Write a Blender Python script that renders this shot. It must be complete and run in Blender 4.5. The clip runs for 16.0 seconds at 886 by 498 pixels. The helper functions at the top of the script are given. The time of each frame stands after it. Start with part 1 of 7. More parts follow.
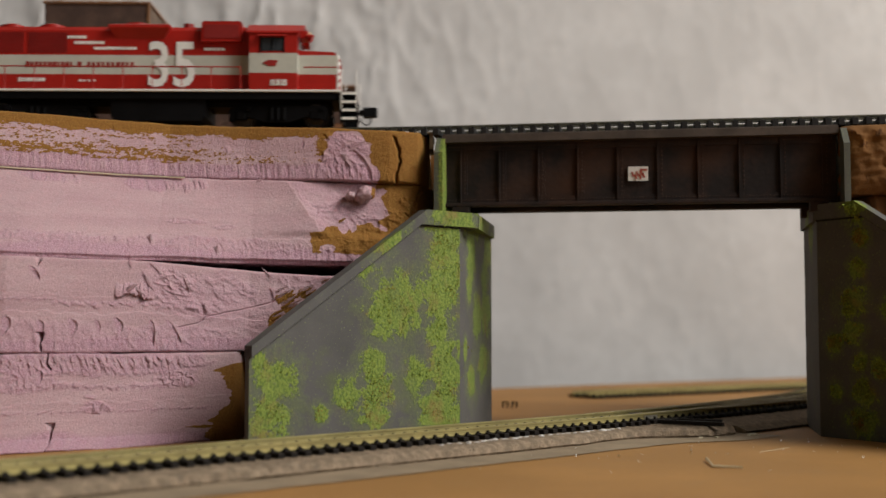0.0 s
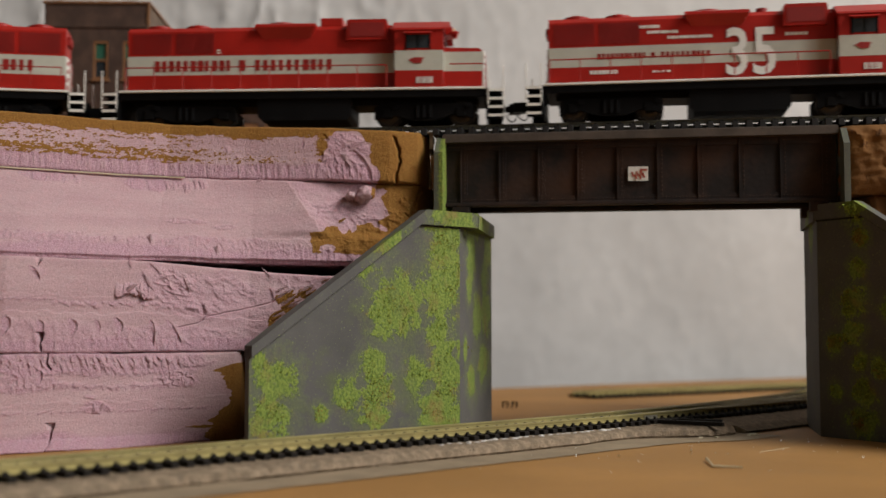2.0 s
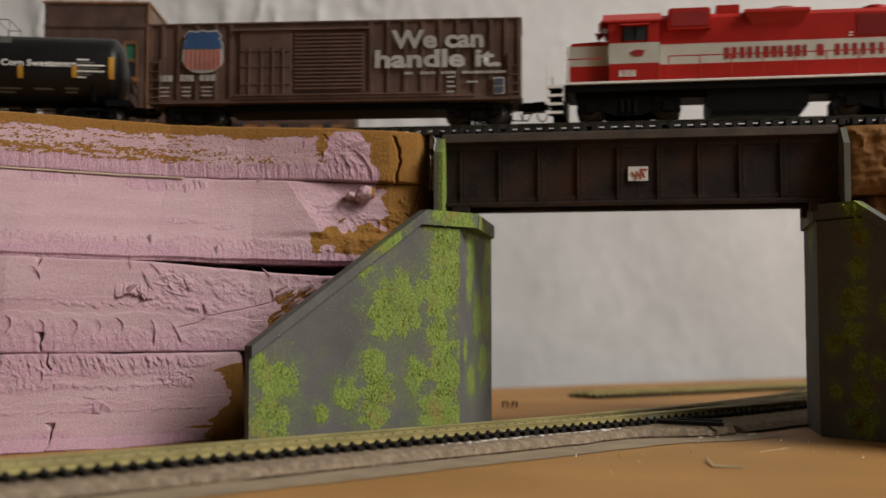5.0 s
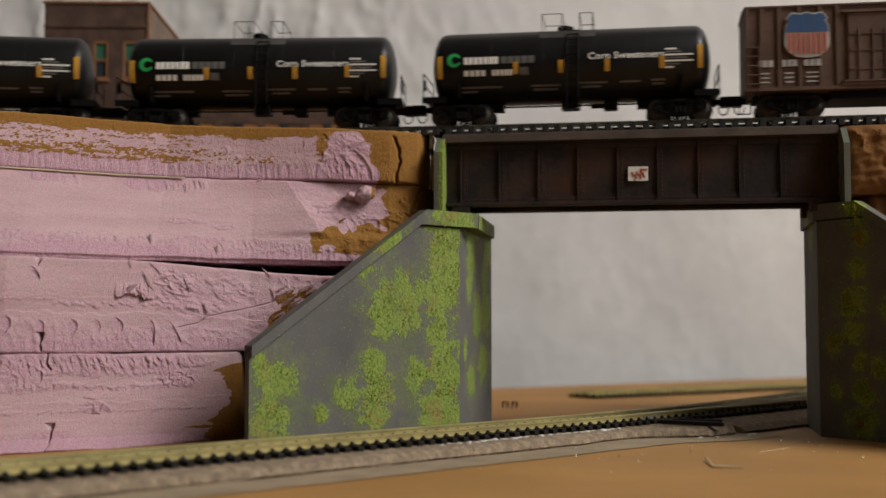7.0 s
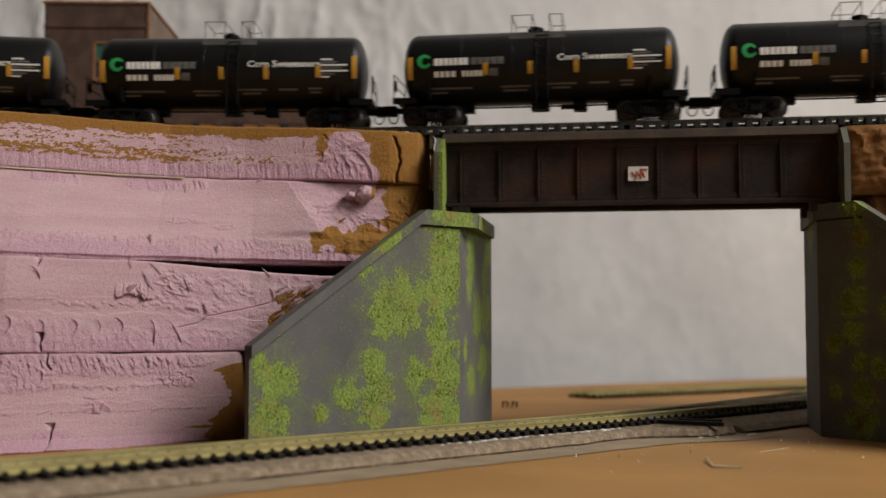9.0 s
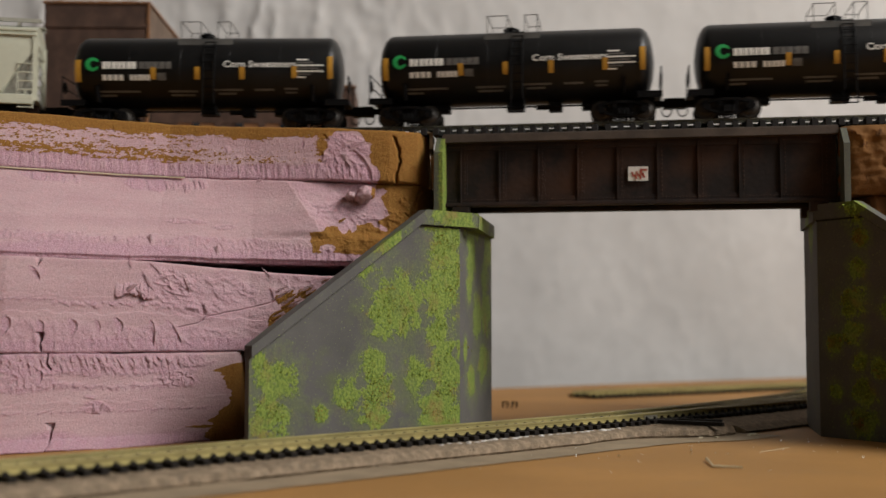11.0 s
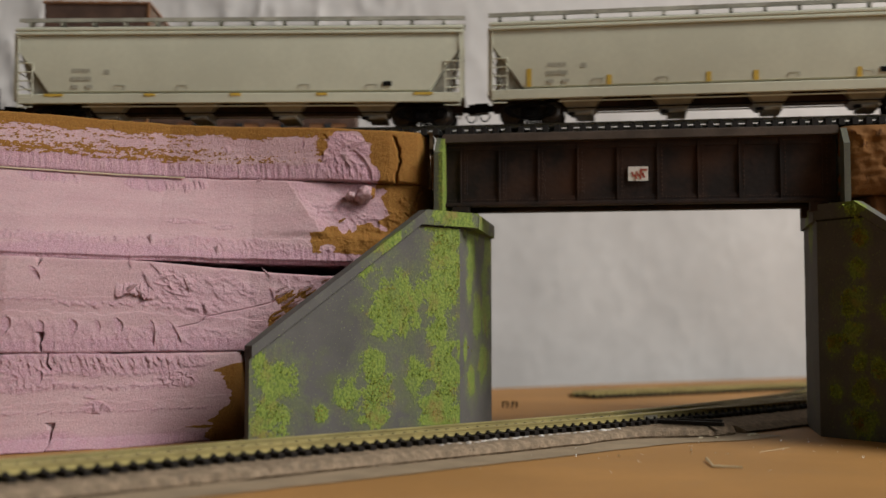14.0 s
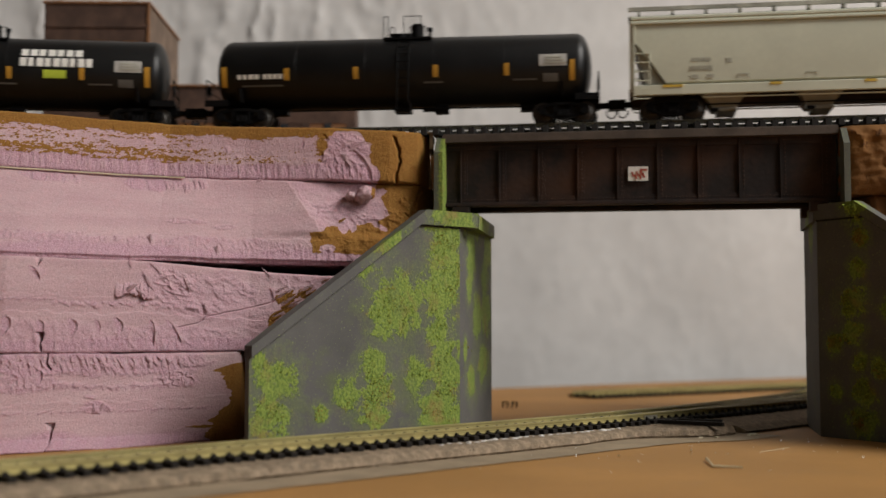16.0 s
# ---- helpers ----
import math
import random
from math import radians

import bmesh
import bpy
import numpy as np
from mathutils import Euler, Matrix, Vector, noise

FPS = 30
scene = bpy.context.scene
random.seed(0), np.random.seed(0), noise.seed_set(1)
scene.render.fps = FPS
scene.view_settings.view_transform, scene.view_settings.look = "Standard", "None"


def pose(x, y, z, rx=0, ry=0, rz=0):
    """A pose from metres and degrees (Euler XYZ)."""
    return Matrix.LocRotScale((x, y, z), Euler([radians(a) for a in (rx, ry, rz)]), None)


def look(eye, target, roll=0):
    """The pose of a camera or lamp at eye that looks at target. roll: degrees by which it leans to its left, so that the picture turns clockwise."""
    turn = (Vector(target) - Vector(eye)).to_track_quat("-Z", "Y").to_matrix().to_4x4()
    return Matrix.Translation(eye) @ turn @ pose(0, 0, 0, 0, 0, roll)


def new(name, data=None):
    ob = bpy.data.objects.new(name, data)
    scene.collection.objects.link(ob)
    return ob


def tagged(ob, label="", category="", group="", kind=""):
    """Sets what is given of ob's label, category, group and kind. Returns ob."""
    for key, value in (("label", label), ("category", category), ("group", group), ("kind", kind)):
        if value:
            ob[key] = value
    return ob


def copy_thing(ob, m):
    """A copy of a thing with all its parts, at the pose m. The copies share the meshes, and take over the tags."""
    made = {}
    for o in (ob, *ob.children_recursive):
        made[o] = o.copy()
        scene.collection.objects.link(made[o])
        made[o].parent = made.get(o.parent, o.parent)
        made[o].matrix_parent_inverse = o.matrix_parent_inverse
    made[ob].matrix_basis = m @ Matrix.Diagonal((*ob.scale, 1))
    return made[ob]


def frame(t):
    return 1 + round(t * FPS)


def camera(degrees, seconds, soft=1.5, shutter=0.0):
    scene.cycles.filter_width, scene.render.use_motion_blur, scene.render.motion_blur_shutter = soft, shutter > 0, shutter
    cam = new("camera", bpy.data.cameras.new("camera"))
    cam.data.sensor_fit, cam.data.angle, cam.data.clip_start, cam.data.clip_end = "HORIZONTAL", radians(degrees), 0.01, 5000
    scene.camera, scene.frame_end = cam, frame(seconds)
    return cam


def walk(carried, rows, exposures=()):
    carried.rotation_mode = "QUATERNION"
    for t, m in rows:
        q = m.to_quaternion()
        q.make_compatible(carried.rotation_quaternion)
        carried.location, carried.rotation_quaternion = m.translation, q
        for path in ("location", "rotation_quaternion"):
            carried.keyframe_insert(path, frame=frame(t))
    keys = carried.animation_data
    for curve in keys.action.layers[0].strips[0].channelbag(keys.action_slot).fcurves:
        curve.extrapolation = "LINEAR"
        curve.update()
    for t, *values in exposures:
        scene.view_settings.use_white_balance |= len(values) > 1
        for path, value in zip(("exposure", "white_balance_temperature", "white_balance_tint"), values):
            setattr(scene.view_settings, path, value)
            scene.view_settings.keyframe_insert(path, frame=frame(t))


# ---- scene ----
# HO scale model railway (1:87): a train crosses a plate girder bridge.
EYE_H = 0.0484
cam = camera(40, 16.0, soft=1.5, shutter=0.35)
walk(cam, [(0.0, pose(0, 0, EYE_H, 93.69, 0, 0)), (16.0, pose(0, 0, EYE_H, 93.69, 0, 0))],
     exposures=[(0.0, 0.0), (16.0, 0.0)])
cam.data.dof.use_dof = True
cam.data.dof.focus_distance = 0.52
cam.data.dof.aperture_fstop = 9.5

# ---- world and light ----
world = bpy.data.worlds.new("room_air")
world.use_nodes = True
world.node_tree.nodes["Background"].inputs[0].default_value = (0.9, 0.88, 0.85, 1)
world.node_tree.nodes["Background"].inputs[1].default_value = 0.1
scene.world = world


def area_lamp(name, eye, target, w, h, power, colour):
    data = bpy.data.lights.new(name, "AREA")
    data.shape, data.size, data.size_y, data.energy, data.color = "RECTANGLE", w, h, power, colour
    ob = new(name, data)
    ob.matrix_world = look(eye, target)
    return ob


area_lamp("ceiling_lamp", (1.4, -0.05, 1.32), (0.1, 0.5, 0.1), 0.85, 0.85, 42.0, (1.0, 0.96, 0.91))
# added fill from front right; no window or fixture stands there
area_lamp("fill_light", (2.6, -1.8, 0.9), (0.0, 0.6, 0.2), 1.4, 1.1, 19.0, (0.95, 0.97, 1.0))

# ---- materials ----
MATS = {}


def material(name, colour, rough=0.6, metal=0.0, var=0.15, scale=60.0, bump=0.15, bscale=400.0, second=None,
             spec=0.4, wear=0.5):
    """A painted or bare surface with blotches at one size, grain and relief at another."""
    if name in MATS:
        return MATS[name]
    m = bpy.data.materials.new(name)
    m.use_nodes = True
    t = m.node_tree
    b = t.nodes["Principled BSDF"]
    co = t.nodes.new("ShaderNodeTexCoord")
    n1 = t.nodes.new("ShaderNodeTexNoise")
    n1.inputs["Scale"].default_value, n1.inputs["Detail"].default_value = scale, 5
    n2 = t.nodes.new("ShaderNodeTexNoise")
    n2.inputs["Scale"].default_value, n2.inputs["Detail"].default_value = bscale, 4
    for n in (n1, n2):
        t.links.new(co.outputs["Object"], n.inputs["Vector"])
    ramp = t.nodes.new("ShaderNodeValToRGB")
    dark = second or tuple(c * (1 - var) for c in colour)
    light = tuple(min(1, c * (1 + var * 0.7)) for c in colour)
    ramp.color_ramp.elements[0].position, ramp.color_ramp.elements[0].color = 0.5 - 0.2 * wear, (*dark, 1)
    ramp.color_ramp.elements[1].position, ramp.color_ramp.elements[1].color = 0.5 + 0.2, (*light, 1)
    add = t.nodes.new("ShaderNodeMath")
    add.operation = "MULTIPLY_ADD"
    add.inputs[1].default_value, add.inputs[2].default_value = 0.3, -0.15
    t.links.new(n2.outputs["Fac"], add.inputs[0])
    s = t.nodes.new("ShaderNodeMath")
    t.links.new(n1.outputs["Fac"], s.inputs[0])
    t.links.new(add.outputs[0], s.inputs[1])
    t.links.new(s.outputs[0], ramp.inputs[0])
    t.links.new(ramp.outputs[0], b.inputs["Base Color"])
    b.inputs["Roughness"].default_value, b.inputs["Metallic"].default_value = rough, metal
    b.inputs["Specular IOR Level"].default_value = spec
    bp = t.nodes.new("ShaderNodeBump")
    bp.inputs["Strength"].default_value, bp.inputs["Distance"].default_value = bump, 0.0006
    t.links.new(n2.outputs["Fac"], bp.inputs["Height"])
    t.links.new(bp.outputs[0], b.inputs["Normal"])
    MATS[name] = m
    return m


def masked(name, base, paint, attr, rough=0.8, scale=350.0, amount=0.7, bump=0.5, bscale=500.0, stretch=(1, 1, 1),
           torn=None, third=None, wash=0.0, streaks=(1, 1, 1)):
    """A base surface over which paint lies where the attribute and a grain meet."""
    m = bpy.data.materials.new(name)
    m.use_nodes = True
    t = m.node_tree
    N, L = t.nodes.new, t.links.new
    b = t.nodes["Principled BSDF"]
    co = N("ShaderNodeTexCoord")
    mp = N("ShaderNodeMapping")
    mp.inputs["Scale"].default_value = stretch
    L(co.outputs["Object"], mp.inputs["Vector"])
    at = N("ShaderNodeAttribute")
    at.attribute_name = attr
    n1 = N("ShaderNodeTexNoise")
    n1.inputs["Scale"].default_value, n1.inputs["Detail"].default_value, n1.inputs["Roughness"].default_value = scale, 7, 0.7
    n2 = N("ShaderNodeTexNoise")
    n2.inputs["Scale"].default_value, n2.inputs["Detail"].default_value = 45, 4
    n3 = N("ShaderNodeTexNoise")
    n3.inputs["Scale"].default_value, n3.inputs["Detail"].default_value = bscale, 6
    L(mp.outputs[0], n1.inputs["Vector"])
    mg = N("ShaderNodeMapping")
    mg.inputs["Scale"].default_value = streaks
    L(co.outputs["Object"], mg.inputs["Vector"])
    L(mg.outputs[0], n2.inputs["Vector"])
    L(co.outputs["Object"], n3.inputs["Vector"])
    sh = N("ShaderNodeMath")
    sh.operation = "MULTIPLY_ADD"
    sh.inputs[1].default_value, sh.inputs[2].default_value = amount * 2, -amount
    L(n1.outputs["Fac"], sh.inputs[0])
    su = N("ShaderNodeMath")
    L(at.outputs["Fac"], su.inputs[0])
    L(sh.outputs[0], su.inputs[1])
    rp = N("ShaderNodeValToRGB")
    rp.color_ramp.elements[0].position, rp.color_ramp.elements[1].position = 0.44, 0.56
    if wash:
        # a thin green film round the thick growth
        rp.color_ramp.elements[0].position = 0.0
        e = rp.color_ramp.elements.new(0.44)
        e.color = (wash, wash, wash, 1)
    L(su.outputs[0], rp.inputs[0])

    def toned(c, d):
        r = N("ShaderNodeValToRGB")
        r.color_ramp.elements[0].position, r.color_ramp.elements[0].color = 0.32, (*d, 1)
        r.color_ramp.elements[1].position, r.color_ramp.elements[1].color = 0.68, (*c, 1)
        return r
    ca, cb = toned(*base), toned(*paint)
    L(n2.outputs["Fac"], ca.inputs[0])
    L(n3.outputs["Fac"], cb.inputs[0])
    mix = N("ShaderNodeMix")
    mix.data_type = "RGBA"
    L(rp.outputs[0], mix.inputs[0])
    if torn:
        # torn skin shows the deeper colour of the foam
        tn = N("ShaderNodeAttribute")
        tn.attribute_name = "torn"
        ct = toned(*torn)
        fine = N("ShaderNodeTexNoise")
        fine.inputs["Scale"].default_value, fine.inputs["Detail"].default_value = 1600, 5
        L(co.outputs["Object"], fine.inputs["Vector"])
        L(fine.outputs["Fac"], ct.inputs[0])
        mt = N("ShaderNodeMix")
        mt.data_type = "RGBA"
        L(tn.outputs["Fac"], mt.inputs[0])
        L(ca.outputs[0], mt.inputs[6])
        L(ct.outputs[0], mt.inputs[7])
        L(mt.outputs[2], mix.inputs[6])
    else:
        L(ca.outputs[0], mix.inputs[6])
    if third:
        n4 = N("ShaderNodeTexNoise")
        n4.inputs["Scale"].default_value, n4.inputs["Detail"].default_value, n4.inputs["Roughness"].default_value = third[1], 5, 0.65
        L(co.outputs["Object"], n4.inputs["Vector"])
        r4 = N("ShaderNodeValToRGB")
        r4.color_ramp.elements[0].position, r4.color_ramp.elements[1].position = third[2], third[3]
        L(n4.outputs["Fac"], r4.inputs[0])
        m4 = N("ShaderNodeMix")
        m4.data_type = "RGBA"
        L(r4.outputs[0], m4.inputs[0])
        L(cb.outputs[0], m4.inputs[6])
        m4.inputs[7].default_value = (*third[0], 1)
        L(m4.outputs[2], mix.inputs[7])
    else:
        L(cb.outputs[0], mix.inputs[7])
    if torn:
        mr = N("ShaderNodeMapRange")
        mr.inputs["From Min"].default_value, mr.inputs["From Max"].default_value = 0.3, 0.7
        mr.inputs["To Min"].default_value, mr.inputs["To Max"].default_value = 0.86, 1.10
        L(fine.outputs["Fac"], mr.inputs["Value"])
        mm = N("ShaderNodeMix")
        mm.data_type, mm.blend_type = "RGBA", "MULTIPLY"
        mm.inputs[0].default_value = 1.0
        L(mix.outputs[2], mm.inputs[6])
        L(mr.outputs["Result"], mm.inputs[7])
        L(mm.outputs[2], b.inputs["Base Color"])
    else:
        L(mix.outputs[2], b.inputs["Base Color"])
    b.inputs["Roughness"].default_value = rough
    b.inputs["Specular IOR Level"].default_value = 0.3
    bp = N("ShaderNodeBump")
    bp.inputs["Strength"].default_value, bp.inputs["Distance"].default_value = bump, 0.0007
    hs = N("ShaderNodeMath")
    if wash:
        hs.operation = "MULTIPLY"
    L(n3.outputs["Fac"], hs.inputs[0])
    L(rp.outputs[0], hs.inputs[1])
    if torn:
        # foam lets a little light through its skin
        b.inputs["Subsurface Weight"].default_value, b.inputs["Subsurface Scale"].default_value = 0.2, 0.0012
        b.inputs["Subsurface Radius"].default_value = (1.0, 0.5, 0.55)
        h2 = N("ShaderNodeMath")
        h2.operation = "MULTIPLY_ADD"
        L(fine.outputs["Fac"], h2.inputs[0])
        L(tn.outputs["Fac"], h2.inputs[1])
        L(hs.outputs[0], h2.inputs[2])
        L(h2.outputs[0], bp.inputs["Height"])
    else:
        L(hs.outputs[0], bp.inputs["Height"])
    L(bp.outputs[0], b.inputs["Normal"])
    MATS[name] = m
    return m


RED = material("red_paint", (0.375, 0.016, 0.010), 0.38, var=0.12, bump=0.05)
RED_DK = material("red_grille", (0.27, 0.013, 0.010), 0.6, var=0.2, bump=0.1)
GREY = material("pale_grey_paint", (0.5, 0.5, 0.43), 0.45, var=0.08, bump=0.05)
WHITE = material("white_paint", (0.78, 0.77, 0.72), 0.5, var=0.08, bump=0.05)
DIMWHITE = material("faded_white_print", (0.42, 0.41, 0.38), 0.6, var=0.2, bump=0.05)
DABWHITE = material("dried_plaster", (0.55, 0.53, 0.5), 0.85, var=0.15, scale=300, bump=0.3)
DARKPRINT = material("dark_print", (0.38, 0.38, 0.31), 0.6, var=0.2, bump=0.05)
TANKDIM = material("worn_stencil_print", (0.13, 0.125, 0.115), 0.6, var=0.3, bump=0.05)
WALKGREY = material("grey_walkway_metal", (0.1, 0.1, 0.095), 0.6, var=0.3)
BLACK = material("black_plastic", (0.0045, 0.0045, 0.005), 0.6, var=0.3, bump=0.1, spec=0.1)
TANKBLACK = material("black_tank_paint", (0.006, 0.006, 0.0062), 0.40, var=0.3, bump=0.06, spec=0.3)
WHEEL = material("darkened_wheel_metal", (0.05, 0.045, 0.04), 0.4, 0.6, var=0.3)
LEMON = material("lemon_yellow_tape", (0.58, 0.40, 0.065), 0.5, var=0.15, bump=0.05)
YELLOW = material("yellow_tape", (0.5, 0.26, 0.03), 0.5, var=0.15, bump=0.05)
GREENLOGO = material("green_print", (0.02, 0.32, 0.08), 0.5, bump=0.05)
LIME = material("lime_label", (0.5, 0.62, 0.06), 0.5, bump=0.05)
BLUE = material("blue_print", (0.04, 0.09, 0.21), 0.5, bump=0.05)
PALERED = material("faded_red_print", (0.42, 0.1, 0.07), 0.5, bump=0.05)
BOXBROWN = material("boxcar_brown_paint", (0.115, 0.07, 0.052), 0.7, var=0.3, scale=40, bump=0.15, spec=0.25)
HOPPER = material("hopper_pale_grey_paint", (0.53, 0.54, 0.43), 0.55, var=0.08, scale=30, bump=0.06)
# worn walkway grey; also the darker tone for shaded ends and bays
HOPPER_DK = material("hopper_worn_and_shaded_grey", (0.33, 0.325, 0.275), 0.7, var=0.3, scale=60)
RAILSIDE = material("weathered_rail", (0.16, 0.155, 0.115), 0.45, 0.4, var=0.3)
RAILYELLOW = material("brass_rail", (0.45, 0.385, 0.165), 0.4, 0.4, var=0.2, bump=0.05)
NICKEL = material("nickel_joiner", (0.55, 0.52, 0.44), 0.3, 0.7, var=0.2, bump=0.05)
# near-black paint that stands in for the shadow under the abutment coping
COPING_SHADE = material("dark_coping_shade", (0.022, 0.022, 0.018), 0.9, var=0.4, scale=300)
TIE = material("black_plastic_tie", (0.011, 0.010, 0.009), 0.7, var=0.3)
TIEBROWN = material("dark_brown_tie", (0.014, 0.011, 0.009), 0.75, var=0.3, spec=0.2)
GLASS = material("dark_cab_window", (0.03, 0.035, 0.04), 0.12, var=0.1, bump=0.0, spec=0.6)
LENS = material("headlight_lens", (0.75, 0.6, 0.35), 0.15, bump=0.0)
BRICK = material("painted_brown_brick", (0.085, 0.048, 0.034), 0.85, var=0.3, scale=90, bump=0.4, bscale=600)
TRIM = material("orange_brown_trim", (0.26, 0.12, 0.05), 0.7, var=0.2)
NOTICE = material("dull_blue_notice", (0.05, 0.062, 0.085), 0.6, bump=0.05)
# lighter copy of the brick: lamp light on the right side, put into the colour
LITBRICK = material("lit_side_brick", (0.17, 0.118, 0.085), 0.85, var=0.3, scale=90, bump=0.4, bscale=600)
PANETEAL = material("green_window_blind", (0.03, 0.12, 0.075), 0.5, bump=0.05)
RUST = material("rusty_girder_paint", (0.036, 0.02, 0.014), 0.72, var=0.3, scale=50, bump=0.25, second=(0.016, 0.012, 0.011),
                spec=0.25)
RUST_EDGE = material("worn_girder_edge", (0.075, 0.042, 0.028), 0.75, var=0.3, scale=80, bump=0.25, spec=0.25)
FLANGE = material("girder_flange_paint", (0.085, 0.066, 0.053), 0.7, var=0.3, scale=60, bump=0.2, spec=0.25)
ROADBED = material("grey_tan_roadbed", (0.275, 0.21, 0.145), 0.95, var=0.3, scale=300, bump=1.0, bscale=1300, spec=0.15)
ROADPAINT = material("grey_tan_ground_paint", (0.29, 0.225, 0.15), 0.9, var=0.15, scale=60, bump=0.2, spec=0.2)
PLASTER = material("off_white_plaster", (0.625, 0.612, 0.595), 0.9, var=0.09, scale=9, bump=0.4, bscale=90, spec=0.2)
ROOMWALL = material("room_wall_paint", (0.28, 0.27, 0.255), 0.9, var=0.05, scale=4, bump=0.1, bscale=80)
CREAM = material("cream_glue", (0.6, 0.53, 0.36), 0.6, var=0.15)
BROWN_END = material("brown_latex_paint", (0.2, 0.085, 0.016), 0.7, var=0.35, scale=70, bump=0.5, bscale=300)
TABLE = material("tan_painted_board", (0.345, 0.178, 0.052), 0.7, var=0.12, scale=14, bump=0.12, bscale=300, spec=0.3)
PINK = masked("pink_foam", ((0.50, 0.343, 0.360), (0.45, 0.290, 0.313)), ((0.285, 0.138, 0.027), (0.20, 0.09, 0.017)), "paint",
              rough=0.88, scale=1500, amount=0.35, bump=0.55, bscale=1700, stretch=(0.3, 0.3, 1), streaks=(0.5, 0.5, 3.5), torn=((0.49, 0.31, 0.36), (0.385, 0.22, 0.275)))
MOSSY = masked("mossy_grey_concrete", ((0.108, 0.103, 0.099), (0.08, 0.077, 0.074)), ((0.235, 0.30, 0.055), (0.09, 0.145, 0.025)),
               "moss", rough=0.75, scale=900, amount=0.3, bump=0.55, bscale=900, third=((0.225, 0.165, 0.05), 95, 0.54, 0.74), wash=0.3)
MOSS = material("moss_flock", (0.25, 0.34, 0.055), 0.95, var=0.5, scale=900, bump=0.3, second=(0.17, 0.20, 0.035), spec=0.1)
def blend_third(m, colour, scale, low, high):
    """Lays a third tone over a material in larger patches."""
    t = m.node_tree
    b = t.nodes["Principled BSDF"]
    old = b.inputs["Base Color"].links[0].from_socket
    n = t.nodes.new("ShaderNodeTexNoise")
    n.inputs["Scale"].default_value, n.inputs["Detail"].default_value = scale, 4
    co = t.nodes.new("ShaderNodeTexCoord")
    t.links.new(co.outputs["Object"], n.inputs["Vector"])
    r = t.nodes.new("ShaderNodeValToRGB")
    r.color_ramp.elements[0].position, r.color_ramp.elements[1].position = low, high
    t.links.new(n.outputs["Fac"], r.inputs[0])
    mx = t.nodes.new("ShaderNodeMix")
    mx.data_type = "RGBA"
    t.links.new(r.outputs[0], mx.inputs[0])
    t.links.new(old, mx.inputs[6])
    mx.inputs[7].default_value = (*colour, 1)
    t.links.new(mx.outputs[2], b.inputs["Base Color"])


blend_third(MOSS, (0.30, 0.19, 0.055), 85, 0.52, 0.70)
blend_third(MOSSY, (0.11, 0.13, 0.055), 55, 0.60, 0.85)
blend_third(MOSSY, (0.19, 0.21, 0.10), 1000, 0.64, 0.72)
blend_third(RUST, (0.055, 0.024, 0.012), 28, 0.52, 0.78)
blend_third(ROADBED, (0.15, 0.12, 0.09), 420, 0.58, 0.74)
blend_third(PLASTER, (0.575, 0.562, 0.545), 17, 0.52, 0.64)
blend_third(TABLE, (0.30, 0.165, 0.06), 45, 0.55, 0.85)
EARTH = masked("brown_carved_foam", ((0.19, 0.085, 0.02), (0.13, 0.055, 0.014)), ((0.11, 0.046, 0.012), (0.065, 0.026, 0.008)),
               "paint", rough=0.85, scale=260, amount=0.8, bump=0.45, bscale=700, stretch=(1, 1, 0.5))


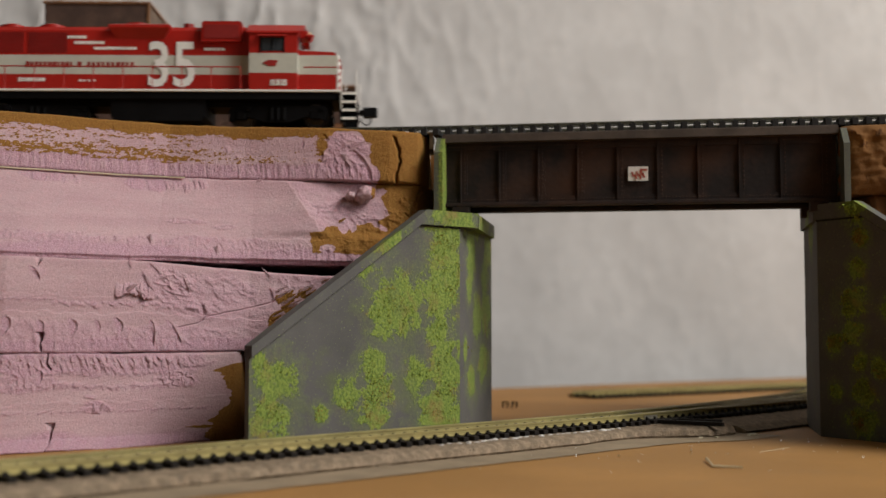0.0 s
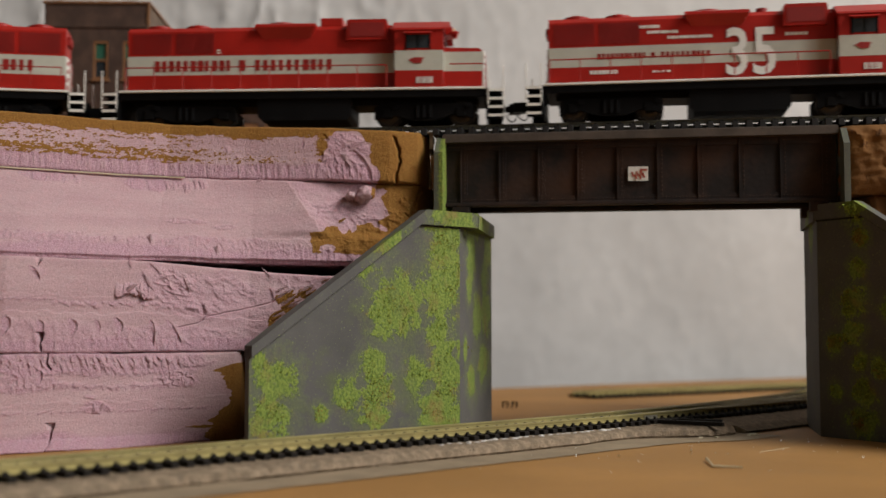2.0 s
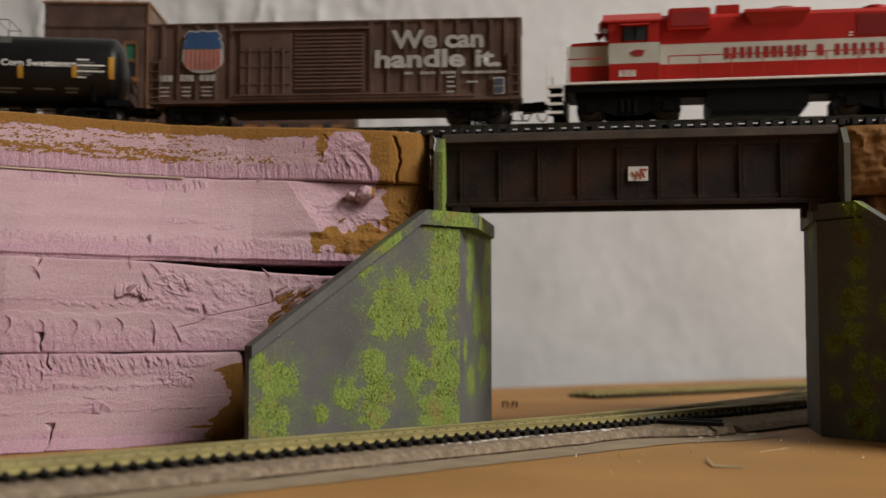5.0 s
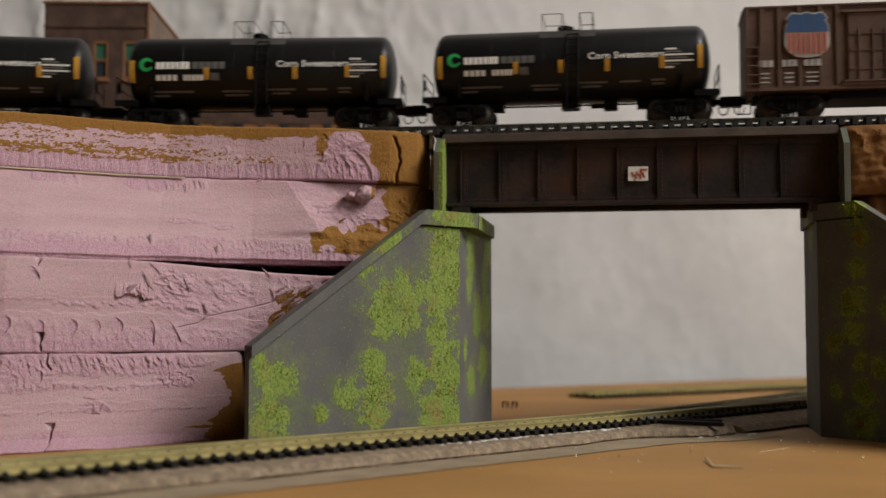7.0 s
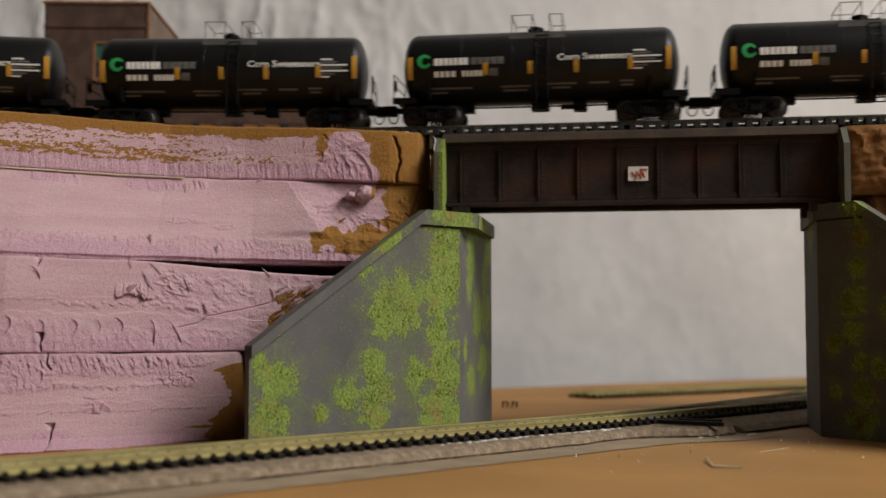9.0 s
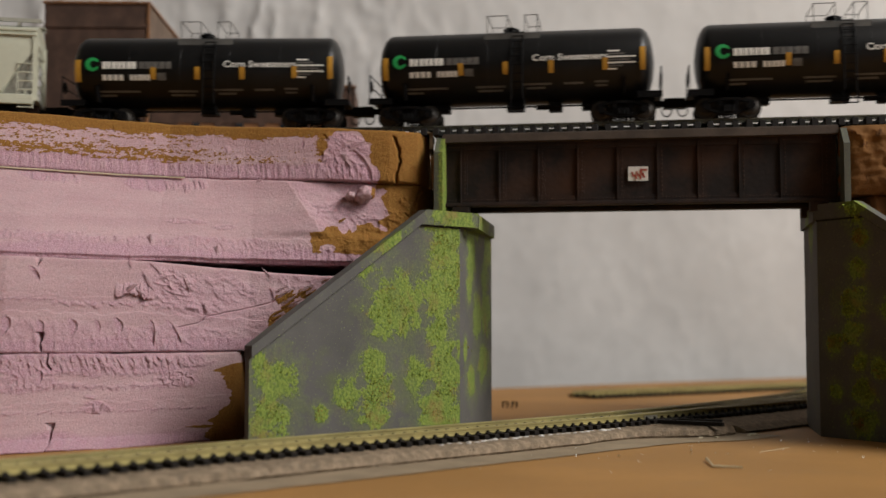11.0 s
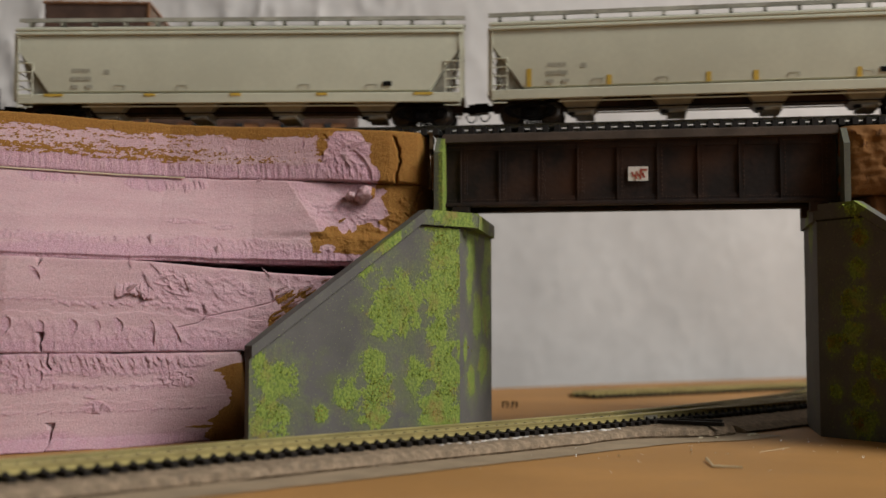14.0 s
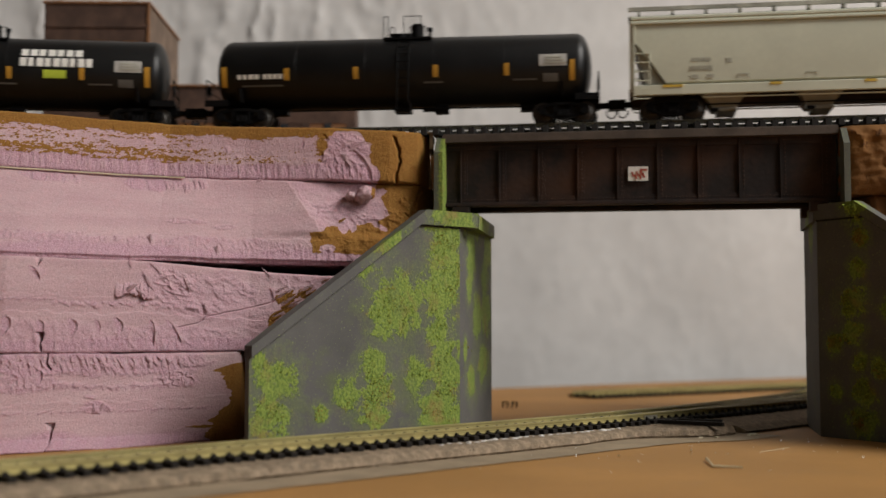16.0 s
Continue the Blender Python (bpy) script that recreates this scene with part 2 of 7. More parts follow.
# ---- mesh tools ----
class Shape:
    """Collects simple solids into one mesh."""

    def __init__(self):
        self.v, self.f = [], []

    def add(self, verts, faces):
        k = len(self.v)
        self.v += [tuple(p) for p in verts]
        self.f += [tuple(i + k for i in f) for f in faces]
        return self

    def box(self, x0, x1, y0, y1, z0, z1, c=0.0):
        if c <= 0:
            v = [(x, y, z) for x in (x0, x1) for y in (y0, y1) for z in (z0, z1)]
            return self.add(v, [(0, 1, 3, 2), (4, 6, 7, 5), (0, 4, 5, 1), (2, 3, 7, 6), (0, 2, 6, 4), (1, 5, 7, 3)])
        bm = bmesh.new()
        bmesh.ops.create_cube(bm, size=1)
        for w in bm.verts:
            w.co = ((x0 + x1) / 2 + w.co.x * (x1 - x0), (y0 + y1) / 2 + w.co.y * (y1 - y0), (z0 + z1) / 2 + w.co.z * (z1 - z0))
        bmesh.ops.bevel(bm, geom=bm.edges[:], offset=c, segments=2, affect="EDGES", profile=0.5)
        bm.verts.ensure_lookup_table()
        bm.verts.index_update()
        self.add([w.co[:] for w in bm.verts], [[w.index for w in f.verts] for f in bm.faces])
        bm.free()
        return self

    def prism(self, poly, a, b, axis="y"):
        """A polygon pushed along an axis: (x, z) along y, (y, z) along x, (x, y) along z."""
        def put(p, d):
            return {"y": (p[0], d, p[1]), "x": (d, p[0], p[1]), "z": (p[0], p[1], d)}[axis]
        n = len(poly)
        v = [put(p, a) for p in poly] + [put(p, b) for p in poly]
        return self.add(v, [tuple(range(n))[::-1], tuple(range(n, 2 * n))] + [(i, (i + 1) % n, n + (i + 1) % n, n + i) for i in range(n)])

    def tube(self, p, q, r, n=8, r2=None):
        p, q = Vector(p), Vector(q)
        r2 = r if r2 is None else r2
        d = (q - p).normalized()
        a = d.orthogonal().normalized()
        b = d.cross(a)
        ring = [(math.cos(2 * math.pi * i / n) * a + math.sin(2 * math.pi * i / n) * b) for i in range(n)]
        v = [p + r * e for e in ring] + [q + r2 * e for e in ring]
        return self.add(v, [tuple(range(n))[::-1], tuple(range(n, 2 * n))] + [(i, (i + 1) % n, n + (i + 1) % n, n + i) for i in range(n)])

    def lathe(self, profile, centre, n=32):
        """A profile of (x, r) turned about the x axis through centre (y, z)."""
        v, f = [], []
        for x, r in profile:
            for i in range(n):
                a = 2 * math.pi * i / n
                v.append((x, centre[0] + r * math.cos(a), centre[1] + r * math.sin(a)))
        for k in range(len(profile) - 1):
            for i in range(n):
                j = (i + 1) % n
                f.append((k * n + i, k * n + j, (k + 1) * n + j, (k + 1) * n + i))
        f += [tuple(range(n))[::-1], tuple(range((len(profile) - 1) * n, len(profile) * n))]
        return self.add(v, f)

    def mesh(self, name, mat, smooth=False):
        me = bpy.data.meshes.new(name)
        me.from_pydata(self.v, [], self.f)
        bm = bmesh.new()
        bm.from_mesh(me)
        bmesh.ops.recalc_face_normals(bm, faces=bm.faces)
        bm.to_mesh(me)
        bm.free()
        me.materials.append(mat)
        if smooth:
            for p in me.polygons:
                p.use_smooth = True
            me.set_sharp_from_angle(angle=radians(35))
        return me


def part(name, shape, mat, parent, label="", smooth=False):
    ob = new(name, shape.mesh(name, mat, smooth) if isinstance(shape, Shape) else shape)
    ob.parent = parent
    if label:
        ob["label"] = label
    return ob


def thing(name, shape, mat, label, category, group="", kind="", smooth=False):
    ob = new(name, shape.mesh(name, mat, smooth) if isinstance(shape, Shape) else shape)
    return tagged(ob, label, category, group, kind)


def S():
    return Shape()


def lettering(text, x0, x1, z0, z1, y, mat, parent, name, bend=None, wide=False, bold=0.0):
    """Raised letters on a side that faces -y, filling the given field; bend gives y from z."""
    cu = bpy.data.curves.new(name, "FONT")
    cu.body, cu.size, cu.resolution_u = text, 1.0, 3
    cu.offset = bold
    tmp = bpy.data.objects.new(name, cu)
    scene.collection.objects.link(tmp)
    me = bpy.data.meshes.new_from_object(tmp.evaluated_get(bpy.context.evaluated_depsgraph_get()))
    bpy.data.objects.remove(tmp)
    xs, zs = [v.co.x for v in me.vertices], [v.co.y for v in me.vertices]
    for v in me.vertices:
        x = x0 + (v.co.x - min(xs)) / (max(xs) - min(xs)) * (x1 - x0)
        z = z0 + (v.co.y - min(zs)) / (max(zs) - min(zs)) * (z1 - z0)
        v.co = (x, bend(z) if bend else y, z)
    me.materials.clear()
    me.materials.append(mat)
    return part(name, me, mat, parent)


def bars(shape, x0, x1, z0, z1, count, put, seed, gap=0.28):
    """Plain upright bars in place of letters."""
    rnd = random.Random(seed)
    w = (x1 - x0) / count
    for i in range(count):
        a = x0 + i * w
        put(shape, a, a + w * (1 - gap * rnd.uniform(0.6, 1.3)), z0, z1)


# ---- the upper track's line: straight over the bridge, a wide curve on the plateau ----
TAN = (0.0179, 0.583)
TURN = radians(9.0)
RADIUS = 0.88
ARC = 0.55
RAIL_Z = 0.1446


def line_at(s):
    """Place and heading on the upper track, s metres from the end of the curve."""
    if s >= 0:
        return TAN[0] + s * math.cos(TURN), TAN[1] - s * math.sin(TURN), -TURN
    cx, cy = TAN[0] - RADIUS * math.sin(TURN), TAN[1] - RADIUS * math.cos(TURN)
    k = max(s, -ARC)
    b = TURN + k / RADIUS
    x, y = cx + RADIUS * math.sin(b), cy + RADIUS * math.cos(b)
    if s < -ARC:
        x, y = x + (s + ARC) * math.cos(b), y - (s + ARC) * math.sin(b)
    return x, y, -b


def sweep(path, profile):
    """A profile of (across, up) led along a path of (x, y, heading, z)."""
    sh, n = Shape(), len(profile)
    v, f = [], []
    for x, y, a, z in path:
        for o, h in profile:
            v.append((x - o * math.sin(a), y + o * math.cos(a), z + h))
    for k in range(len(path) - 1):
        for i in range(n):
            j = (i + 1) % n
            f.append((k * n + i, k * n + j, (k + 1) * n + j, (k + 1) * n + i))
    f += [tuple(range(n)), tuple(range((len(path) - 1) * n, len(path) * n))[::-1]]
    return sh.add(v, f)


def rail_profile(o, h=0.0025):
    w = 0.00055
    return [(o - 2 * w, 0), (o + 2 * w, 0), (o + 2 * w, 0.0004), (o + 0.4 * w, 0.0006), (o + 0.4 * w, h - 0.0009), (o + w, h - 0.0007),
            (o + w, h), (o - w, h), (o - w, h - 0.0007), (o - 0.4 * w, h - 0.0009), (o - 0.4 * w, 0.0006), (o - 2 * w, 0.0004)]


GAUGE = 0.0171

# ---- the setting ----
def smooth01(x, a, b):
    t = min(1.0, max(0.0, (x - a) / (b - a)))
    return t * t * (3 - 2 * t)


def fbm(x, y, z, octaves=4):
    return noise.fractal(Vector((x, y, z)), 0.9, 2.1, octaves)


def build_room():
    # the board under it all; its back edge runs askew to the wall
    edge = [(-2.8, -0.9), (2.8, -0.9), (2.8, 1.2), (0.366, 1.2), (0.0386, 0.9725), (-0.02, 0.95), (-2.8, 0.95)]
    thing("ground", S().prism(edge, -0.018, 0.0, "z"), TABLE, "tan painted plywood baseboard of the layout", "baseboard", kind="structure")
    # plastered wall, with runs and ridges in the plaster
    cols = sorted(set([-3.0, 3.0] + [round(-0.75 + i * 0.004, 4) for i in range(377)]))
    rows = sorted(set([-0.8, 1.9] + [round(-0.12 + i * 0.005, 4) for i in range(140)]))
    v, f = [], []
    for z in rows:
        for x in cols:
            m = max(0.14, smooth01(0.2 - x, 0.0, 0.45) * smooth01(z, 0.16, 0.28))
            ridge = (1 - abs(fbm(x * 26 + 5 * z, 3.1, z * 10 - 4 * x, 5))) ** 6 + 0.5 * (1 - abs(fbm(x * 9 - 6 * z, 7.7, z * 14, 4))) ** 12
            big = fbm(x * 5, 8.2, z * 5, 3)
            v.append((x, 1.25 - m * (0.0044 * ridge + 0.0020 * big) - 0.0013 * fbm(x * 6, 1.0, z * 6, 4), z))
    n = len(cols)
    for j in range(len(rows) - 1):
        for i in range(n - 1):
            f.append((j * n + i, j * n + i + 1, (j + 1) * n + i + 1, (j + 1) * n + i))
    wall = S().add(v, f)
    wall.box(-3.0, 3.0, 1.275, 1.37, -0.8, 1.9)
    thing("wall_north", wall, PLASTER, "off-white roughly plastered wall with ridged runs", "wall", kind="structure", smooth=True)
    thing("wall_east", S().box(3.0, 3.1, -2.6, 1.37, -0.8, 1.9), ROOMWALL, "plain painted side wall", "wall", kind="structure")
    thing("wall_west", S().box(-3.1, -3.0, -2.6, 1.37, -0.8, 1.9), ROOMWALL, "plain painted side wall", "wall", kind="structure")
    thing("wall_south", S().box(-3.1, 3.1, -2.7, -2.6, -0.8, 1.9), ROOMWALL, "plain painted wall behind the viewer", "wall", kind="structure")
    thing("floor", S().box(-3.1, 3.1, -2.7, 1.37, -0.9, -0.8), ROOMWALL, "plain grey room floor", "floor", kind="structure")
    thing("ceiling", S().box(-3.1, 3.1, -2.7, 1.37, 1.9, 2.0), ROOMWALL, "plain painted ceiling", "ceiling", kind="structure")


FOAM_X = (-2.6, -0.187, -0.155, -0.123, -0.09, -0.061, -0.025, -0.012, -0.006)
FOAM_TOP = (-0.51, 0.509, 0.528, 0.5445, 0.551, 0.554, 0.5605, 0.567, 0.578)


FOAM_LOW_X = (-2.6, -0.171, -0.0854, -0.047, -0.006)
FOAM_LOW = (-0.54, 0.4705, 0.534, 0.5505, 0.568)


def foam_front(x, k):
    """Depth of the foam's front at x; k: 0 the lowest boards, 1 the top."""
    top = float(np.interp(x, FOAM_X, FOAM_TOP))
    low = float(np.interp(x, FOAM_LOW_X, FOAM_LOW))
    return low + (top - low) * k


def hashed(i, j, seed):
    """Repeatable values from -1 to 1 on a lattice."""
    h = (i.astype(np.int64) * 374761393 + j.astype(np.int64) * 668265263 + int(seed * 1000) * 144269) & 0xFFFFFFFF
    h = ((h ^ (h >> 13)) * 1274126177) & 0xFFFFFFFF
    h = ((h ^ (h >> 16)) * 2246822519) & 0xFFFFFFFF
    return ((h >> 8) & 0xFFFF) / 32767.5 - 1.0


def grain(x, y, seed, octaves=4, gain=0.55):
    """Smooth lattice noise over arrays."""
    out, amp, total = 0.0, 1.0, 0.0
    for k in range(octaves):
        i, j = np.floor(x), np.floor(y)
        u, w = x - i, y - j
        u, w = u * u * (3 - 2 * u), w * w * (3 - 2 * w)
        a, b = hashed(i, j, seed + k), hashed(i + 1, j, seed + k)
        c, d = hashed(i, j + 1, seed + k), hashed(i + 1, j + 1, seed + k)
        out = out + amp * ((a + (b - a) * u) * (1 - w) + (c + (d - c) * u) * w)
        total += amp
        amp, x, y = amp * gain, x * 2.03 + 5.1, y * 2.03 + 9.7
    return out / total * 1.6


def step01(x, a, b):
    t = np.clip((x - a) / (b - a), 0, 1)
    return t * t * (3 - 2 * t)


class FoamFace:
    """The carved front of one foam sheet: depth, torn skin and paint over a grid of x and height."""

    def __init__(self, z0, z1, k0, k1, x_end, seed, sag=None, end_round=0.006):
        self.z0, self.z1, self.x_end, self.seed = z0, z1, x_end, seed
        self.rnd = random.Random(seed)
        fine = np.arange(-0.194, x_end - 0.0001, 0.0003)
        self.cols = np.concatenate([[-2.6, -1.6, -0.9, -0.5, -0.36, -0.28, -0.225, -0.205], fine, [x_end]])
        nz = int((z1 - z0) / 0.0003)
        h = np.linspace(0, 1, nz + 1)
        self.X, self.H = np.meshgrid(self.cols, h)
        top = z1 - (np.array([sag(x) for x in self.cols]) if sag else 0.0)
        self.Z = z0 + (top - z0) * self.H
        k = k0 + (k1 - k0) * self.H
        high = np.interp(self.X, FOAM_X, FOAM_TOP)
        low = np.interp(self.X, FOAM_LOW_X, FOAM_LOW)
        self.Y = low + (high - low) * k
        back = np.maximum(0, self.X - (x_end - end_round))
        self.Y += back * back / end_round * 0.9
        self.D = 0.0006 * grain(self.X * 16, self.Z * 50, seed) + 0.00006 * grain(self.X * 60, self.Z * 420, seed + 3, 3) + 0.00006 * grain(self.X * 1100, self.Z * 1100, seed + 4, 2)
        self.T = np.zeros_like(self.D)
        self.P = np.full_like(self.D, -0.3)
        edge = np.minimum(self.H, 1 - self.H) * (z1 - z0)
        self.D += 0.0010 * np.clip(1 - edge / 0.0011, 0, 1) ** 2 * (0.7 + 0.6 * np.abs(grain(self.X * 220, self.H * 3, seed + 5, 2)))
        self.curls = []

    def window(self, x0, x1, z0, z1):
        a, b = np.searchsorted(self.cols, [x0, x1])
        n = self.D.shape[0] - 1
        tall = self.z1 - self.z0
        c = max(0, int((z0 - self.z0) / tall * n) - 2)
        d = min(n + 1, int((z1 - self.z0 + 0.006) / tall * n) + 3)
        return slice(c, max(c, d)), slice(a, b)

    def saw(self, upto, amp=0.0003, torn=0.8):
        """A band of saw-cut fibres along the lower edge."""
        m = 1 - step01(self.H + 0.05 * grain(self.X * 45, self.H, self.seed + 8, 3), upto - 0.04, upto + 0.04)
        comb = grain(self.X * 900 + 60 * self.Z, self.Z * 90, self.seed + 9, 2)
        self.D += m * amp * comb + m * amp * 0.8
        self.T = np.maximum(self.T, m * (torn + 0.25 * comb))

    def ledge(self, h, amp, seed):
        """A wandering knife step; the sheet stands proud below it."""
        line = h + 0.05 * grain(self.X * 14, self.X * 0, seed, 3) + 0.02 * grain(self.X * 260, self.X * 0, seed + 1, 2)
        self.D -= np.where(self.H < line, amp * step01(self.H, line - 0.2, line), 0)

    def rough(self, x, z, rx, rz, amp=0.0006, fx=260, fz=220, torn=0.7, slant=0.0, seed=0):
        """A patch where the skin is torn into ridges."""
        r, c = self.window(x - 1.5 * rx, x + 1.5 * rx, z - 1.5 * rz, z + 1.5 * rz)
        X, Z = self.X[r, c], self.Z[r, c]
        q = ((X - x) / rx) ** 2 + ((Z - z) / rz) ** 2 + 0.45 * grain(X * 170, Z * 170, self.seed + seed, 3)
        m = 1 - step01(q, 0.55, 1.05)
        crest = 1 - np.abs(grain((X + slant * Z) * fx, Z * fz, self.seed + seed + 2, 4))
        self.D[r, c] -= m * amp * (crest * crest * 1.5 - 0.5)
        self.T[r, c] = np.maximum(self.T[r, c], m * torn * (0.6 + 0.5 * crest))

    def leaf(self, x, z, w, h, depth, lean=0.0, lip=0.6):
        """A leaf-shaped scoop with a curled lip along one side."""
        r, c = self.window(x - 2 * w - h * abs(lean), x + 2 * w + h * abs(lean), z - 1.2 * h, z + 1.2 * h)
        X, Z = self.X[r, c], self.Z[r, c]
        ez = (Z - z) / h
        wide = np.sqrt(np.clip(1 - ez * ez, 0, 1)) * (0.75 + 0.25 * ez)
        ex = (X - x - lean * (Z - z)) / w + 0.25 * ez * ez
        inside = np.clip(1 - (ex / np.maximum(wide, 0.02)) ** 2, 0, 1) * (wide > 0.03)
        self.D[r, c] += 0.5 * depth * inside ** 0.6 * step01(ex, -1.2, 0.7)
        rim = np.exp(-((ex - wide) / 0.22) ** 2) * step01(wide, 0.05, 0.5)
        self.D[r, c] -= 0.6 * lip * depth * rim
        self.T[r, c] = np.maximum(self.T[r, c], 0.95 * inside)

    def ridge(self, x0, z0, x1, z1, w, amp, hollow=0.25):
        """A thin raised curl along a line, a shadowed hollow beside it."""
        pad = 5 * w
        r, c = self.window(min(x0, x1) - pad, max(x0, x1) + pad, min(z0, z1) - pad, max(z0, z1) + pad)
        X, Z = self.X[r, c], self.Z[r, c]
        dx, dz = x1 - x0, z1 - z0
        n = math.hypot(dx, dz)
        u = ((X - x0) * dx + (Z - z0) * dz) / n / n
        s = ((X - x0) * dz - (Z - z0) * dx) / n / w + 0.9 * np.sin(u * 3.1)
        ends = np.clip(u * 5, 0, 1) * np.clip((1 - u) * 5, 0, 1)
        self.D[r, c] += 0.6 * ends * amp * (hollow * np.exp(-((s - 1.8) / 1.3) ** 2) - np.exp(-(s / np.where(s > 0, 1.0, 3.2)) ** 2))
        # right flank keeps the paler skin colour, painting in light the curl would catch
        crest = np.exp(-((s + 0.8) / 0.9) ** 2)
        self.T[r, c] = np.maximum(self.T[r, c], 0.8 * ends * np.exp(-(s / 3.2) ** 2)) * (1 - ends * crest)

    def crack(self, w, depth, *pts):
        """A dark split along a broken line."""
        xs, zs = pts[0::2], pts[1::2]
        r, c = self.window(min(xs) - 6 * w, max(xs) + 6 * w, min(zs) - 6 * w, max(zs) + 6 * w)
        X, Z = self.X[r, c], self.Z[r, c]
        X = X + 0.0003 * grain(X * 500, Z * 500, 3, 2)
        best = np.full_like(X, 1.0)
        for k in range(len(xs) - 1):
            dx, dz = xs[k + 1] - xs[k], zs[k + 1] - zs[k]
            u = np.clip(((X - xs[k]) * dx + (Z - zs[k]) * dz) / (dx * dx + dz * dz), 0, 1)
            best = np.minimum(best, np.hypot(X - xs[k] - u * dx, Z - zs[k] - u * dz))
        self.D[r, c] += depth * np.exp(-(best / w) ** 2)

    def notch(self, x, z, w, h, depth):
        """A split that opens upwards like a V."""
        r, c = self.window(x - 2 * w, x + 2 * w, z, z + h)
        X, Z = self.X[r, c], self.Z[r, c]
        e = (Z - z) / h
        self.D[r, c] += depth * (1 - step01(np.abs(X - x - 0.15 * w * np.sin(e * 4)) / (w * (0.12 + np.clip(e, 0, 1))), 0.6, 1.1)) * ((e > 0) & (e < 1))

    def shelf(self, x, z, w, h, amp):
        """A lifted flap: a slope above, a ragged overhanging edge below."""
        r, c = self.window(x - 1.3 * w, x + 1.3 * w, z - 0.4 * h, z + h * 1.2)
        X, Z = self.X[r, c], self.Z[r, c]
        e = (Z - z) / h + 0.22 * grain(X * 700, Z * 100, self.seed, 3)
        side = np.clip(1 - ((X - x) / w) ** 2, 0, 1) ** 0.5
        self.D[r, c] -= amp * side * step01(e, -0.06, 0.06) * np.clip(1 - e, 0, 1)
        self.T[r, c] = np.maximum(self.T[r, c], 0.5 * side * (e > -0.1) * (e < 1))

    def fringe(self, x0, x1, z, reach, gap, amp, lean=0.3, w=0.00035):
        """A row of short curls hanging from a line."""
        x = x0
        while x < x1:
            x += self.rnd.uniform(0.4, 1.6) * gap
            n = reach * self.rnd.uniform(0.35, 1.0)
            zz = z + self.rnd.gauss(0, 0.1) * reach
            self.ridge(x, zz, x + lean * n * self.rnd.uniform(0.2, 1.8), zz - n, w * self.rnd.uniform(0.7, 1.4), amp * self.rnd.uniform(0.8, 2.0))

    def curl(self, x, z, long, wide, out, lean=0.0, paint=-0.3):
        """A strip of skin that stands off the face."""
        self.curls.append((x, z, long, wide, out, lean, paint))

    def brown(self, amount):
        self.P = np.maximum(self.P, amount)

    def finish(self, label):
        rows, n = self.X.shape
        Y = self.Y + self.D
        v = np.stack([self.X, Y, self.Z + 0.0003 * grain(self.X * 60, self.X * 0, self.seed, 3)], -1).reshape(-1, 3).tolist()
        tone, torn = self.P.ravel().tolist(), np.clip(self.T, 0, 1).ravel().tolist()
        f = [(j * n + i, j * n + i + 1, (j + 1) * n + i + 1, (j + 1) * n + i) for j in range(rows - 1) for i in range(n - 1)]
        base, last = len(v), (rows - 1) * n
        for row in (0, last):
            for i in range(n):
                v.append((v[row + i][0], 0.93, v[row + i][2]))
                tone.append(tone[row + i])
                torn.append(0.6)
        for i in range(n - 1):
            f.append((last + i, last + i + 1, base + n + i + 1, base + n + i))
            f.append((i, base + i, base + i + 1, i + 1))
            f.append((base + i, base + n + i, base + n + i + 1, base + i + 1))
        f.append(tuple([j * n + n - 1 for j in range(rows)] + [base + 2 * n - 1, base + n - 1]))
        f.append(tuple([j * n for j in range(rows - 1, -1, -1)] + [base, base + n]))
        for x, z, long, wide, out, lean, paint in self.curls:
            i = int(np.argmin(np.abs(self.cols - x)))
            j = min(rows - 1, max(0, int((z - self.z0) / (self.z1 - self.z0) * rows)))
            yb, k = float(Y[j, i]), len(v)
            for q in range(7):
                e = q / 6
                up, bow, jag = (e - 0.5) * long, math.sin(0.25 + e * 2.6), 1 + 0.35 * self.rnd.uniform(-1, 1)
                px = x + lean * up + wide
                for a, b in ((0.0, 0.0003), (0.55, -out), (1.1, -out * 1.1), (1.5, -out * 0.5)):
                    v.append((px - wide * a * bow * jag, yb + 0.22 * b * bow, z + up + 0.0002 * jag * a))
                    tone.append(paint)
                    torn.append(0.35)
            f += [(k + q * 4 + c, k + q * 4 + c + 1, k + q * 4 + c + 5, k + q * 4 + c + 4) for q in range(6) for c in range(3)]
        me = bpy.data.meshes.new("foam_board")
        me.from_pydata(v, [], f)
        me.attributes.new("paint", "FLOAT", "POINT").data.foreach_set("value", tone)
        me.attributes.new("torn", "FLOAT", "POINT").data.foreach_set("value", torn)
        me.materials.append(PINK)
        for p in me.polygons:
            p.use_smooth = len(p.vertices) == 4
        me.set_sharp_from_angle(angle=radians(50))
        return tagged(new("foam_board", me), label, "foam board", "stacked foam boards")


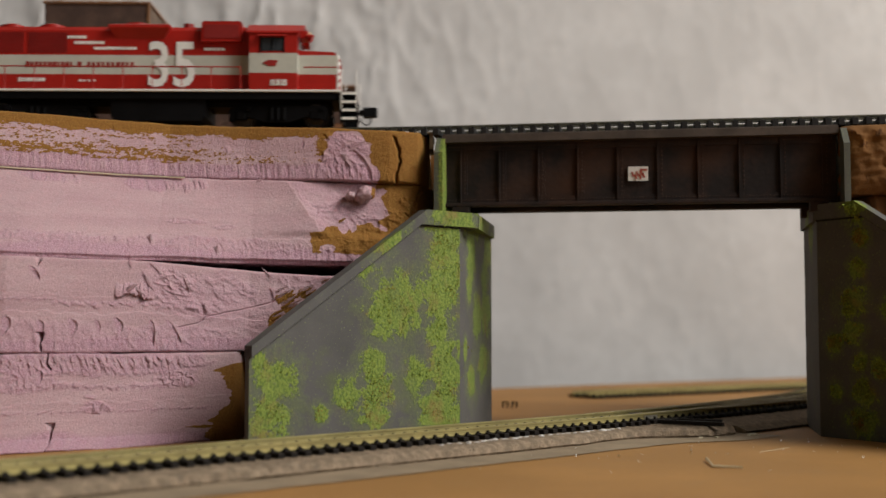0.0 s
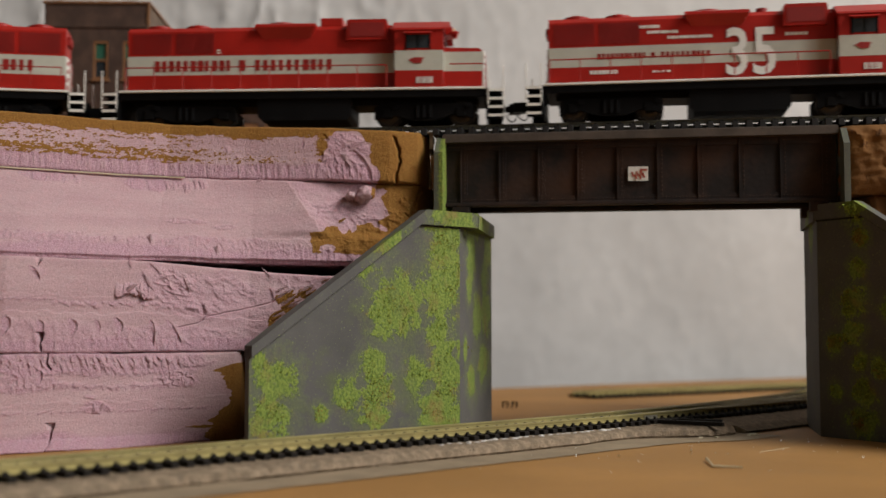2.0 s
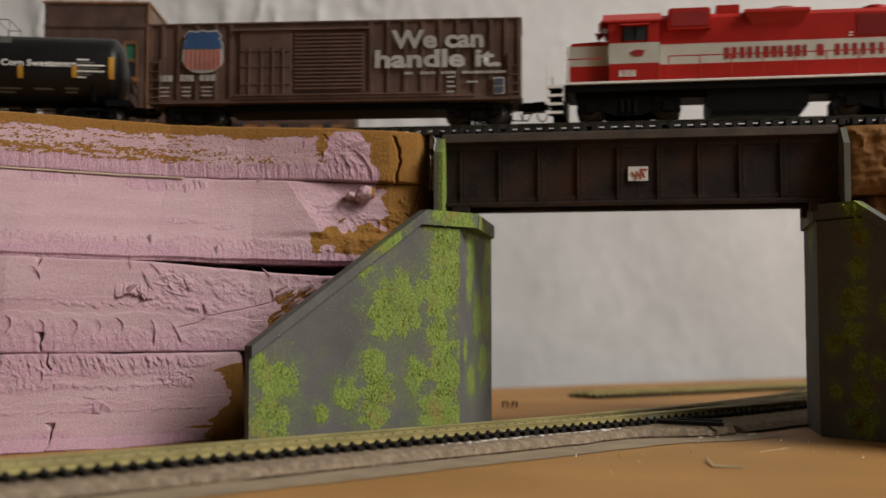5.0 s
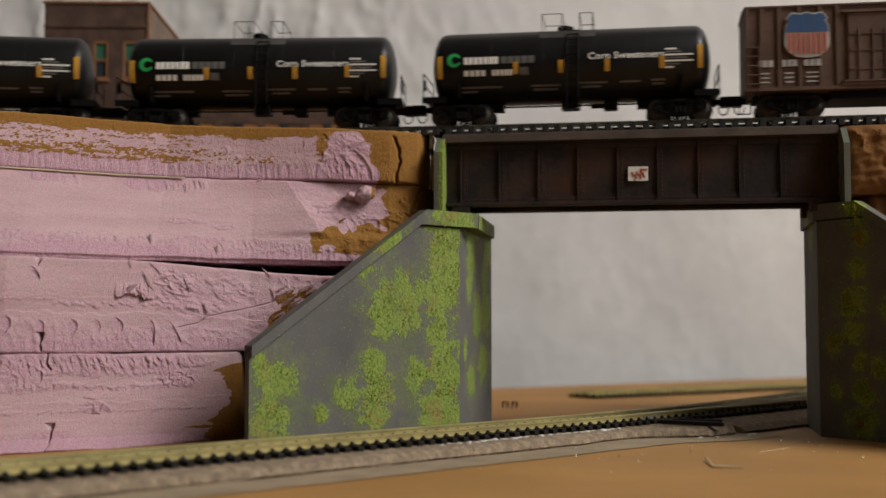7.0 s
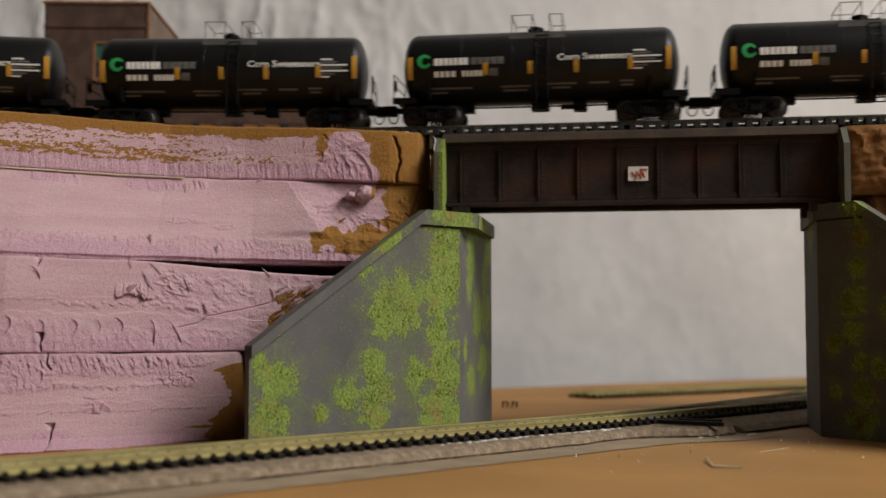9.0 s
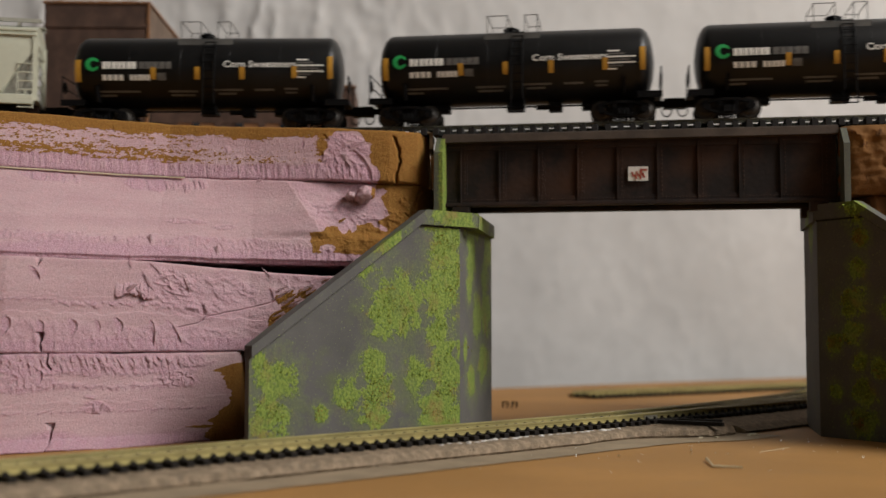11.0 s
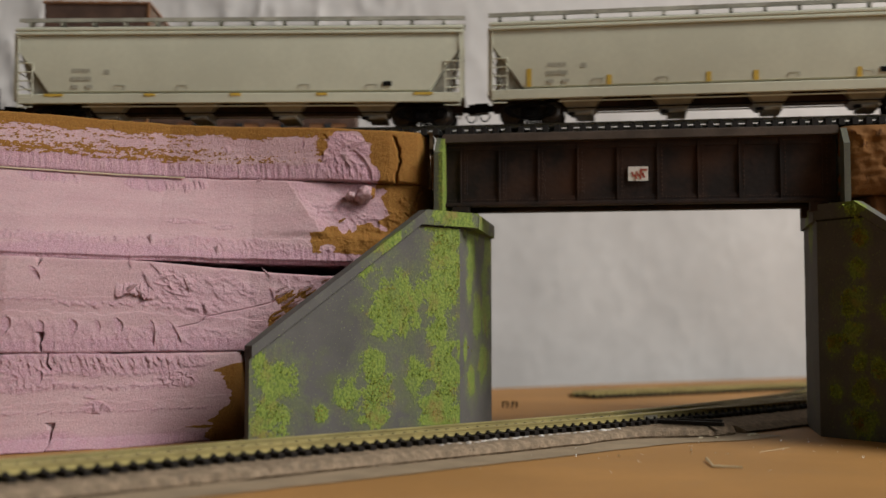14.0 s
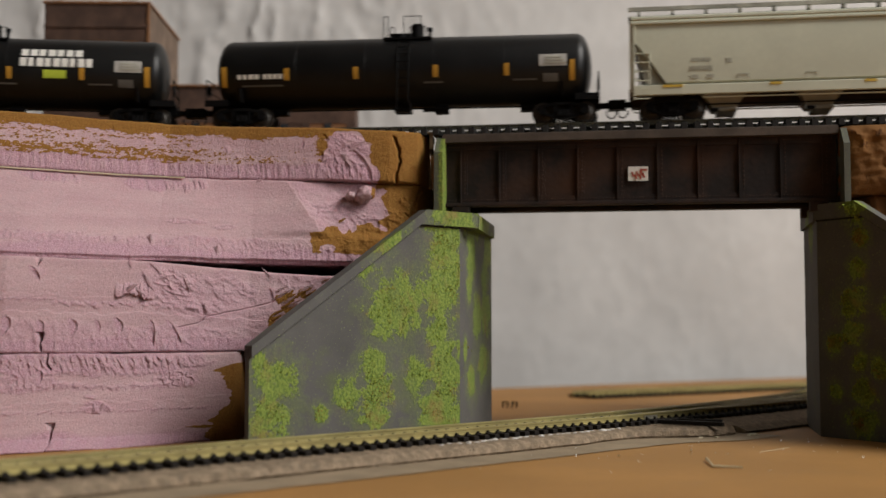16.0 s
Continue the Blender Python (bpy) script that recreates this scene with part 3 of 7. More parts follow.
def lowest_sheet():
    b = FoamFace(0.0, 0.0379, 0.0, 0.05, -0.0885, 4, end_round=0.0025)
    b.saw(0.13, 0.0002, 0.9)
    b.D -= 0.008 * (1 - step01(b.H, 0.0, 0.12)) * (1 - step01(b.X, -0.13, -0.10))
    b.ledge(0.48, 0.0002, 31)
    b.rough(-0.1608, 0.0340, 0.030, 0.0055, 0.0004, 420, 150, 0.9, 0.4, 1)
    b.rough(-0.1348, 0.0334, 0.034, 0.0050, 0.0003, 420, 120, 0.8, 0.4, 2)
    b.rough(-0.1128, 0.0265, 0.0085, 0.0040, 0.0006, 420, 420, 0.6, 0.0, 3)
    b.rough(-0.1067, 0.0340, 0.0050, 0.0060, 0.0004, 420, 320, 0.6, 0.5, 4)
    b.rough(-0.1391, 0.0160, 0.0060, 0.0026, 0.0006, 300, 300, 0.7, 0.0, 5)
    b.rough(-0.1658, 0.0264, 0.0160, 0.0045, 0.0003, 500, 300, 0.7, 0.0, 6)
    b.fringe(-0.172, -0.112, 0.0365, 0.0060, 0.0016, 0.00045, 0.25)
    b.fringe(-0.150, -0.118, 0.0250, 0.0022, 0.0012, 0.00028, 0.7)
    b.fringe(-0.124, -0.110, 0.0360, 0.0040, 0.0009, 0.00030, 0.6, 0.00025)
    b.fringe(-0.172, -0.100, 0.0340, 0.0030, 0.0011, 0.00030, 0.5, 0.00022)
    b.fringe(-0.160, -0.108, 0.0305, 0.0018, 0.0011, 0.00025, 0.5, 0.00022)
    b.fringe(-0.172, -0.100, 0.0150, 0.0012, 0.0021, 0.00030, 0.3)
    b.fringe(-0.174, -0.150, 0.0265, 0.0030, 0.0016, 0.00035, 0.3)
    b.crack(0.00035, 0.003, -0.1566, 0.0377, -0.1572, 0.0339, -0.1560, 0.0317)
    b.notch(-0.1548, 0.0066, 0.0016, 0.0042, 0.0022)
    b.crack(0.00028, 0.003, -0.1549, 0.0073, -0.1544, 0.0000)
    b.leaf(-0.1588, 0.0284, 0.0014, 0.0030, 0.0011, 0.1)
    b.shelf(-0.1396, 0.0142, 0.0018, 0.0040, 0.0011)
    b.shelf(-0.1420, 0.0198, 0.0024, 0.0014, 0.0006)
    b.curl(-0.1385, 0.0160, 0.0030, 0.0010, 0.0010, 0.4)
    b.curl(-0.1545, 0.0356, 0.0035, 0.0008, 0.0007, -0.2)
    x = b.X + 0.0035 * grain(b.X * 30, b.Z * 330, 41, 4)
    b.brown(1.3 * step01(x, -0.0982 - 0.0045 * np.exp(-((b.H - 0.1) / 0.13) ** 2) + 0.006 * np.exp(-((b.H - 0.52) / 0.16) ** 2) + 0.012 * step01(b.H, 0.8, 0.9), -0.0967 + 0.006 * np.exp(-((b.H - 0.52) / 0.16) ** 2) + 0.012 * step01(b.H, 0.8, 0.9)))
    b.brown(0.75 * np.exp(-((b.H - 0.175 + 0.15 * (b.X + 0.105)) / 0.022) ** 2) * step01(b.X, -0.118, -0.100) + 0.25 * grain(b.X * 300, b.Z * 800, 42, 3))
    return b.finish("pink foam sheet, brown paint at its end, lowest of the stack")


def gouged_sheet():
    b = FoamFace(0.0381, 0.0764, 0.05, 0.12, -0.036, 3, sag=lambda x: 0.0045 * smooth01(x, -0.14, -0.05))
    b.saw(0.16, 0.0002, 0.9)
    b.ledge(0.40, 0.0005, 21)
    b.ledge(0.56, 0.0002, 23)
    # the torn half towards the bridge
    b.rough(-0.1030, 0.0629, 0.0210, 0.0110, 0.0004, 190, 210, 0.45, 0.6, 1)
    b.rough(-0.0898, 0.0533, 0.0230, 0.0120, 0.0002, 210, 260, 0.35, 0.3, 2)
    b.rough(-0.1157, 0.0663, 0.0110, 0.0090, 0.0006, 210, 250, 0.5, 0.7, 3)
    b.rough(-0.1612, 0.0462, 0.0400, 0.0050, 0.0003, 260, 160, 0.5, 0.2, 4)
    b.rough(-0.1152, 0.0436, 0.0250, 0.0060, 0.0003, 300, 200, 0.6, 0.4, 6)
    b.rough(-0.0618, 0.0686, 0.0120, 0.0070, 0.0003, 260, 320, 0.3, 0.2, 7)
    b.leaf(-0.1705, 0.0488, 0.0026, 0.0040, 0.0013, 0.1)
    b.leaf(-0.1595, 0.0479, 0.0020, 0.0034, 0.0012, 0.0, 0.3)
    b.leaf(-0.1489, 0.0486, 0.0027, 0.0036, 0.0011, -0.1)
    b.leaf(-0.1404, 0.0488, 0.0013, 0.0032, 0.0006, -0.2)
    b.leaf(-0.1333, 0.0488, 0.0024, 0.0036, 0.0012, -0.2)
    b.leaf(-0.1213, 0.0460, 0.0016, 0.0054, 0.0011, -0.1)
    b.leaf(-0.1132, 0.0460, 0.0018, 0.0058, 0.0007, -0.5)
    b.ridge(-0.1219, 0.0503, -0.1202, 0.0408, 0.0005, 0.0008)
    b.ridge(-0.1143, 0.0496, -0.1102, 0.0417, 0.0005, 0.0007)
    b.ridge(-0.1286, 0.0488, -0.1302, 0.0437, 0.0004, 0.0005)
    b.ridge(-0.1685, 0.0523, -0.1687, 0.0488, 0.0004, 0.0005)
    b.notch(-0.1592, 0.0417, 0.0013, 0.0046, 0.0040)
    b.crack(0.0003, 0.003, -0.1594, 0.0422, -0.1591, 0.0390)
    b.notch(-0.1612, 0.0730, 0.0014, 0.0040, 0.0024)
    b.ridge(-0.1630, 0.0716, -0.1599, 0.0677, 0.0006, 0.0009)
    b.leaf(-0.1618, 0.0699, 0.0016, 0.0030, 0.0009, -0.6)
    b.shelf(-0.1302, 0.0615, 0.0050, 0.0048, 0.0026)
    b.shelf(-0.1238, 0.0606, 0.0026, 0.0064, 0.0026)
    b.curl(-0.1306, 0.0640, 0.0040, 0.0022, 0.0016, 1.2)
    b.curl(-0.1271, 0.0634, 0.0035, 0.0020, 0.0014, -1.1)
    b.curl(-0.1236, 0.0673, 0.0090, 0.0012, 0.0012, -0.5)
    b.ridge(-0.1257, 0.0724, -0.1222, 0.0621, 0.0007, 0.0012)
    b.ridge(-0.1238, 0.0763, -0.1166, 0.0675, 0.0006, 0.0010)
    b.ridge(-0.1171, 0.0703, -0.1151, 0.0646, 0.0005, 0.0008)
    b.ridge(-0.1108, 0.0705, -0.1081, 0.0623, 0.0005, 0.0010)
    b.ridge(-0.1038, 0.0600, -0.1016, 0.0542, 0.0006, 0.0013)
    b.curl(-0.1020, 0.0561, 0.0050, 0.0010, 0.0012, -0.5)
    b.curl(-0.0781, 0.0721, 0.0050, 0.0012, 0.0012, -1.2)
    b.curl(-0.1306, 0.0746, 0.0035, 0.0010, 0.0008, -0.3)
    b.curl(-0.1090, 0.0664, 0.0040, 0.0009, 0.0009, -0.3)
    b.ridge(-0.0766, 0.0664, -0.0746, 0.0594, 0.0007, 0.0009)
    b.ridge(-0.0955, 0.0680, -0.0948, 0.0626, 0.0004, 0.0006)
    b.ridge(-0.0878, 0.0689, -0.0873, 0.0620, 0.0004, 0.0004)
    b.crack(0.00024, 0.0009, -0.1120, 0.0484, -0.1049, 0.0503, -0.1016, 0.0532, -0.0899, 0.0558, -0.0761, 0.0594, -0.0732, 0.0619)
    b.fringe(-0.156, -0.118, 0.0590, 0.0020, 0.0014, 0.00040, -0.5)
    b.fringe(-0.175, -0.158, 0.0600, 0.0014, 0.0014, 0.00025, 0.3)
    b.fringe(-0.120, -0.105, 0.0580, 0.0020, 0.0014, 0.00050, -0.8)
    # frayed brown-painted rags at the wing wall
    r = b.rnd
    for x, z, sx, sz in ((-0.0701, 0.0609, 0.0045, 0.0040), (-0.0736, 0.0504, 0.0045, 0.0035), (-0.0605, 0.0635, 0.0050, 0.0025), (-0.0677, 0.0547, 0.0030, 0.0030)):
        q = ((b.X - x) / sx) ** 2 + ((b.Z - z) / sz) ** 2
        b.brown(1.05 - 0.75 * q + 0.55 * grain(b.X * 500, b.Z * 500, 51, 3))
        for _ in range(11):
            b.curl(x + r.gauss(0, sx * 0.5), z + r.gauss(0, sz * 0.5), r.uniform(0.0025, 0.0065), r.uniform(0.0006, 0.0016), r.uniform(0.0008, 0.0022), r.uniform(0.3, 2.2), r.choice((1.2, 1.2, 0.45)))
    b.curl(-0.0540, 0.0690, 0.0030, 0.0010, 0.0012, 1.5, 0.5)
    return b.finish("pink foam sheet with torn gouges, third in the stack")


def smooth_sheet():
    b = FoamFace(0.0767, 0.1153, 0.12, 0.9, -0.0045, 2)
    b.saw(0.17, 0.00022, 0.9)
    b.D += 0.0022 * (1 - step01(b.H, 0.02, 0.055))
    b.ledge(0.30, 0.0003, 11)
    b.rough(-0.1629, 0.0853, 0.0260, 0.0022, 0.0003, 420, 320, 0.6, 0.2, 1)
    b.rough(-0.1107, 0.0844, 0.0300, 0.0035, 0.0003, 420, 260, 0.5, 0.2, 2)
    b.rough(-0.0790, 0.0840, 0.0200, 0.0035, 0.0003, 420, 260, 0.5, 0.2, 3)
    b.rough(-0.1121, 0.0947, 0.0080, 0.0014, 0.0004, 320, 420, 0.4, 0.2, 4)
    b.rough(-0.0971, 0.0927, 0.0060, 0.0014, 0.0004, 320, 420, 0.4, 0.2, 5)
    b.rough(-0.1284, 0.1119, 0.0120, 0.0040, 0.0003, 420, 160, 0.9, 0.3, 6)
    b.rough(-0.1688, 0.1135, 0.0110, 0.0030, 0.0003, 420, 160, 0.9, 0.3, 7)
    b.fringe(-0.127, -0.108, 0.1143, 0.0055, 0.0014, 0.00050, 0.35)
    b.fringe(-0.171, -0.158, 0.1140, 0.0040, 0.0019, 0.00045, 0.4)
    b.fringe(-0.178, -0.150, 0.0880, 0.0018, 0.0030, 0.00030, 0.4)
    b.ridge(-0.1377, 0.0874, -0.1365, 0.0842, 0.0005, 0.0007)
    b.ridge(-0.1258, 0.0878, -0.1237, 0.0833, 0.0007, 0.0011)
    b.ridge(-0.0997, 0.0843, -0.0984, 0.0798, 0.0006, 0.0010)
    b.ridge(-0.0974, 0.0855, -0.0957, 0.0814, 0.0004, 0.0007)
    b.ridge(-0.0717, 0.0868, -0.0712, 0.0806, 0.0004, 0.0006)
    b.curl(-0.1245, 0.0856, 0.0045, 0.0010, 0.0010, -0.2)
    b.curl(-0.0988, 0.0821, 0.0042, 0.0010, 0.0010, -0.1)
    b.curl(-0.0842, 0.1144, 0.0022, 0.0018, 0.0010, 0.3)
    # a slice taken off towards the bridge: flat to its oblique edge, hollow behind it
    ax, az, bx, bz = -0.0684, 0.1110, -0.0559, 0.0929
    n = math.hypot(bx - ax, bz - az)
    s = ((b.X - ax) * (az - bz) + (b.Z - az) * (bx - ax)) / n + 0.0005 * grain(b.X * 300, b.Z * 300, 61, 3)
    past = np.clip(s, 0, 0.016)
    upper = step01(b.Z, 0.0885, 0.0925)
    cx, cz, dx, dz = -0.0831, 0.0933, -0.0674, 0.1121
    s2 = ((b.X - cx) * (dz - cz) - (b.Z - cz) * (dx - cx)) / math.hypot(dx - cx, dz - cz)
    b.D -= upper * 0.11 * np.clip(s2, 0, 0.012) * (1 - step01(s, 0.0, 0.004))
    b.D += upper * (0.0003 * step01(s, -0.0002, 0.0006) + 0.22 * past)
    b.T = np.maximum(b.T, 0.35 * upper * step01(s, 0, 0.001) + 0.25 * upper * step01(s, 0, 0.001) * grain(b.X * 200, b.Z * 500, 66, 4))
    b.rough(-0.0475, 0.1020, 0.0110, 0.0060, 0.0004, 160, 300, 0.5, 0.2, 9)
    b.rough(-0.0348, 0.0963, 0.0110, 0.0050, 0.0005, 260, 320, 0.4, 0.2, 10)
    b.rough(-0.0168, 0.1022, 0.0110, 0.0090, 0.0007, 200, 200, 0.4, 0.2, 11)
    b.D += 0.0006 * step01(b.X, -0.064, -0.056) * (1 - step01(b.Z, 0.0905, 0.0945)) * grain(b.X * 260, b.Z * 260, 65, 4)
    wob = 0.0026 * grain(b.X * 160, b.Z * 160, 62, 4) + 0.0030 * grain(b.X * 60, b.Z * 90, 67, 2)
    b.brown(1.3 * step01(b.X + wob + 0.0045 * np.exp(-((b.Z - 0.0975) / 0.0018) ** 2) - 0.0035 * np.exp(-((b.Z - 0.0935) / 0.0022) ** 2), -0.0290, -0.0280))
    b.brown(1.2 * step01(b.X + 1.4 * wob, -0.0580, -0.0560) * (1 - step01(b.Z + 0.8 * wob, 0.0925, 0.0945)) * step01(b.Z + 0.5 * wob - 0.04 * (b.X + 0.05), 0.0810, 0.0830))
    patch = np.exp(-((b.X + 0.0525) / 0.0045) ** 2 - ((b.Z - 0.0835) / 0.0030) ** 2)
    b.P -= 1.1 * step01(patch + 0.2 * grain(b.X * 400, b.Z * 400, 63, 3), 0.45, 0.6)
    b.crack(0.0005, 0.0014, -0.0137, 0.1050, -0.0122, 0.1104, -0.0104, 0.1125)
    b.crack(0.0005, 0.0012, -0.0179, 0.1013, -0.0163, 0.0998, -0.0148, 0.1020)
    b.curl(-0.0155, 0.0998, 0.0040, 0.0016, 0.0012, 0.9, 1.2)
    b.curl(-0.0475, 0.0968, 0.0030, 0.0012, 0.0010, 1.4, 1.2)
    return b.finish("smooth pink foam sheet with a brown painted end")


def scraped_sheet():
    b = FoamFace(0.1156, 0.140, 0.92, 1.0, -0.0065, 1)
    b.saw(0.30, 0.00022, 0.9)
    b.fringe(-0.190, -0.030, 0.1215, 0.0040, 0.0021, 0.00020, 0.1, 0.00028)
    # torn at the bridge end
    b.rough(-0.0440, 0.1310, 0.0125, 0.0075, 0.00022, 240, 300, 0.7, 0.6, 1)
    b.rough(-0.0478, 0.1210, 0.0140, 0.0060, 0.0003, 300, 140, 0.9, 0.3, 2)
    b.leaf(-0.0376, 0.1238, 0.0040, 0.0075, 0.0012, -0.7, 0.4)
    b.ridge(-0.0473, 0.1288, -0.0427, 0.1211, 0.0008, 0.0008)
    b.ridge(-0.0458, 0.1310, -0.0397, 0.1338, 0.0008, 0.0008)
    b.ridge(-0.0548, 0.1378, -0.0525, 0.1340, 0.0005, 0.0008)
    b.ridge(-0.0547, 0.1286, -0.0555, 0.1239, 0.0006, 0.0009)
    b.leaf(-0.0642, 0.1321, 0.0012, 0.0018, 0.0008, 0.0)
    b.ridge(-0.0990, 0.1308, -0.0977, 0.1277, 0.0003, 0.0005)
    b.ridge(-0.0940, 0.1268, -0.0932, 0.1242, 0.0003, 0.0005)
    b.ridge(-0.1457, 0.1385, -0.1450, 0.1342, 0.0005, 0.0005)
    b.curl(-0.0415, 0.1311, 0.0060, 0.0016, 0.0014, 1.4)
    b.curl(-0.0448, 0.1250, 0.0075, 0.0010, 0.0012, -0.6)
    b.crack(0.0006, 0.0030, -0.0229, 0.1368, -0.0208, 0.1319, -0.0200, 0.1258, -0.0215, 0.1204, -0.0218, 0.1159)
    # brown: a rim along the top, a scraped band of streaks, and the whole end
    slow = grain(b.X * 34, b.X * 0, 71, 3)
    fast = grain(b.X * 130, b.Z * 60, 72, 4)
    streak = grain(b.X * 75 + 9 * b.Z, b.Z * 800, 73, 5, 0.7)
    speck = grain(b.X * 900, b.Z * 1700, 74, 3, 0.7)
    left = 1 - step01(b.X, -0.125, -0.100)
    b.brown(1.2 * step01(b.H + 0.05 * fast + 0.03 * slow + 0.06 * streak + 0.03 * speck, 0.79, 0.83))
    band = np.exp(-((b.H - 0.42 + 0.05 * slow) / 0.13) ** 2)
    above = step01(b.H + 0.04 * fast, 0.20, 0.32)
    b.brown(band * (0.26 + 0.06 * left) * (1 - 0.40 * step01(b.X, -0.09, -0.04)) + above * (0.45 * streak + 0.50 * speck + 0.20 * left + 0.08 * slow))
    tear = np.exp(-((b.X + 0.0445) / 0.0085) ** 2 - ((b.H - 0.62) / 0.36) ** 2) + np.exp(-((b.X + 0.0450) / 0.0110) ** 2 - ((b.H - 0.15) / 0.30) ** 2)
    b.P -= 0.9 * step01(tear + 0.18 * fast, 0.32, 0.45)
    end = b.X + 0.0016 * grain(b.X * 200, b.Z * 260, 75, 4)
    b.brown(1.3 * step01(end - 0.0040 * np.exp(-((b.H - 0.82) / 0.09) ** 2) - 0.0050 * (1 - step01(b.H, 0.25, 0.42)), -0.0345, -0.0338))
    b.P += 0.9 * np.exp(-((b.X + 0.0555) / 0.0035) ** 2 - ((b.H - 0.66) / 0.16) ** 2)
    return b.finish("thin pink foam sheet with scraped brown paint")


def build_foam():
    lowest_sheet()
    gouged_sheet()
    smooth_sheet()
    scraped_sheet()
    thing("foam_filler", S().box(-0.0060, -0.0006, 0.615, 0.90, 0.0, 0.1385), BROWN_END, "brown painted filler behind the bridge end", "foam filler")
    # knob of torn foam on the second sheet, with a smaller lobe beside it
    bm = bmesh.new()
    for cx, cy, cz, rx, rz in ((-0.0358, 0.5590, 0.1096, 0.0046, 0.0044), (-0.0425, 0.5578, 0.1088, 0.0022, 0.0022)):
        made = bmesh.ops.create_icosphere(bm, subdivisions=4, radius=1)["verts"]
        for w in made:
            c = w.co
            r = 1 + 0.28 * fbm(c.x * 1.3, c.y * 1.3 + 9 * cx, c.z * 1.3 + 3, 3) - 0.18 * abs(fbm(c.x * 4, c.y * 4, c.z * 4, 2))
            w.co = (cx + c.x * r * rx + 0.25 * c.z * rx, cy + c.y * r * 0.0050, cz + c.z * r * rz)
    me = bpy.data.meshes.new("torn_lump")
    bm.to_mesh(me)
    bm.free()
    at = me.attributes.new("paint", "FLOAT", "POINT")
    at.data.foreach_set("value", [-0.3 + 1.3 * smooth01(w.co.x + 0.001 * fbm(w.co.x * 500, w.co.y * 500, w.co.z * 500, 2), -0.0335, -0.0325) for w in me.vertices])
    me.materials.append(PINK)
    for p in me.polygons:
        p.use_smooth = True
    tagged(new("foam_lump", me), "torn lump of pink foam stuck between two sheets", "foam scrap")
    # strip of dried glue in the top joint
    path = []
    for i in range(90):
        x = -0.24 + i * 0.0014
        path.append((x, foam_front(x, 0.9) - 0.0016 + 0.0004 * fbm(x * 40, 0, 0, 2), 0.45, 0.1150 + 0.0003 * fbm(x * 60, 2, 0, 2)))
    thing("glue_bead", sweep(path, [(-0.0003, 0.0001), (0.0006, -0.0001), (0.0014, 0.0006), (-0.0003, 0.0005)]), CREAM,
          "thin cream line of dried glue between foam sheets", "glue")


def earth_block(name, x0, y0, z0, z1, seed, label):
    """Brown painted, carved foam bank to the east of the bridge."""
    xs = [x0 + i * 0.0012 for i in range(70)] + [x0 + 0.12, 0.6, 1.4, 2.6]
    nz = 34
    v, f = [], []
    for j in range(nz + 1):
        h = j / nz
        for x in xs:
            edge = min(h, 1 - h)
            d = 0.0025 * abs(fbm(x * 110, seed, h * 2.0, 4)) + 0.0008 * fbm(x * 190, seed, h * 14, 3) + 0.003 * (1 - min(1, edge / 0.16)) ** 2
            back = max(0.0, x0 + 0.006 - x)
            v.append((x + 0.002 * fbm(3, seed, h * 7, 2), y0 - 0.158 * (x - x0) + d + back * back / 0.006, z0 + (z1 - z0) * h))
    n = len(xs)
    for j in range(nz):
        for i in range(n - 1):
            f.append((j * n + i, j * n + i + 1, (j + 1) * n + i + 1, (j + 1) * n + i))
    b = len(v)
    for row in (0, nz):
        for i in range(n):
            p = v[row * n + i]
            v.append((p[0] + 0.05 if p[0] < 0.5 else p[0], 0.7 if p[0] < 0.5 else 0.45, p[2]))
    for i in range(n - 1):
        f.append((nz * n + i, nz * n + i + 1, b + n + i + 1, b + n + i))
        f.append((i, b + i, b + i + 1, i + 1))
        f.append((b + i, b + n + i, b + n + i + 1, b + i + 1))
    f.append(tuple([j * n for j in range(nz, -1, -1)] + [b, b + n]))
    f.append(tuple([j * n + n - 1 for j in range(nz + 1)] + [b + 2 * n - 1, b + n - 1]))
    me = bpy.data.meshes.new(name)
    me.from_pydata(v, [], f)
    at = me.attributes.new("paint", "FLOAT", "POINT")
    at.data.foreach_set("value", [0.3] * len(v))
    me.materials.append(EARTH)
    for p in me.polygons:
        p.use_smooth = len(p.vertices) == 4
    me.set_sharp_from_angle(angle=radians(50))
    return tagged(new(name, me), label, "foam bank", "brown foam bank")


# ---- bridge abutments: a bearing wall with two flared wings, in their own frame ----
ABUT_H = 0.1
BEAR = 0.0627
FLARE = radians(50)
WING_FLAT, WING_LEN, WING_LOW = 0.0304, 0.1200, 0.0409


def moss_at(u, z, spots):
    best = 0.0
    for su, sz, r, *tall in spots:
        d = math.hypot(u - su, (z - sz) / (tall[0] if tall else 1.0)) / r
        best = max(best, 1.0 - 0.61 * d)
    if best > 0:
        # lobed outlines, ragged at their rims
        best += 0.26 * fbm(u * 150, 4.0, z * 150, 3) + 0.12 * fbm(u * 620, 9.0, z * 620, 2)
    return best


def wing_top(u, flat):
    return ABUT_H if u < flat else ABUT_H - (ABUT_H - WING_LOW) * (u - flat) / (WING_LEN - flat)


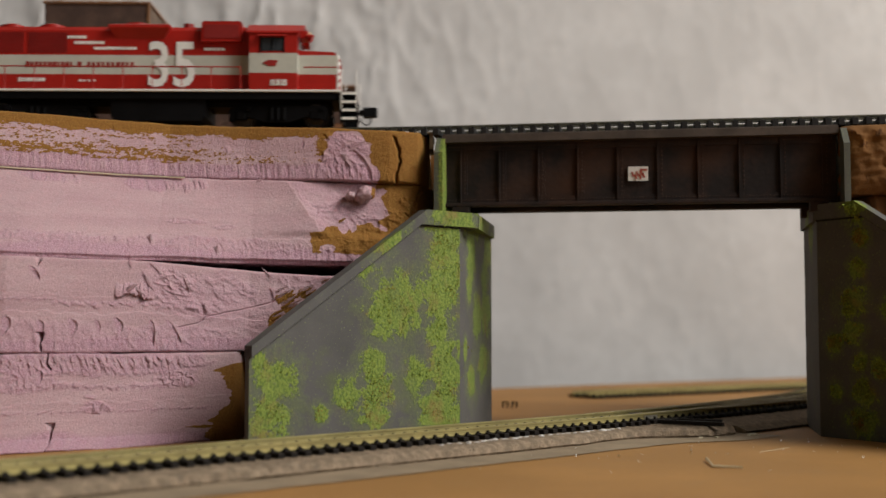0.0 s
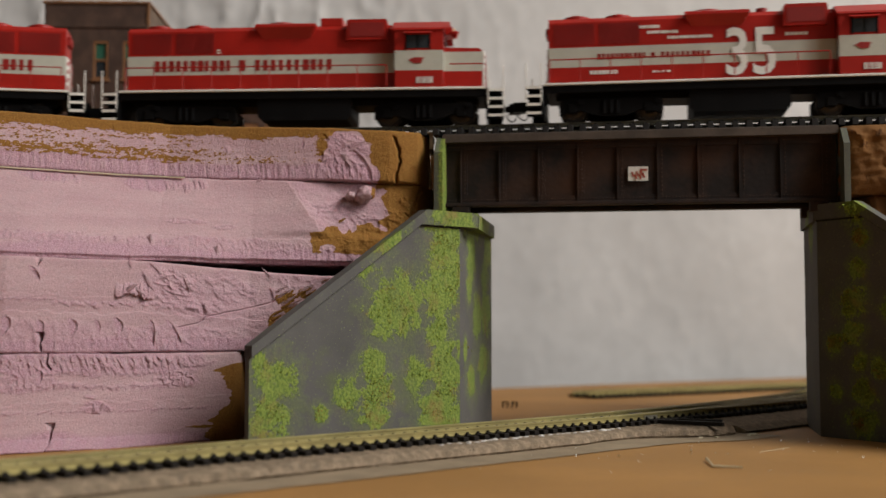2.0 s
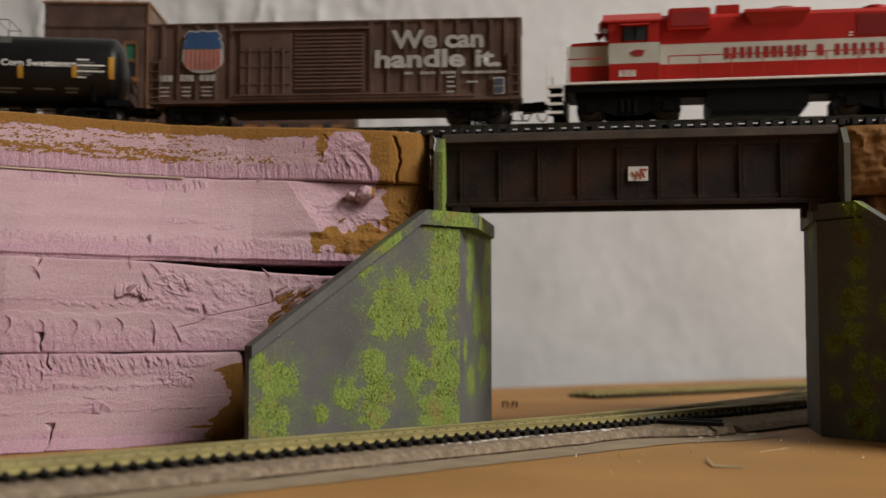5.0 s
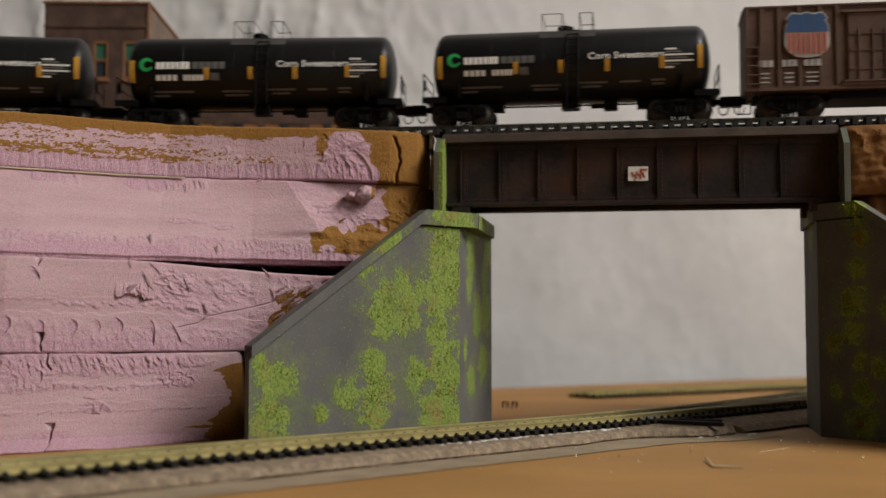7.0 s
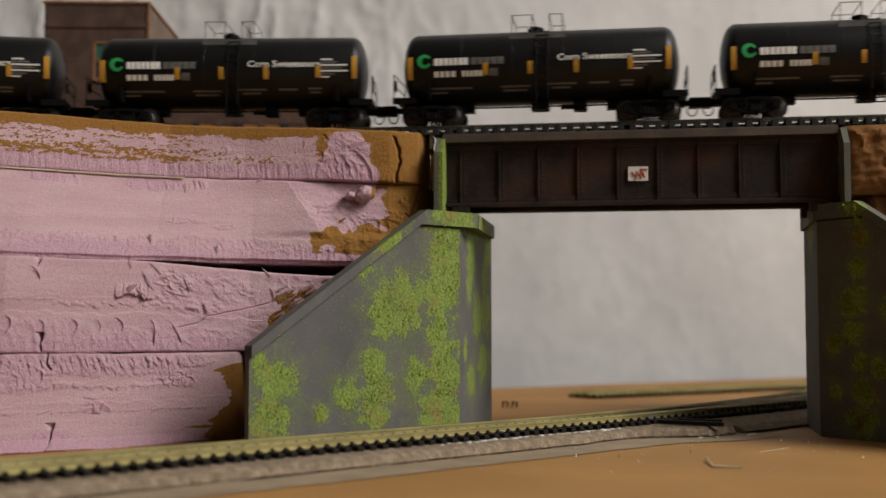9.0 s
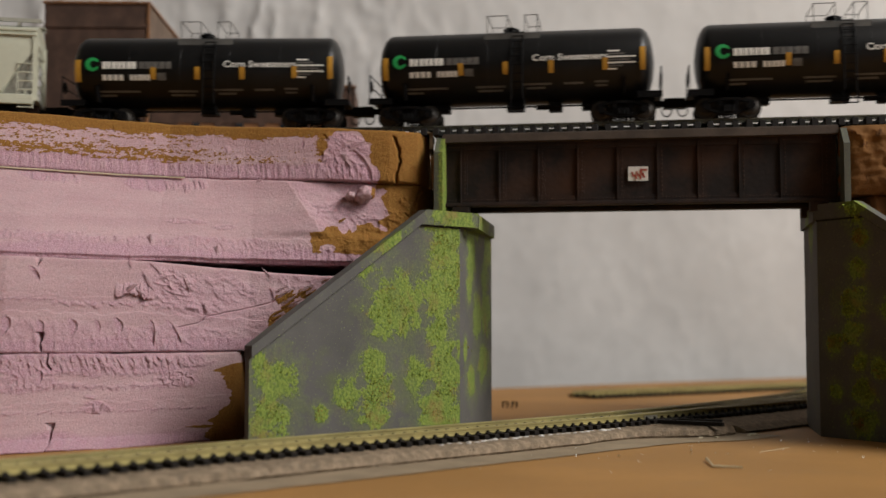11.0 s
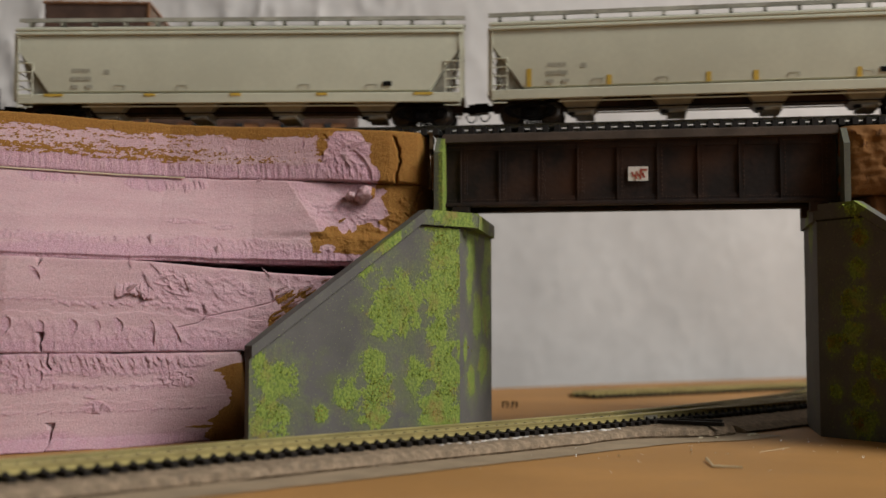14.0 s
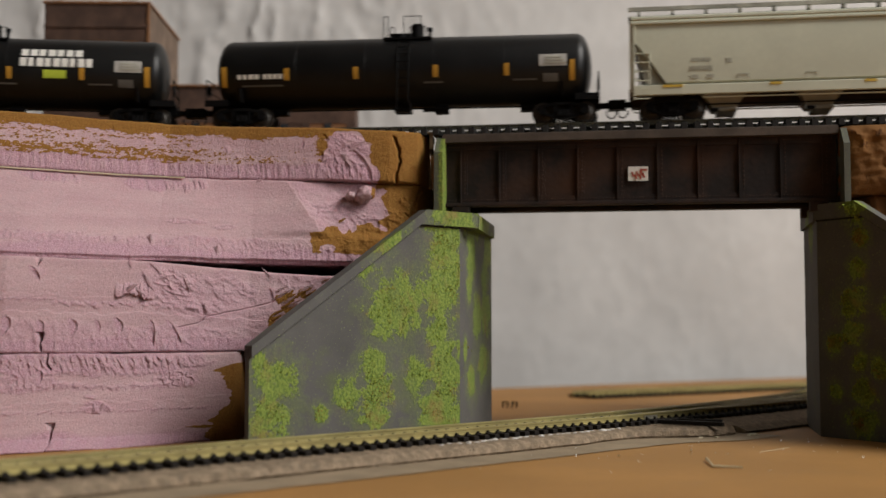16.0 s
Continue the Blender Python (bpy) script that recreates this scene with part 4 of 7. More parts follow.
def abutment(m, spots, bear_spots, mirror, label, density, tall=1.0, flat=WING_FLAT, clump=1.0):
    """m: the pose of the corner between bearing face and near wing; outward is local x."""
    root = tagged(new("bridge_abutment"), label, "abutment", "bridge abutments")
    root.matrix_world = m @ Matrix.Diagonal((1, 1, tall, 1))
    sgn = -1 if mirror else 1

    def wt(u):
        return wing_top(u, flat)

    def loc(u, w, z):
        """Along the wing, behind its face, up."""
        x = u * math.cos(FLARE) + w * math.sin(FLARE)
        y = -u * math.sin(FLARE) + w * math.cos(FLARE)
        return (sgn * x, y, z)

    def finish(name, v, f, tone, label=""):
        me = bpy.data.meshes.new(name)
        me.from_pydata(v, [], f)
        at = me.attributes.new("moss", "FLOAT", "POINT")
        at.data.foreach_set("value", tone)
        bm = bmesh.new()
        bm.from_mesh(me)
        bmesh.ops.recalc_face_normals(bm, faces=bm.faces)
        bm.to_mesh(me)
        bm.free()
        me.materials.append(MOSSY)
        return part(name, me, MOSSY, root, label)

    def slab(name, us, top, low, w0, w1, place, spot, cap=False):
        """A wall seen as a sheet of columns, thick from w0 to w1."""
        v, f, tone = [], [], []
        nz = 150 if len(us) > 100 else 40
        for w in (w0, w1):
            for u in us:
                for j in range(nz + 1):
                    z = low(u) + (top(u) - low(u)) * j / nz
                    v.append(place(u, w, z))
                    tone.append(moss_at(u, z, spot) if w == w0 else 0.0)
        n, k = nz + 1, len(us) * (nz + 1)
        for i in range(len(us) - 1):
            for j in range(nz):
                a = i * n + j
                f.append((a, a + n, a + n + 1, a + 1))
                f.append((k + a, k + a + 1, k + a + n + 1, k + a + n))
            f.append((i * n + nz, (i + 1) * n + nz, k + (i + 1) * n + nz, k + i * n + nz))
            f.append((i * n, k + i * n, k + (i + 1) * n, (i + 1) * n))
        for i in (0, len(us) - 1):
            for j in range(nz):
                a = i * n + j
                f.append((a, a + 1, k + a + 1, k + a))
        return finish(name, v, f, tone)

    def lin(a, b, n):
        return [a + (b - a) * i / n for i in range(n + 1)]
    # the bearing face stands a little askew to the span
    skew = 0.0055 if mirror else 0.0023
    start = 0.0095 if mirror else -0.0036
    us = lin(start, flat, 60) + lin(flat, WING_LEN, 160)[1:]
    cus = lin(min(0.0, start), flat, 60) + us[61:]
    slab("wing_wall", us, lambda u: wt(u) - 0.001, lambda u: 0.0, 0.0, 0.003, loc, spots)
    capspots = [(a, wt(a), r * 0.9) for a, z, r in spots if z > wt(a) - 0.03 and a < 0.04]
    # thin dark strip below the coping: its shadow line, put in as colour
    shade_strip = slab("joint_grime", us, lambda u: min(ABUT_H - 0.0060, wt(u) - 0.0040), lambda u: min(ABUT_H - 0.0070, wt(u) - 0.0050), -0.0003, 0.0004, loc, [])
    shade_strip.data.materials[0] = COPING_SHADE
    if mirror:
        capspots += [(0.052, wt(0.052), 0.012), (0.012, wt(0.012), 0.014)]
    slab("wing_coping", cus, lambda u: wt(u) + 0.0004, lambda u: min(ABUT_H - 0.0062, wt(u) - 0.0042), -0.0019, 0.0036, loc, capspots)
    bear = lin(-0.0073 if mirror else 0.0027, BEAR, 120)

    def side(u, w, z):
        return (sgn * w - skew * (1 - u / BEAR), u, z)

    def cap_side(u, w, z):
        return (sgn * w - (skew * (1 - u / BEAR) if sgn > 0 else 0.0), u, z)
    slab("bearing_wall", bear, lambda u: ABUT_H - 0.001, lambda u: 0.0, 0.0, 0.017, side, bear_spots)
    slab("bearing_coping", bear if sgn > 0 else lin(0.0, BEAR, 120), lambda u: ABUT_H, lambda u: ABUT_H - 0.0065, -0.0016, 0.0166, cap_side, bear_spots)

    def far(u, w, z):
        x = u * math.cos(FLARE) + w * math.sin(FLARE)
        return (sgn * x, BEAR + u * math.sin(FLARE) - w * math.cos(FLARE), z)
    slab("wing_wall", lin(0.0, WING_LEN, 20), wt, lambda u: 0.0, 0.0, 0.007, far, [])
    # flock stuck to the moss
    rnd = random.Random(11 if mirror else 5)
    v, f = [], []
    made = 0
    while made < density:
        su, sz, r = rnd.choices(spots, [q[2] ** 2 for q in spots])[0]
        a, q = rnd.uniform(0, 6.283), r * math.sqrt(rnd.random()) * 0.8
        u, z = su + q * math.cos(a), sz + q * math.sin(a)
        if not (0.002 < u < WING_LEN - 0.002 and 0.002 < z < wt(u) - 0.001):
            continue
        if moss_at(u, z, spots) < 0.55 or fbm(u * 110, 2.0, z * 110, 3) < 0.02:
            made += 0.2
            continue
        out = rnd.uniform(0.0003, 0.0014) if clump > 1.5 else 0.0002
        c, g = Vector(loc(u, -out - (0.0016 if z > wt(u) - 0.0065 else 0), z)), rnd.uniform(0.0002, 0.0005) * clump
        k = len(v)
        for _ in range(4):
            v.append(tuple(c + Vector((rnd.uniform(-g, g), rnd.uniform(-g, g * 0.6), rnd.uniform(-g, g)))))
        f += [(k, k + 1, k + 2), (k, k + 2, k + 3), (k, k + 3, k + 1), (k + 1, k + 3, k + 2)]
        made += 1
    tagged(part("moss_flock", S().add(v, f), MOSS, root, "bright green clumps of moss flock"), kind="stuff")
    return root


def build_abutments():
    c9, s9 = math.cos(TURN), math.sin(TURN)
    left = Matrix(((c9, s9, 0, 0.0148), (-s9, c9, 0, 0.5565), (0, 0, 1, 0), (0, 0, 0, 1)))
    right = Matrix(((c9, s9, 0, 0.1700), (-s9, c9, 0, 0.5430), (0, 0, 1, 0), (0, 0, 0, 1)))
    spots = SPOTS
    abutment(left, spots, [(0.016, 0.084, 0.0100, 1.5), (0.054, 0.086, 0.011, 1.0), (0.012, 0.066, 0.0060, 1.4), (0.046, 0.072, 0.009, 1.2), (0.0300, 0.053, 0.011, 1.1),
                             (0.0480, 0.055, 0.013, 0.9), (0.042, 0.031, 0.013, 0.8), (0.016, 0.024, 0.010, 0.9), (0.004, 0.038, 0.004, 1.5), (0.020, 0.100, 0.026, 0.5)], True,
             "grey concrete abutment with bright green moss patches", 3000)
    spots2 = [(0.018 + 0.003 * math.sin(z * 90), z, 0.0062 + 0.002 * math.sin(z * 140)) for z in (0.008, 0.02, 0.032, 0.045, 0.058, 0.072, 0.085, 0.098)] + [(0.030, 0.03, 0.006), (0.006, 0.04, 0.005), (0.034, 0.055, 0.005), (0.006, 0.02, 0.004)]
    abutment(right, spots2, [(0.03, 0.09, 0.01)], False, "dark grey concrete abutment with a streak of moss", 1500, 1.03, 0.019, 2.0)
    # back walls that hold the bank behind the girders
    for x, y, mat, name in ((-0.0042, 0.5605, MOSSY, "green-painted"), (0.1762, 0.531, MOSSY, "grey")):
        poly = [(0, 0.1004), (0.05, 0.1004), (0.05, 0.1375), (0.0085, 0.1375), (0, 0.1295)]
        sh = S().prism(poly, 0, 0.0040 if name == "green-painted" else 0.0027, "x")
        me = sh.mesh("back_wall", MOSSY)
        at = me.attributes.new("moss", "FLOAT", "POINT")
        at.data.foreach_set("value", [0.75 if name == "green-painted" and w.co.x > 0.001 else 0.15 for w in me.vertices])
        ob = tagged(new("back_wall", me), name + " upright plate at the bridge end", "retaining wall", "bridge back walls")
        ob.matrix_world = Matrix(((c9, s9, 0, x), (-s9, c9, 0, y), (0, 0, 1, 0), (0, 0, 0, 1)))


# ---- the girder bridge, in a frame along its span ----
def build_bridge():
    root = tagged(new("girder_bridge"), "dark rusty plate girder bridge on concrete abutments", "bridge")
    c9, s9 = math.cos(TURN), math.sin(TURN)
    root.matrix_world = Matrix(((c9, s9, 0, 0.0005), (-s9, c9, 0, 0.5705), (0, 0, 1, 0.1050), (0, 0, 0, 1)))
    span, top = 0.1785, 0.0342
    for near in (True, False):
        y0 = 0.0 if near else 0.030
        part("web_plate", S().box(0, span, y0 + 0.002, y0 + 0.0035, 0.002, top - 0.002), RUST, root)
        part("top_flange", S().box(-0.0005, span + 0.0005, y0 - 0.0028, y0 + 0.006, top - 0.0042, top - 0.0005, 0.0002).box(
            0, span, y0 - 0.0018, y0 + 0.005, top - 0.0006, top, 0), FLANGE, root, "brown flange plate")
        part("bottom_flange", S().box(-0.0005, span + 0.0005, y0 - 0.0012, y0 + 0.006, 0.0, 0.0016, 0.0002), RUST, root)
        part("web_border", S().box(0, span, y0 + 0.0012, y0 + 0.002, 0.0018, 0.0046).box(0, span, y0 + 0.0012, y0 + 0.002, top - 0.0075, top - 0.0042), RUST, root)
        for i in range(10):
            x = 0.0078 + i * 0.0183
            sh = S().box(x - 0.00028, x + 0.00028, y0 + 0.0006, y0 + 0.002, 0.0018, top - 0.0042)
            sh.box(x - 0.0004, x + 0.0030, y0 + 0.0016, y0 + 0.002, 0.0018, top - 0.0042)
            part("stiffener", sh, RUST, root)
            if near:
                rv = S()
                for j in range(13):
                    z = 0.0045 + j * 0.002
                    rv.tube((x + 0.0019, y0 + 0.0015, z), (x + 0.0019, y0 + 0.00115, z), 0.00035, 6, 0.0002)
                tagged(part("rivet_row", rv, RUST_EDGE, root), kind="stuff")
        if near:
            rv = S()
            for i in range(118):
                for z in (0.0032, top - 0.0058):
                    x = 0.001 + i * 0.0015
                    rv.tube((x, y0 + 0.0013, z), (x, y0 + 0.00095, z), 0.0003, 6, 0.00018)
            tagged(part("flange_rivets", rv, RUST_EDGE, root), kind="stuff")
    for i in range(9):
        x = 0.01 + i * 0.0195
        part("cross_brace", S().box(x, x + 0.002, 0.004, 0.032, 0.004, 0.006), RUST, root)
        part("cross_brace", S().box(x, x + 0.002, 0.004, 0.032, top - 0.008, top - 0.005), RUST, root)
    for x in (0.004, span - 0.012):
        for y in (-0.001, 0.029):
            part("bearing_shoe", S().box(x, x + 0.008, y, y + 0.006, -0.0045, 0.0, 0.0003), RUST, root)
    # small weathered sticker with a red mark
    sx, sz = 0.0858, 0.0108
    part("sign_plate", S().box(sx, sx + 0.0091, 0.0006, 0.0014, sz, sz + 0.0066), WHITE, root, "small white sign with a faded red mark")
    mk = S()
    for a, b, w in ((0.0014, 0.0028, 0.0007), (0.0026, 0.0017, 0.0007), (0.0034, 0.0031, 0.0007), (0.0046, 0.0018, 0.0008), (0.0052, 0.0034, 0.0008), (0.0062, 0.0024, 0.0007)):
        mk.prism([(sx + a, sz + b + 0.0012), (sx + a + w, sz + b + 0.0014), (sx + a + 0.0016, sz + b - 0.0008), (sx + a + 0.0008, sz + b - 0.001)], 0.0003, 0.0007)
    mk.box(sx + 0.0055, sx + 0.0086, 0.0003, 0.0007, sz + 0.0045, sz + 0.0055)
    part("sign_mark", mk, PALERED, root)


def tie_mesh(mat, t, length=0.030):
    return S().box(-0.0014, 0.0014, -length / 2, length / 2, 0, t, 0.0002).box(-0.0012, 0.0012, -0.0108, -0.0068, t, t + 0.0005).box(
        -0.0012, 0.0012, 0.0068, 0.0108, t, t + 0.0005).box(-0.0005, 0.0005, -0.0103, -0.0095, t + 0.0005, t + 0.0012).box(
        -0.0005, 0.0005, 0.0067, 0.0075, t + 0.0005, t + 0.0012).mesh("tie", mat)


def lay_track(name, path_at, s0, s1, z, rail_mat, tie_mat, label, pitch=0.0058, keep=300, rail_h=0.0027, tie_h=0.0018, tie_from=0):
    """Two rails on ties along path_at(s); z is the ties' underside."""
    root = tagged(new(name), label, "railway track", kind="structure")
    n = int((s1 - s0) / 0.012)
    pts = []
    for i in range(n + 1):
        x, y, a = path_at(s0 + (s1 - s0) * i / n)
        pts.append((x, y, a, z + tie_h))
    for o in (-GAUGE / 2, GAUGE / 2):
        part("rail", sweep(pts, rail_profile(o, rail_h)), rail_mat, root)
    me = tie_mesh(tie_mat, tie_h)
    rnd = random.Random(3)
    k = int((s1 - s0) / pitch)
    for i in range(tie_from, min(k, keep)):
        x, y, a = path_at(s0 + (i + 0.5) * pitch)
        ob = part("tie", me, tie_mat, root)
        ob.matrix_local = pose(x, y, z, 0, 0, math.degrees(a) + rnd.uniform(-1, 1))
    return root


# lower track: straight, then bending away under the bridge
LOW0 = (-0.2165, 0.2725)
LOW_A = radians(44.0)
LOW_R = 2.5


def low_at(s, r=LOW_R, bend_from=0.385):
    if s <= bend_from:
        return LOW0[0] + s * math.cos(LOW_A), LOW0[1] + s * math.sin(LOW_A), LOW_A
    b = (s - bend_from) / r
    x0, y0 = LOW0[0] + bend_from * math.cos(LOW_A), LOW0[1] + bend_from * math.sin(LOW_A)
    return x0 + r * (math.sin(LOW_A + b) - math.sin(LOW_A)), y0 + r * (math.cos(LOW_A) - math.cos(LOW_A + b)), LOW_A + b


def roadbed(name, path_at, s0, s1, half_top, half_toe, h, mat, label, seed, front=None, far=None):
    """A low bank along a path; front(s) moves its near edge outward."""
    n = int((s1 - s0) / 0.0008)
    v, f = [], []
    cross = [(-half_toe + 0.0012, 0.0002), (-half_toe, min(h * 0.8, 0.0013)), (-half_toe + 0.3 * (half_toe - half_top), h * 0.72), (-half_top, h * 0.95), (-0.5 * half_top - 0.006, h), (-0.012, h + 0.0001), (0.012, h + 0.0001), (far or half_top, h), ((far or half_toe) + 0.003, 0.0002)]
    for i in range(n + 1):
        s = s0 + (s1 - s0) * i / n
        x, y, a = path_at(s)
        for k, (o, z) in enumerate(cross):
            w = (0.0010 * fbm(s * 45, seed, k * 0.4, 4) + 0.0005 * fbm(s * 300, seed, k * 0.9, 3)) if abs(o) > 0.013 else 0
            if k < 4 and front:
                w -= front(s)
            dz = ((0.00025 + (0.0012 * smooth01(s, 0.39, 0.43) if front and h > 0.001 else 0)) * fbm(s * 160, seed + 5, k, 3)) if 0 < k < 8 and h > 0.001 else 0
            v.append((x - (o + w) * math.sin(a), y + (o + w) * math.cos(a), max(0.0002, z + dz)))
    m = len(cross)
    for i in range(n):
        for k in range(m - 1):
            f.append((i * m + k, i * m + k + 1, (i + 1) * m + k + 1, (i + 1) * m + k))
    f += [tuple(range(m)), tuple(range(n * m, n * m + m))[::-1]]
    return thing(name, S().add(v, f), mat, label, "roadbed", kind="structure")


def broken_edge(s):
    """The bed's near edge is chipped away before its end, and juts out there."""
    return -0.003 * smooth01(s, 0.355, 0.375) * (1 - smooth01(s, 0.385, 0.405)) + 0.016 * smooth01(s, 0.395, 0.434) - 0.02 * smooth01(s, 0.442, 0.452)


def build_tracks():
    lay_track("upper_track", line_at, -0.62, 0.62, 0.1393, RAILSIDE, TIE, "weathered black model railway track over the bridge", rail_h=0.0021, tie_h=0.0032)
    lay_track("upper_track", line_at, -2.65, -0.62, 0.1393, RAILSIDE, TIE, "weathered black model railway track on the plateau", keep=0, rail_h=0.0021, tie_h=0.0032)
    lay_track("upper_track", line_at, 0.62, 2.3, 0.1393, RAILSIDE, TIE, "weathered black model railway track on the bank", keep=0, rail_h=0.0021, tie_h=0.0032)
    roadbed("lower_roadbed", lambda s: low_at(s, bend_from=9.0), -0.1, 0.452, 0.0228, 0.0262, 0.0047, ROADBED, "grey-tan sanded roadbed with a ragged broken edge", 2, broken_edge)
    roadbed("lower_roadbed", low_at, 0.4525, 0.76, 0.0230, 0.0420, 0.0046, ROADBED, "grey-tan roadbed in the bridge's shade", 6)
    roadbed("ground_paint", lambda s: low_at(s, bend_from=9.0), -0.1, 0.455, 0.0440, 0.0465, 0.0004, ROADPAINT, "thin grey-tan paint beside the roadbed", 4, lambda s: 0.012 * smooth01(s, 0.39, 0.43), 0.060)
    low = lay_track("lower_track", low_at, 0.0, 0.72, 0.0048, RAILYELLOW, TIEBROWN, "brass-railed flexible track on a low roadbed")
    for s, o in ((0.424, -GAUGE / 2), (0.436, GAUGE / 2)):
        x, y, a = low_at(s)
        joint = part("rail_joiner", S().box(-0.005, 0.005, -0.0013, 0.0013, 0.0, 0.0006, 0.0001).box(-0.005, 0.005, -0.0011, -0.0006, 0.0006, 0.0017).box(-0.005, 0.005, 0.0006, 0.0011, 0.0006, 0.0017), NICKEL, low, "bright metal rail joiner")
        joint.matrix_local = pose(x - o * math.sin(a), y + o * math.cos(a), 0.0066, 0, 0, math.degrees(a))

    def branch_at(s):
        return low_at(s, 1.15, 0.36)
    lay_track("branch_track", branch_at, 0.400, 0.74, 0.0049, RAILYELLOW, TIEBROWN, "diverging brass-railed track beyond the bridge", tie_from=18)

    # dabs of dried plaster between the tie ends
    rnd = random.Random(8)
    for i in range(26):
        s = 0.285 + i * 0.0042 + rnd.uniform(-0.001, 0.001)
        x, y, a = low_at(s, bend_from=9.0)
        o = -0.0172 + rnd.uniform(-0.001, 0.0012)
        sx, sy, sz = rnd.uniform(0.0008, 0.0024), rnd.uniform(0.0006, 0.0013), rnd.uniform(0.0003, 0.0007)
        bm = bmesh.new()
        bmesh.ops.create_icosphere(bm, subdivisions=2, radius=1)
        for w in bm.verts:
            k = 1 + 0.4 * fbm(w.co.x * 2 + i, w.co.y * 2, w.co.z * 2, 2)
            w.co = (w.co.x * sx * k, w.co.y * sy * k, w.co.z * sz * k)
        me = bpy.data.meshes.new("plaster_dab")
        bm.to_mesh(me)
        bm.free()
        me.materials.append(DABWHITE)
        ob = tagged(new("plaster_dab", me), "small white dab of dried plaster beside the ties", "plaster", "plaster dabs")
        ob.matrix_world = pose(x - o * math.sin(a), y + o * math.cos(a), 0.0046, 0, 0, math.degrees(a))

    def far_at(s):
        a = math.atan2(0.1324, 0.193)
        return 0.0944 + s * math.cos(a), 0.838 + s * math.sin(a), a
    lay_track("spare_track", far_at, 0.0, 0.42, 0.0003, RAILYELLOW, TIEBROWN, "loose length of brass-railed track lying on the board")




# ---- rolling stock, each in its own frame: x forward, z up from the rail head, origin midway between couplers ----
def wheelset_mesh(r):
    sh = S()
    for y in (-1, 1):
        a = y * 0.0082
        sh.tube((0, a - 0.0013, 0), (0, a + 0.0013, 0), r, 20)
        sh.tube((0, a - y * 0.0013 - 0.0003, 0), (0, a - y * 0.0013 + 0.0003, 0), r + 0.0007, 20)
        sh.tube((0, a + y * 0.0013, 0), (0, a + y * 0.0019, 0), r * 0.8, 16, r * 0.55)
    sh.tube((0, -0.011, 0), (0, 0.011, 0), 0.0011, 8)
    return sh.mesh("wheelset", WHEEL)


FREIGHT_WHEEL = wheelset_mesh(0.0048)
LOCO_WHEEL = wheelset_mesh(0.0058)


def side_frame_mesh(base, y, loco):
    """One cast side frame of a two-axle truck."""
    sh = S()
    r = 0.0058 if loco else 0.0048
    b = base / 2
    a0, a1 = sorted((y * 0.0108, y * 0.0132))
    if loco:
        sh.prism([(-b - 0.0060, r - 0.0030), (-b - 0.0060, r + 0.0030), (-b - 0.004, r + 0.004), (-0.006, r + 0.0045), (0.006, r + 0.0045), (b + 0.004, r + 0.004), (b + 0.0060, r + 0.0030),
                  (b + 0.0060, r - 0.0030), (b + 0.0040, r - 0.0028), (b + 0.003, r - 0.002), (b - 0.004, r - 0.001), (0.006, r - 0.0035), (-0.006, r - 0.0035),
                  (-b + 0.004, r - 0.001), (-b - 0.003, r - 0.002), (-b - 0.0040, r - 0.0028)], a0, a1)
    else:
        # an arched upper bar, a lower bar and two columns
        for up in ([(-b - 0.0024, r + 0.0006), (-b - 0.0016, r + 0.0020), (-0.0040, r + 0.0036), (0.0040, r + 0.0036), (b + 0.0016, r + 0.0020), (b + 0.0024, r + 0.0006)],
                   [(-b - 0.0010, r - 0.0004), (-0.0042, r - 0.0026), (0.0042, r - 0.0026), (b + 0.0010, r - 0.0004)]):
            sh.prism([(x, z - 0.0006) for x, z in up] + [(x, z + 0.0007) for x, z in reversed(up)], a0, a1)
        for x in (-0.0036, 0.0036):
            sh.box(x - 0.0007, x + 0.0007, a0 + 0.0001, a1 - 0.0001, r - 0.0026, r + 0.0036)
    return sh.mesh("side_frame", BLACK)


def truck_meshes(base, loco):
    r = 0.0058 if loco else 0.0048
    box = S().box(-0.0022, 0.0022, -0.0017, 0.0017, r - 0.0022, r + 0.0022, 0.0003) if loco else S().tube((0, -0.0011, r), (0, 0.0011, r), 0.0017, 10)
    spring = S().tube((0, 0, r - 0.0025), (0, 0, r + 0.0035), 0.0009, 8) if loco else S().tube((0, 0, r - 0.0022), (0, 0, r + 0.0008), 0.0008, 8)
    return {"bolster": S().box(-0.003, 0.003, -0.011, 0.011, r, r + 0.0035).mesh("truck", BLACK), -1: side_frame_mesh(base, -1, loco), 1: side_frame_mesh(base, 1, loco),
            "box": box.mesh("journal_box", BLACK), "spring": spring.mesh("spring", BLACK),
            "brake": S().tube((0, -0.0007, r + 0.003), (0, 0.0007, r + 0.003), 0.0014, 8).mesh("brake_cylinder", BLACK)}


TRUCK_FREIGHT, TRUCK_LOCO = truck_meshes(0.0195, False), truck_meshes(0.0355, True)


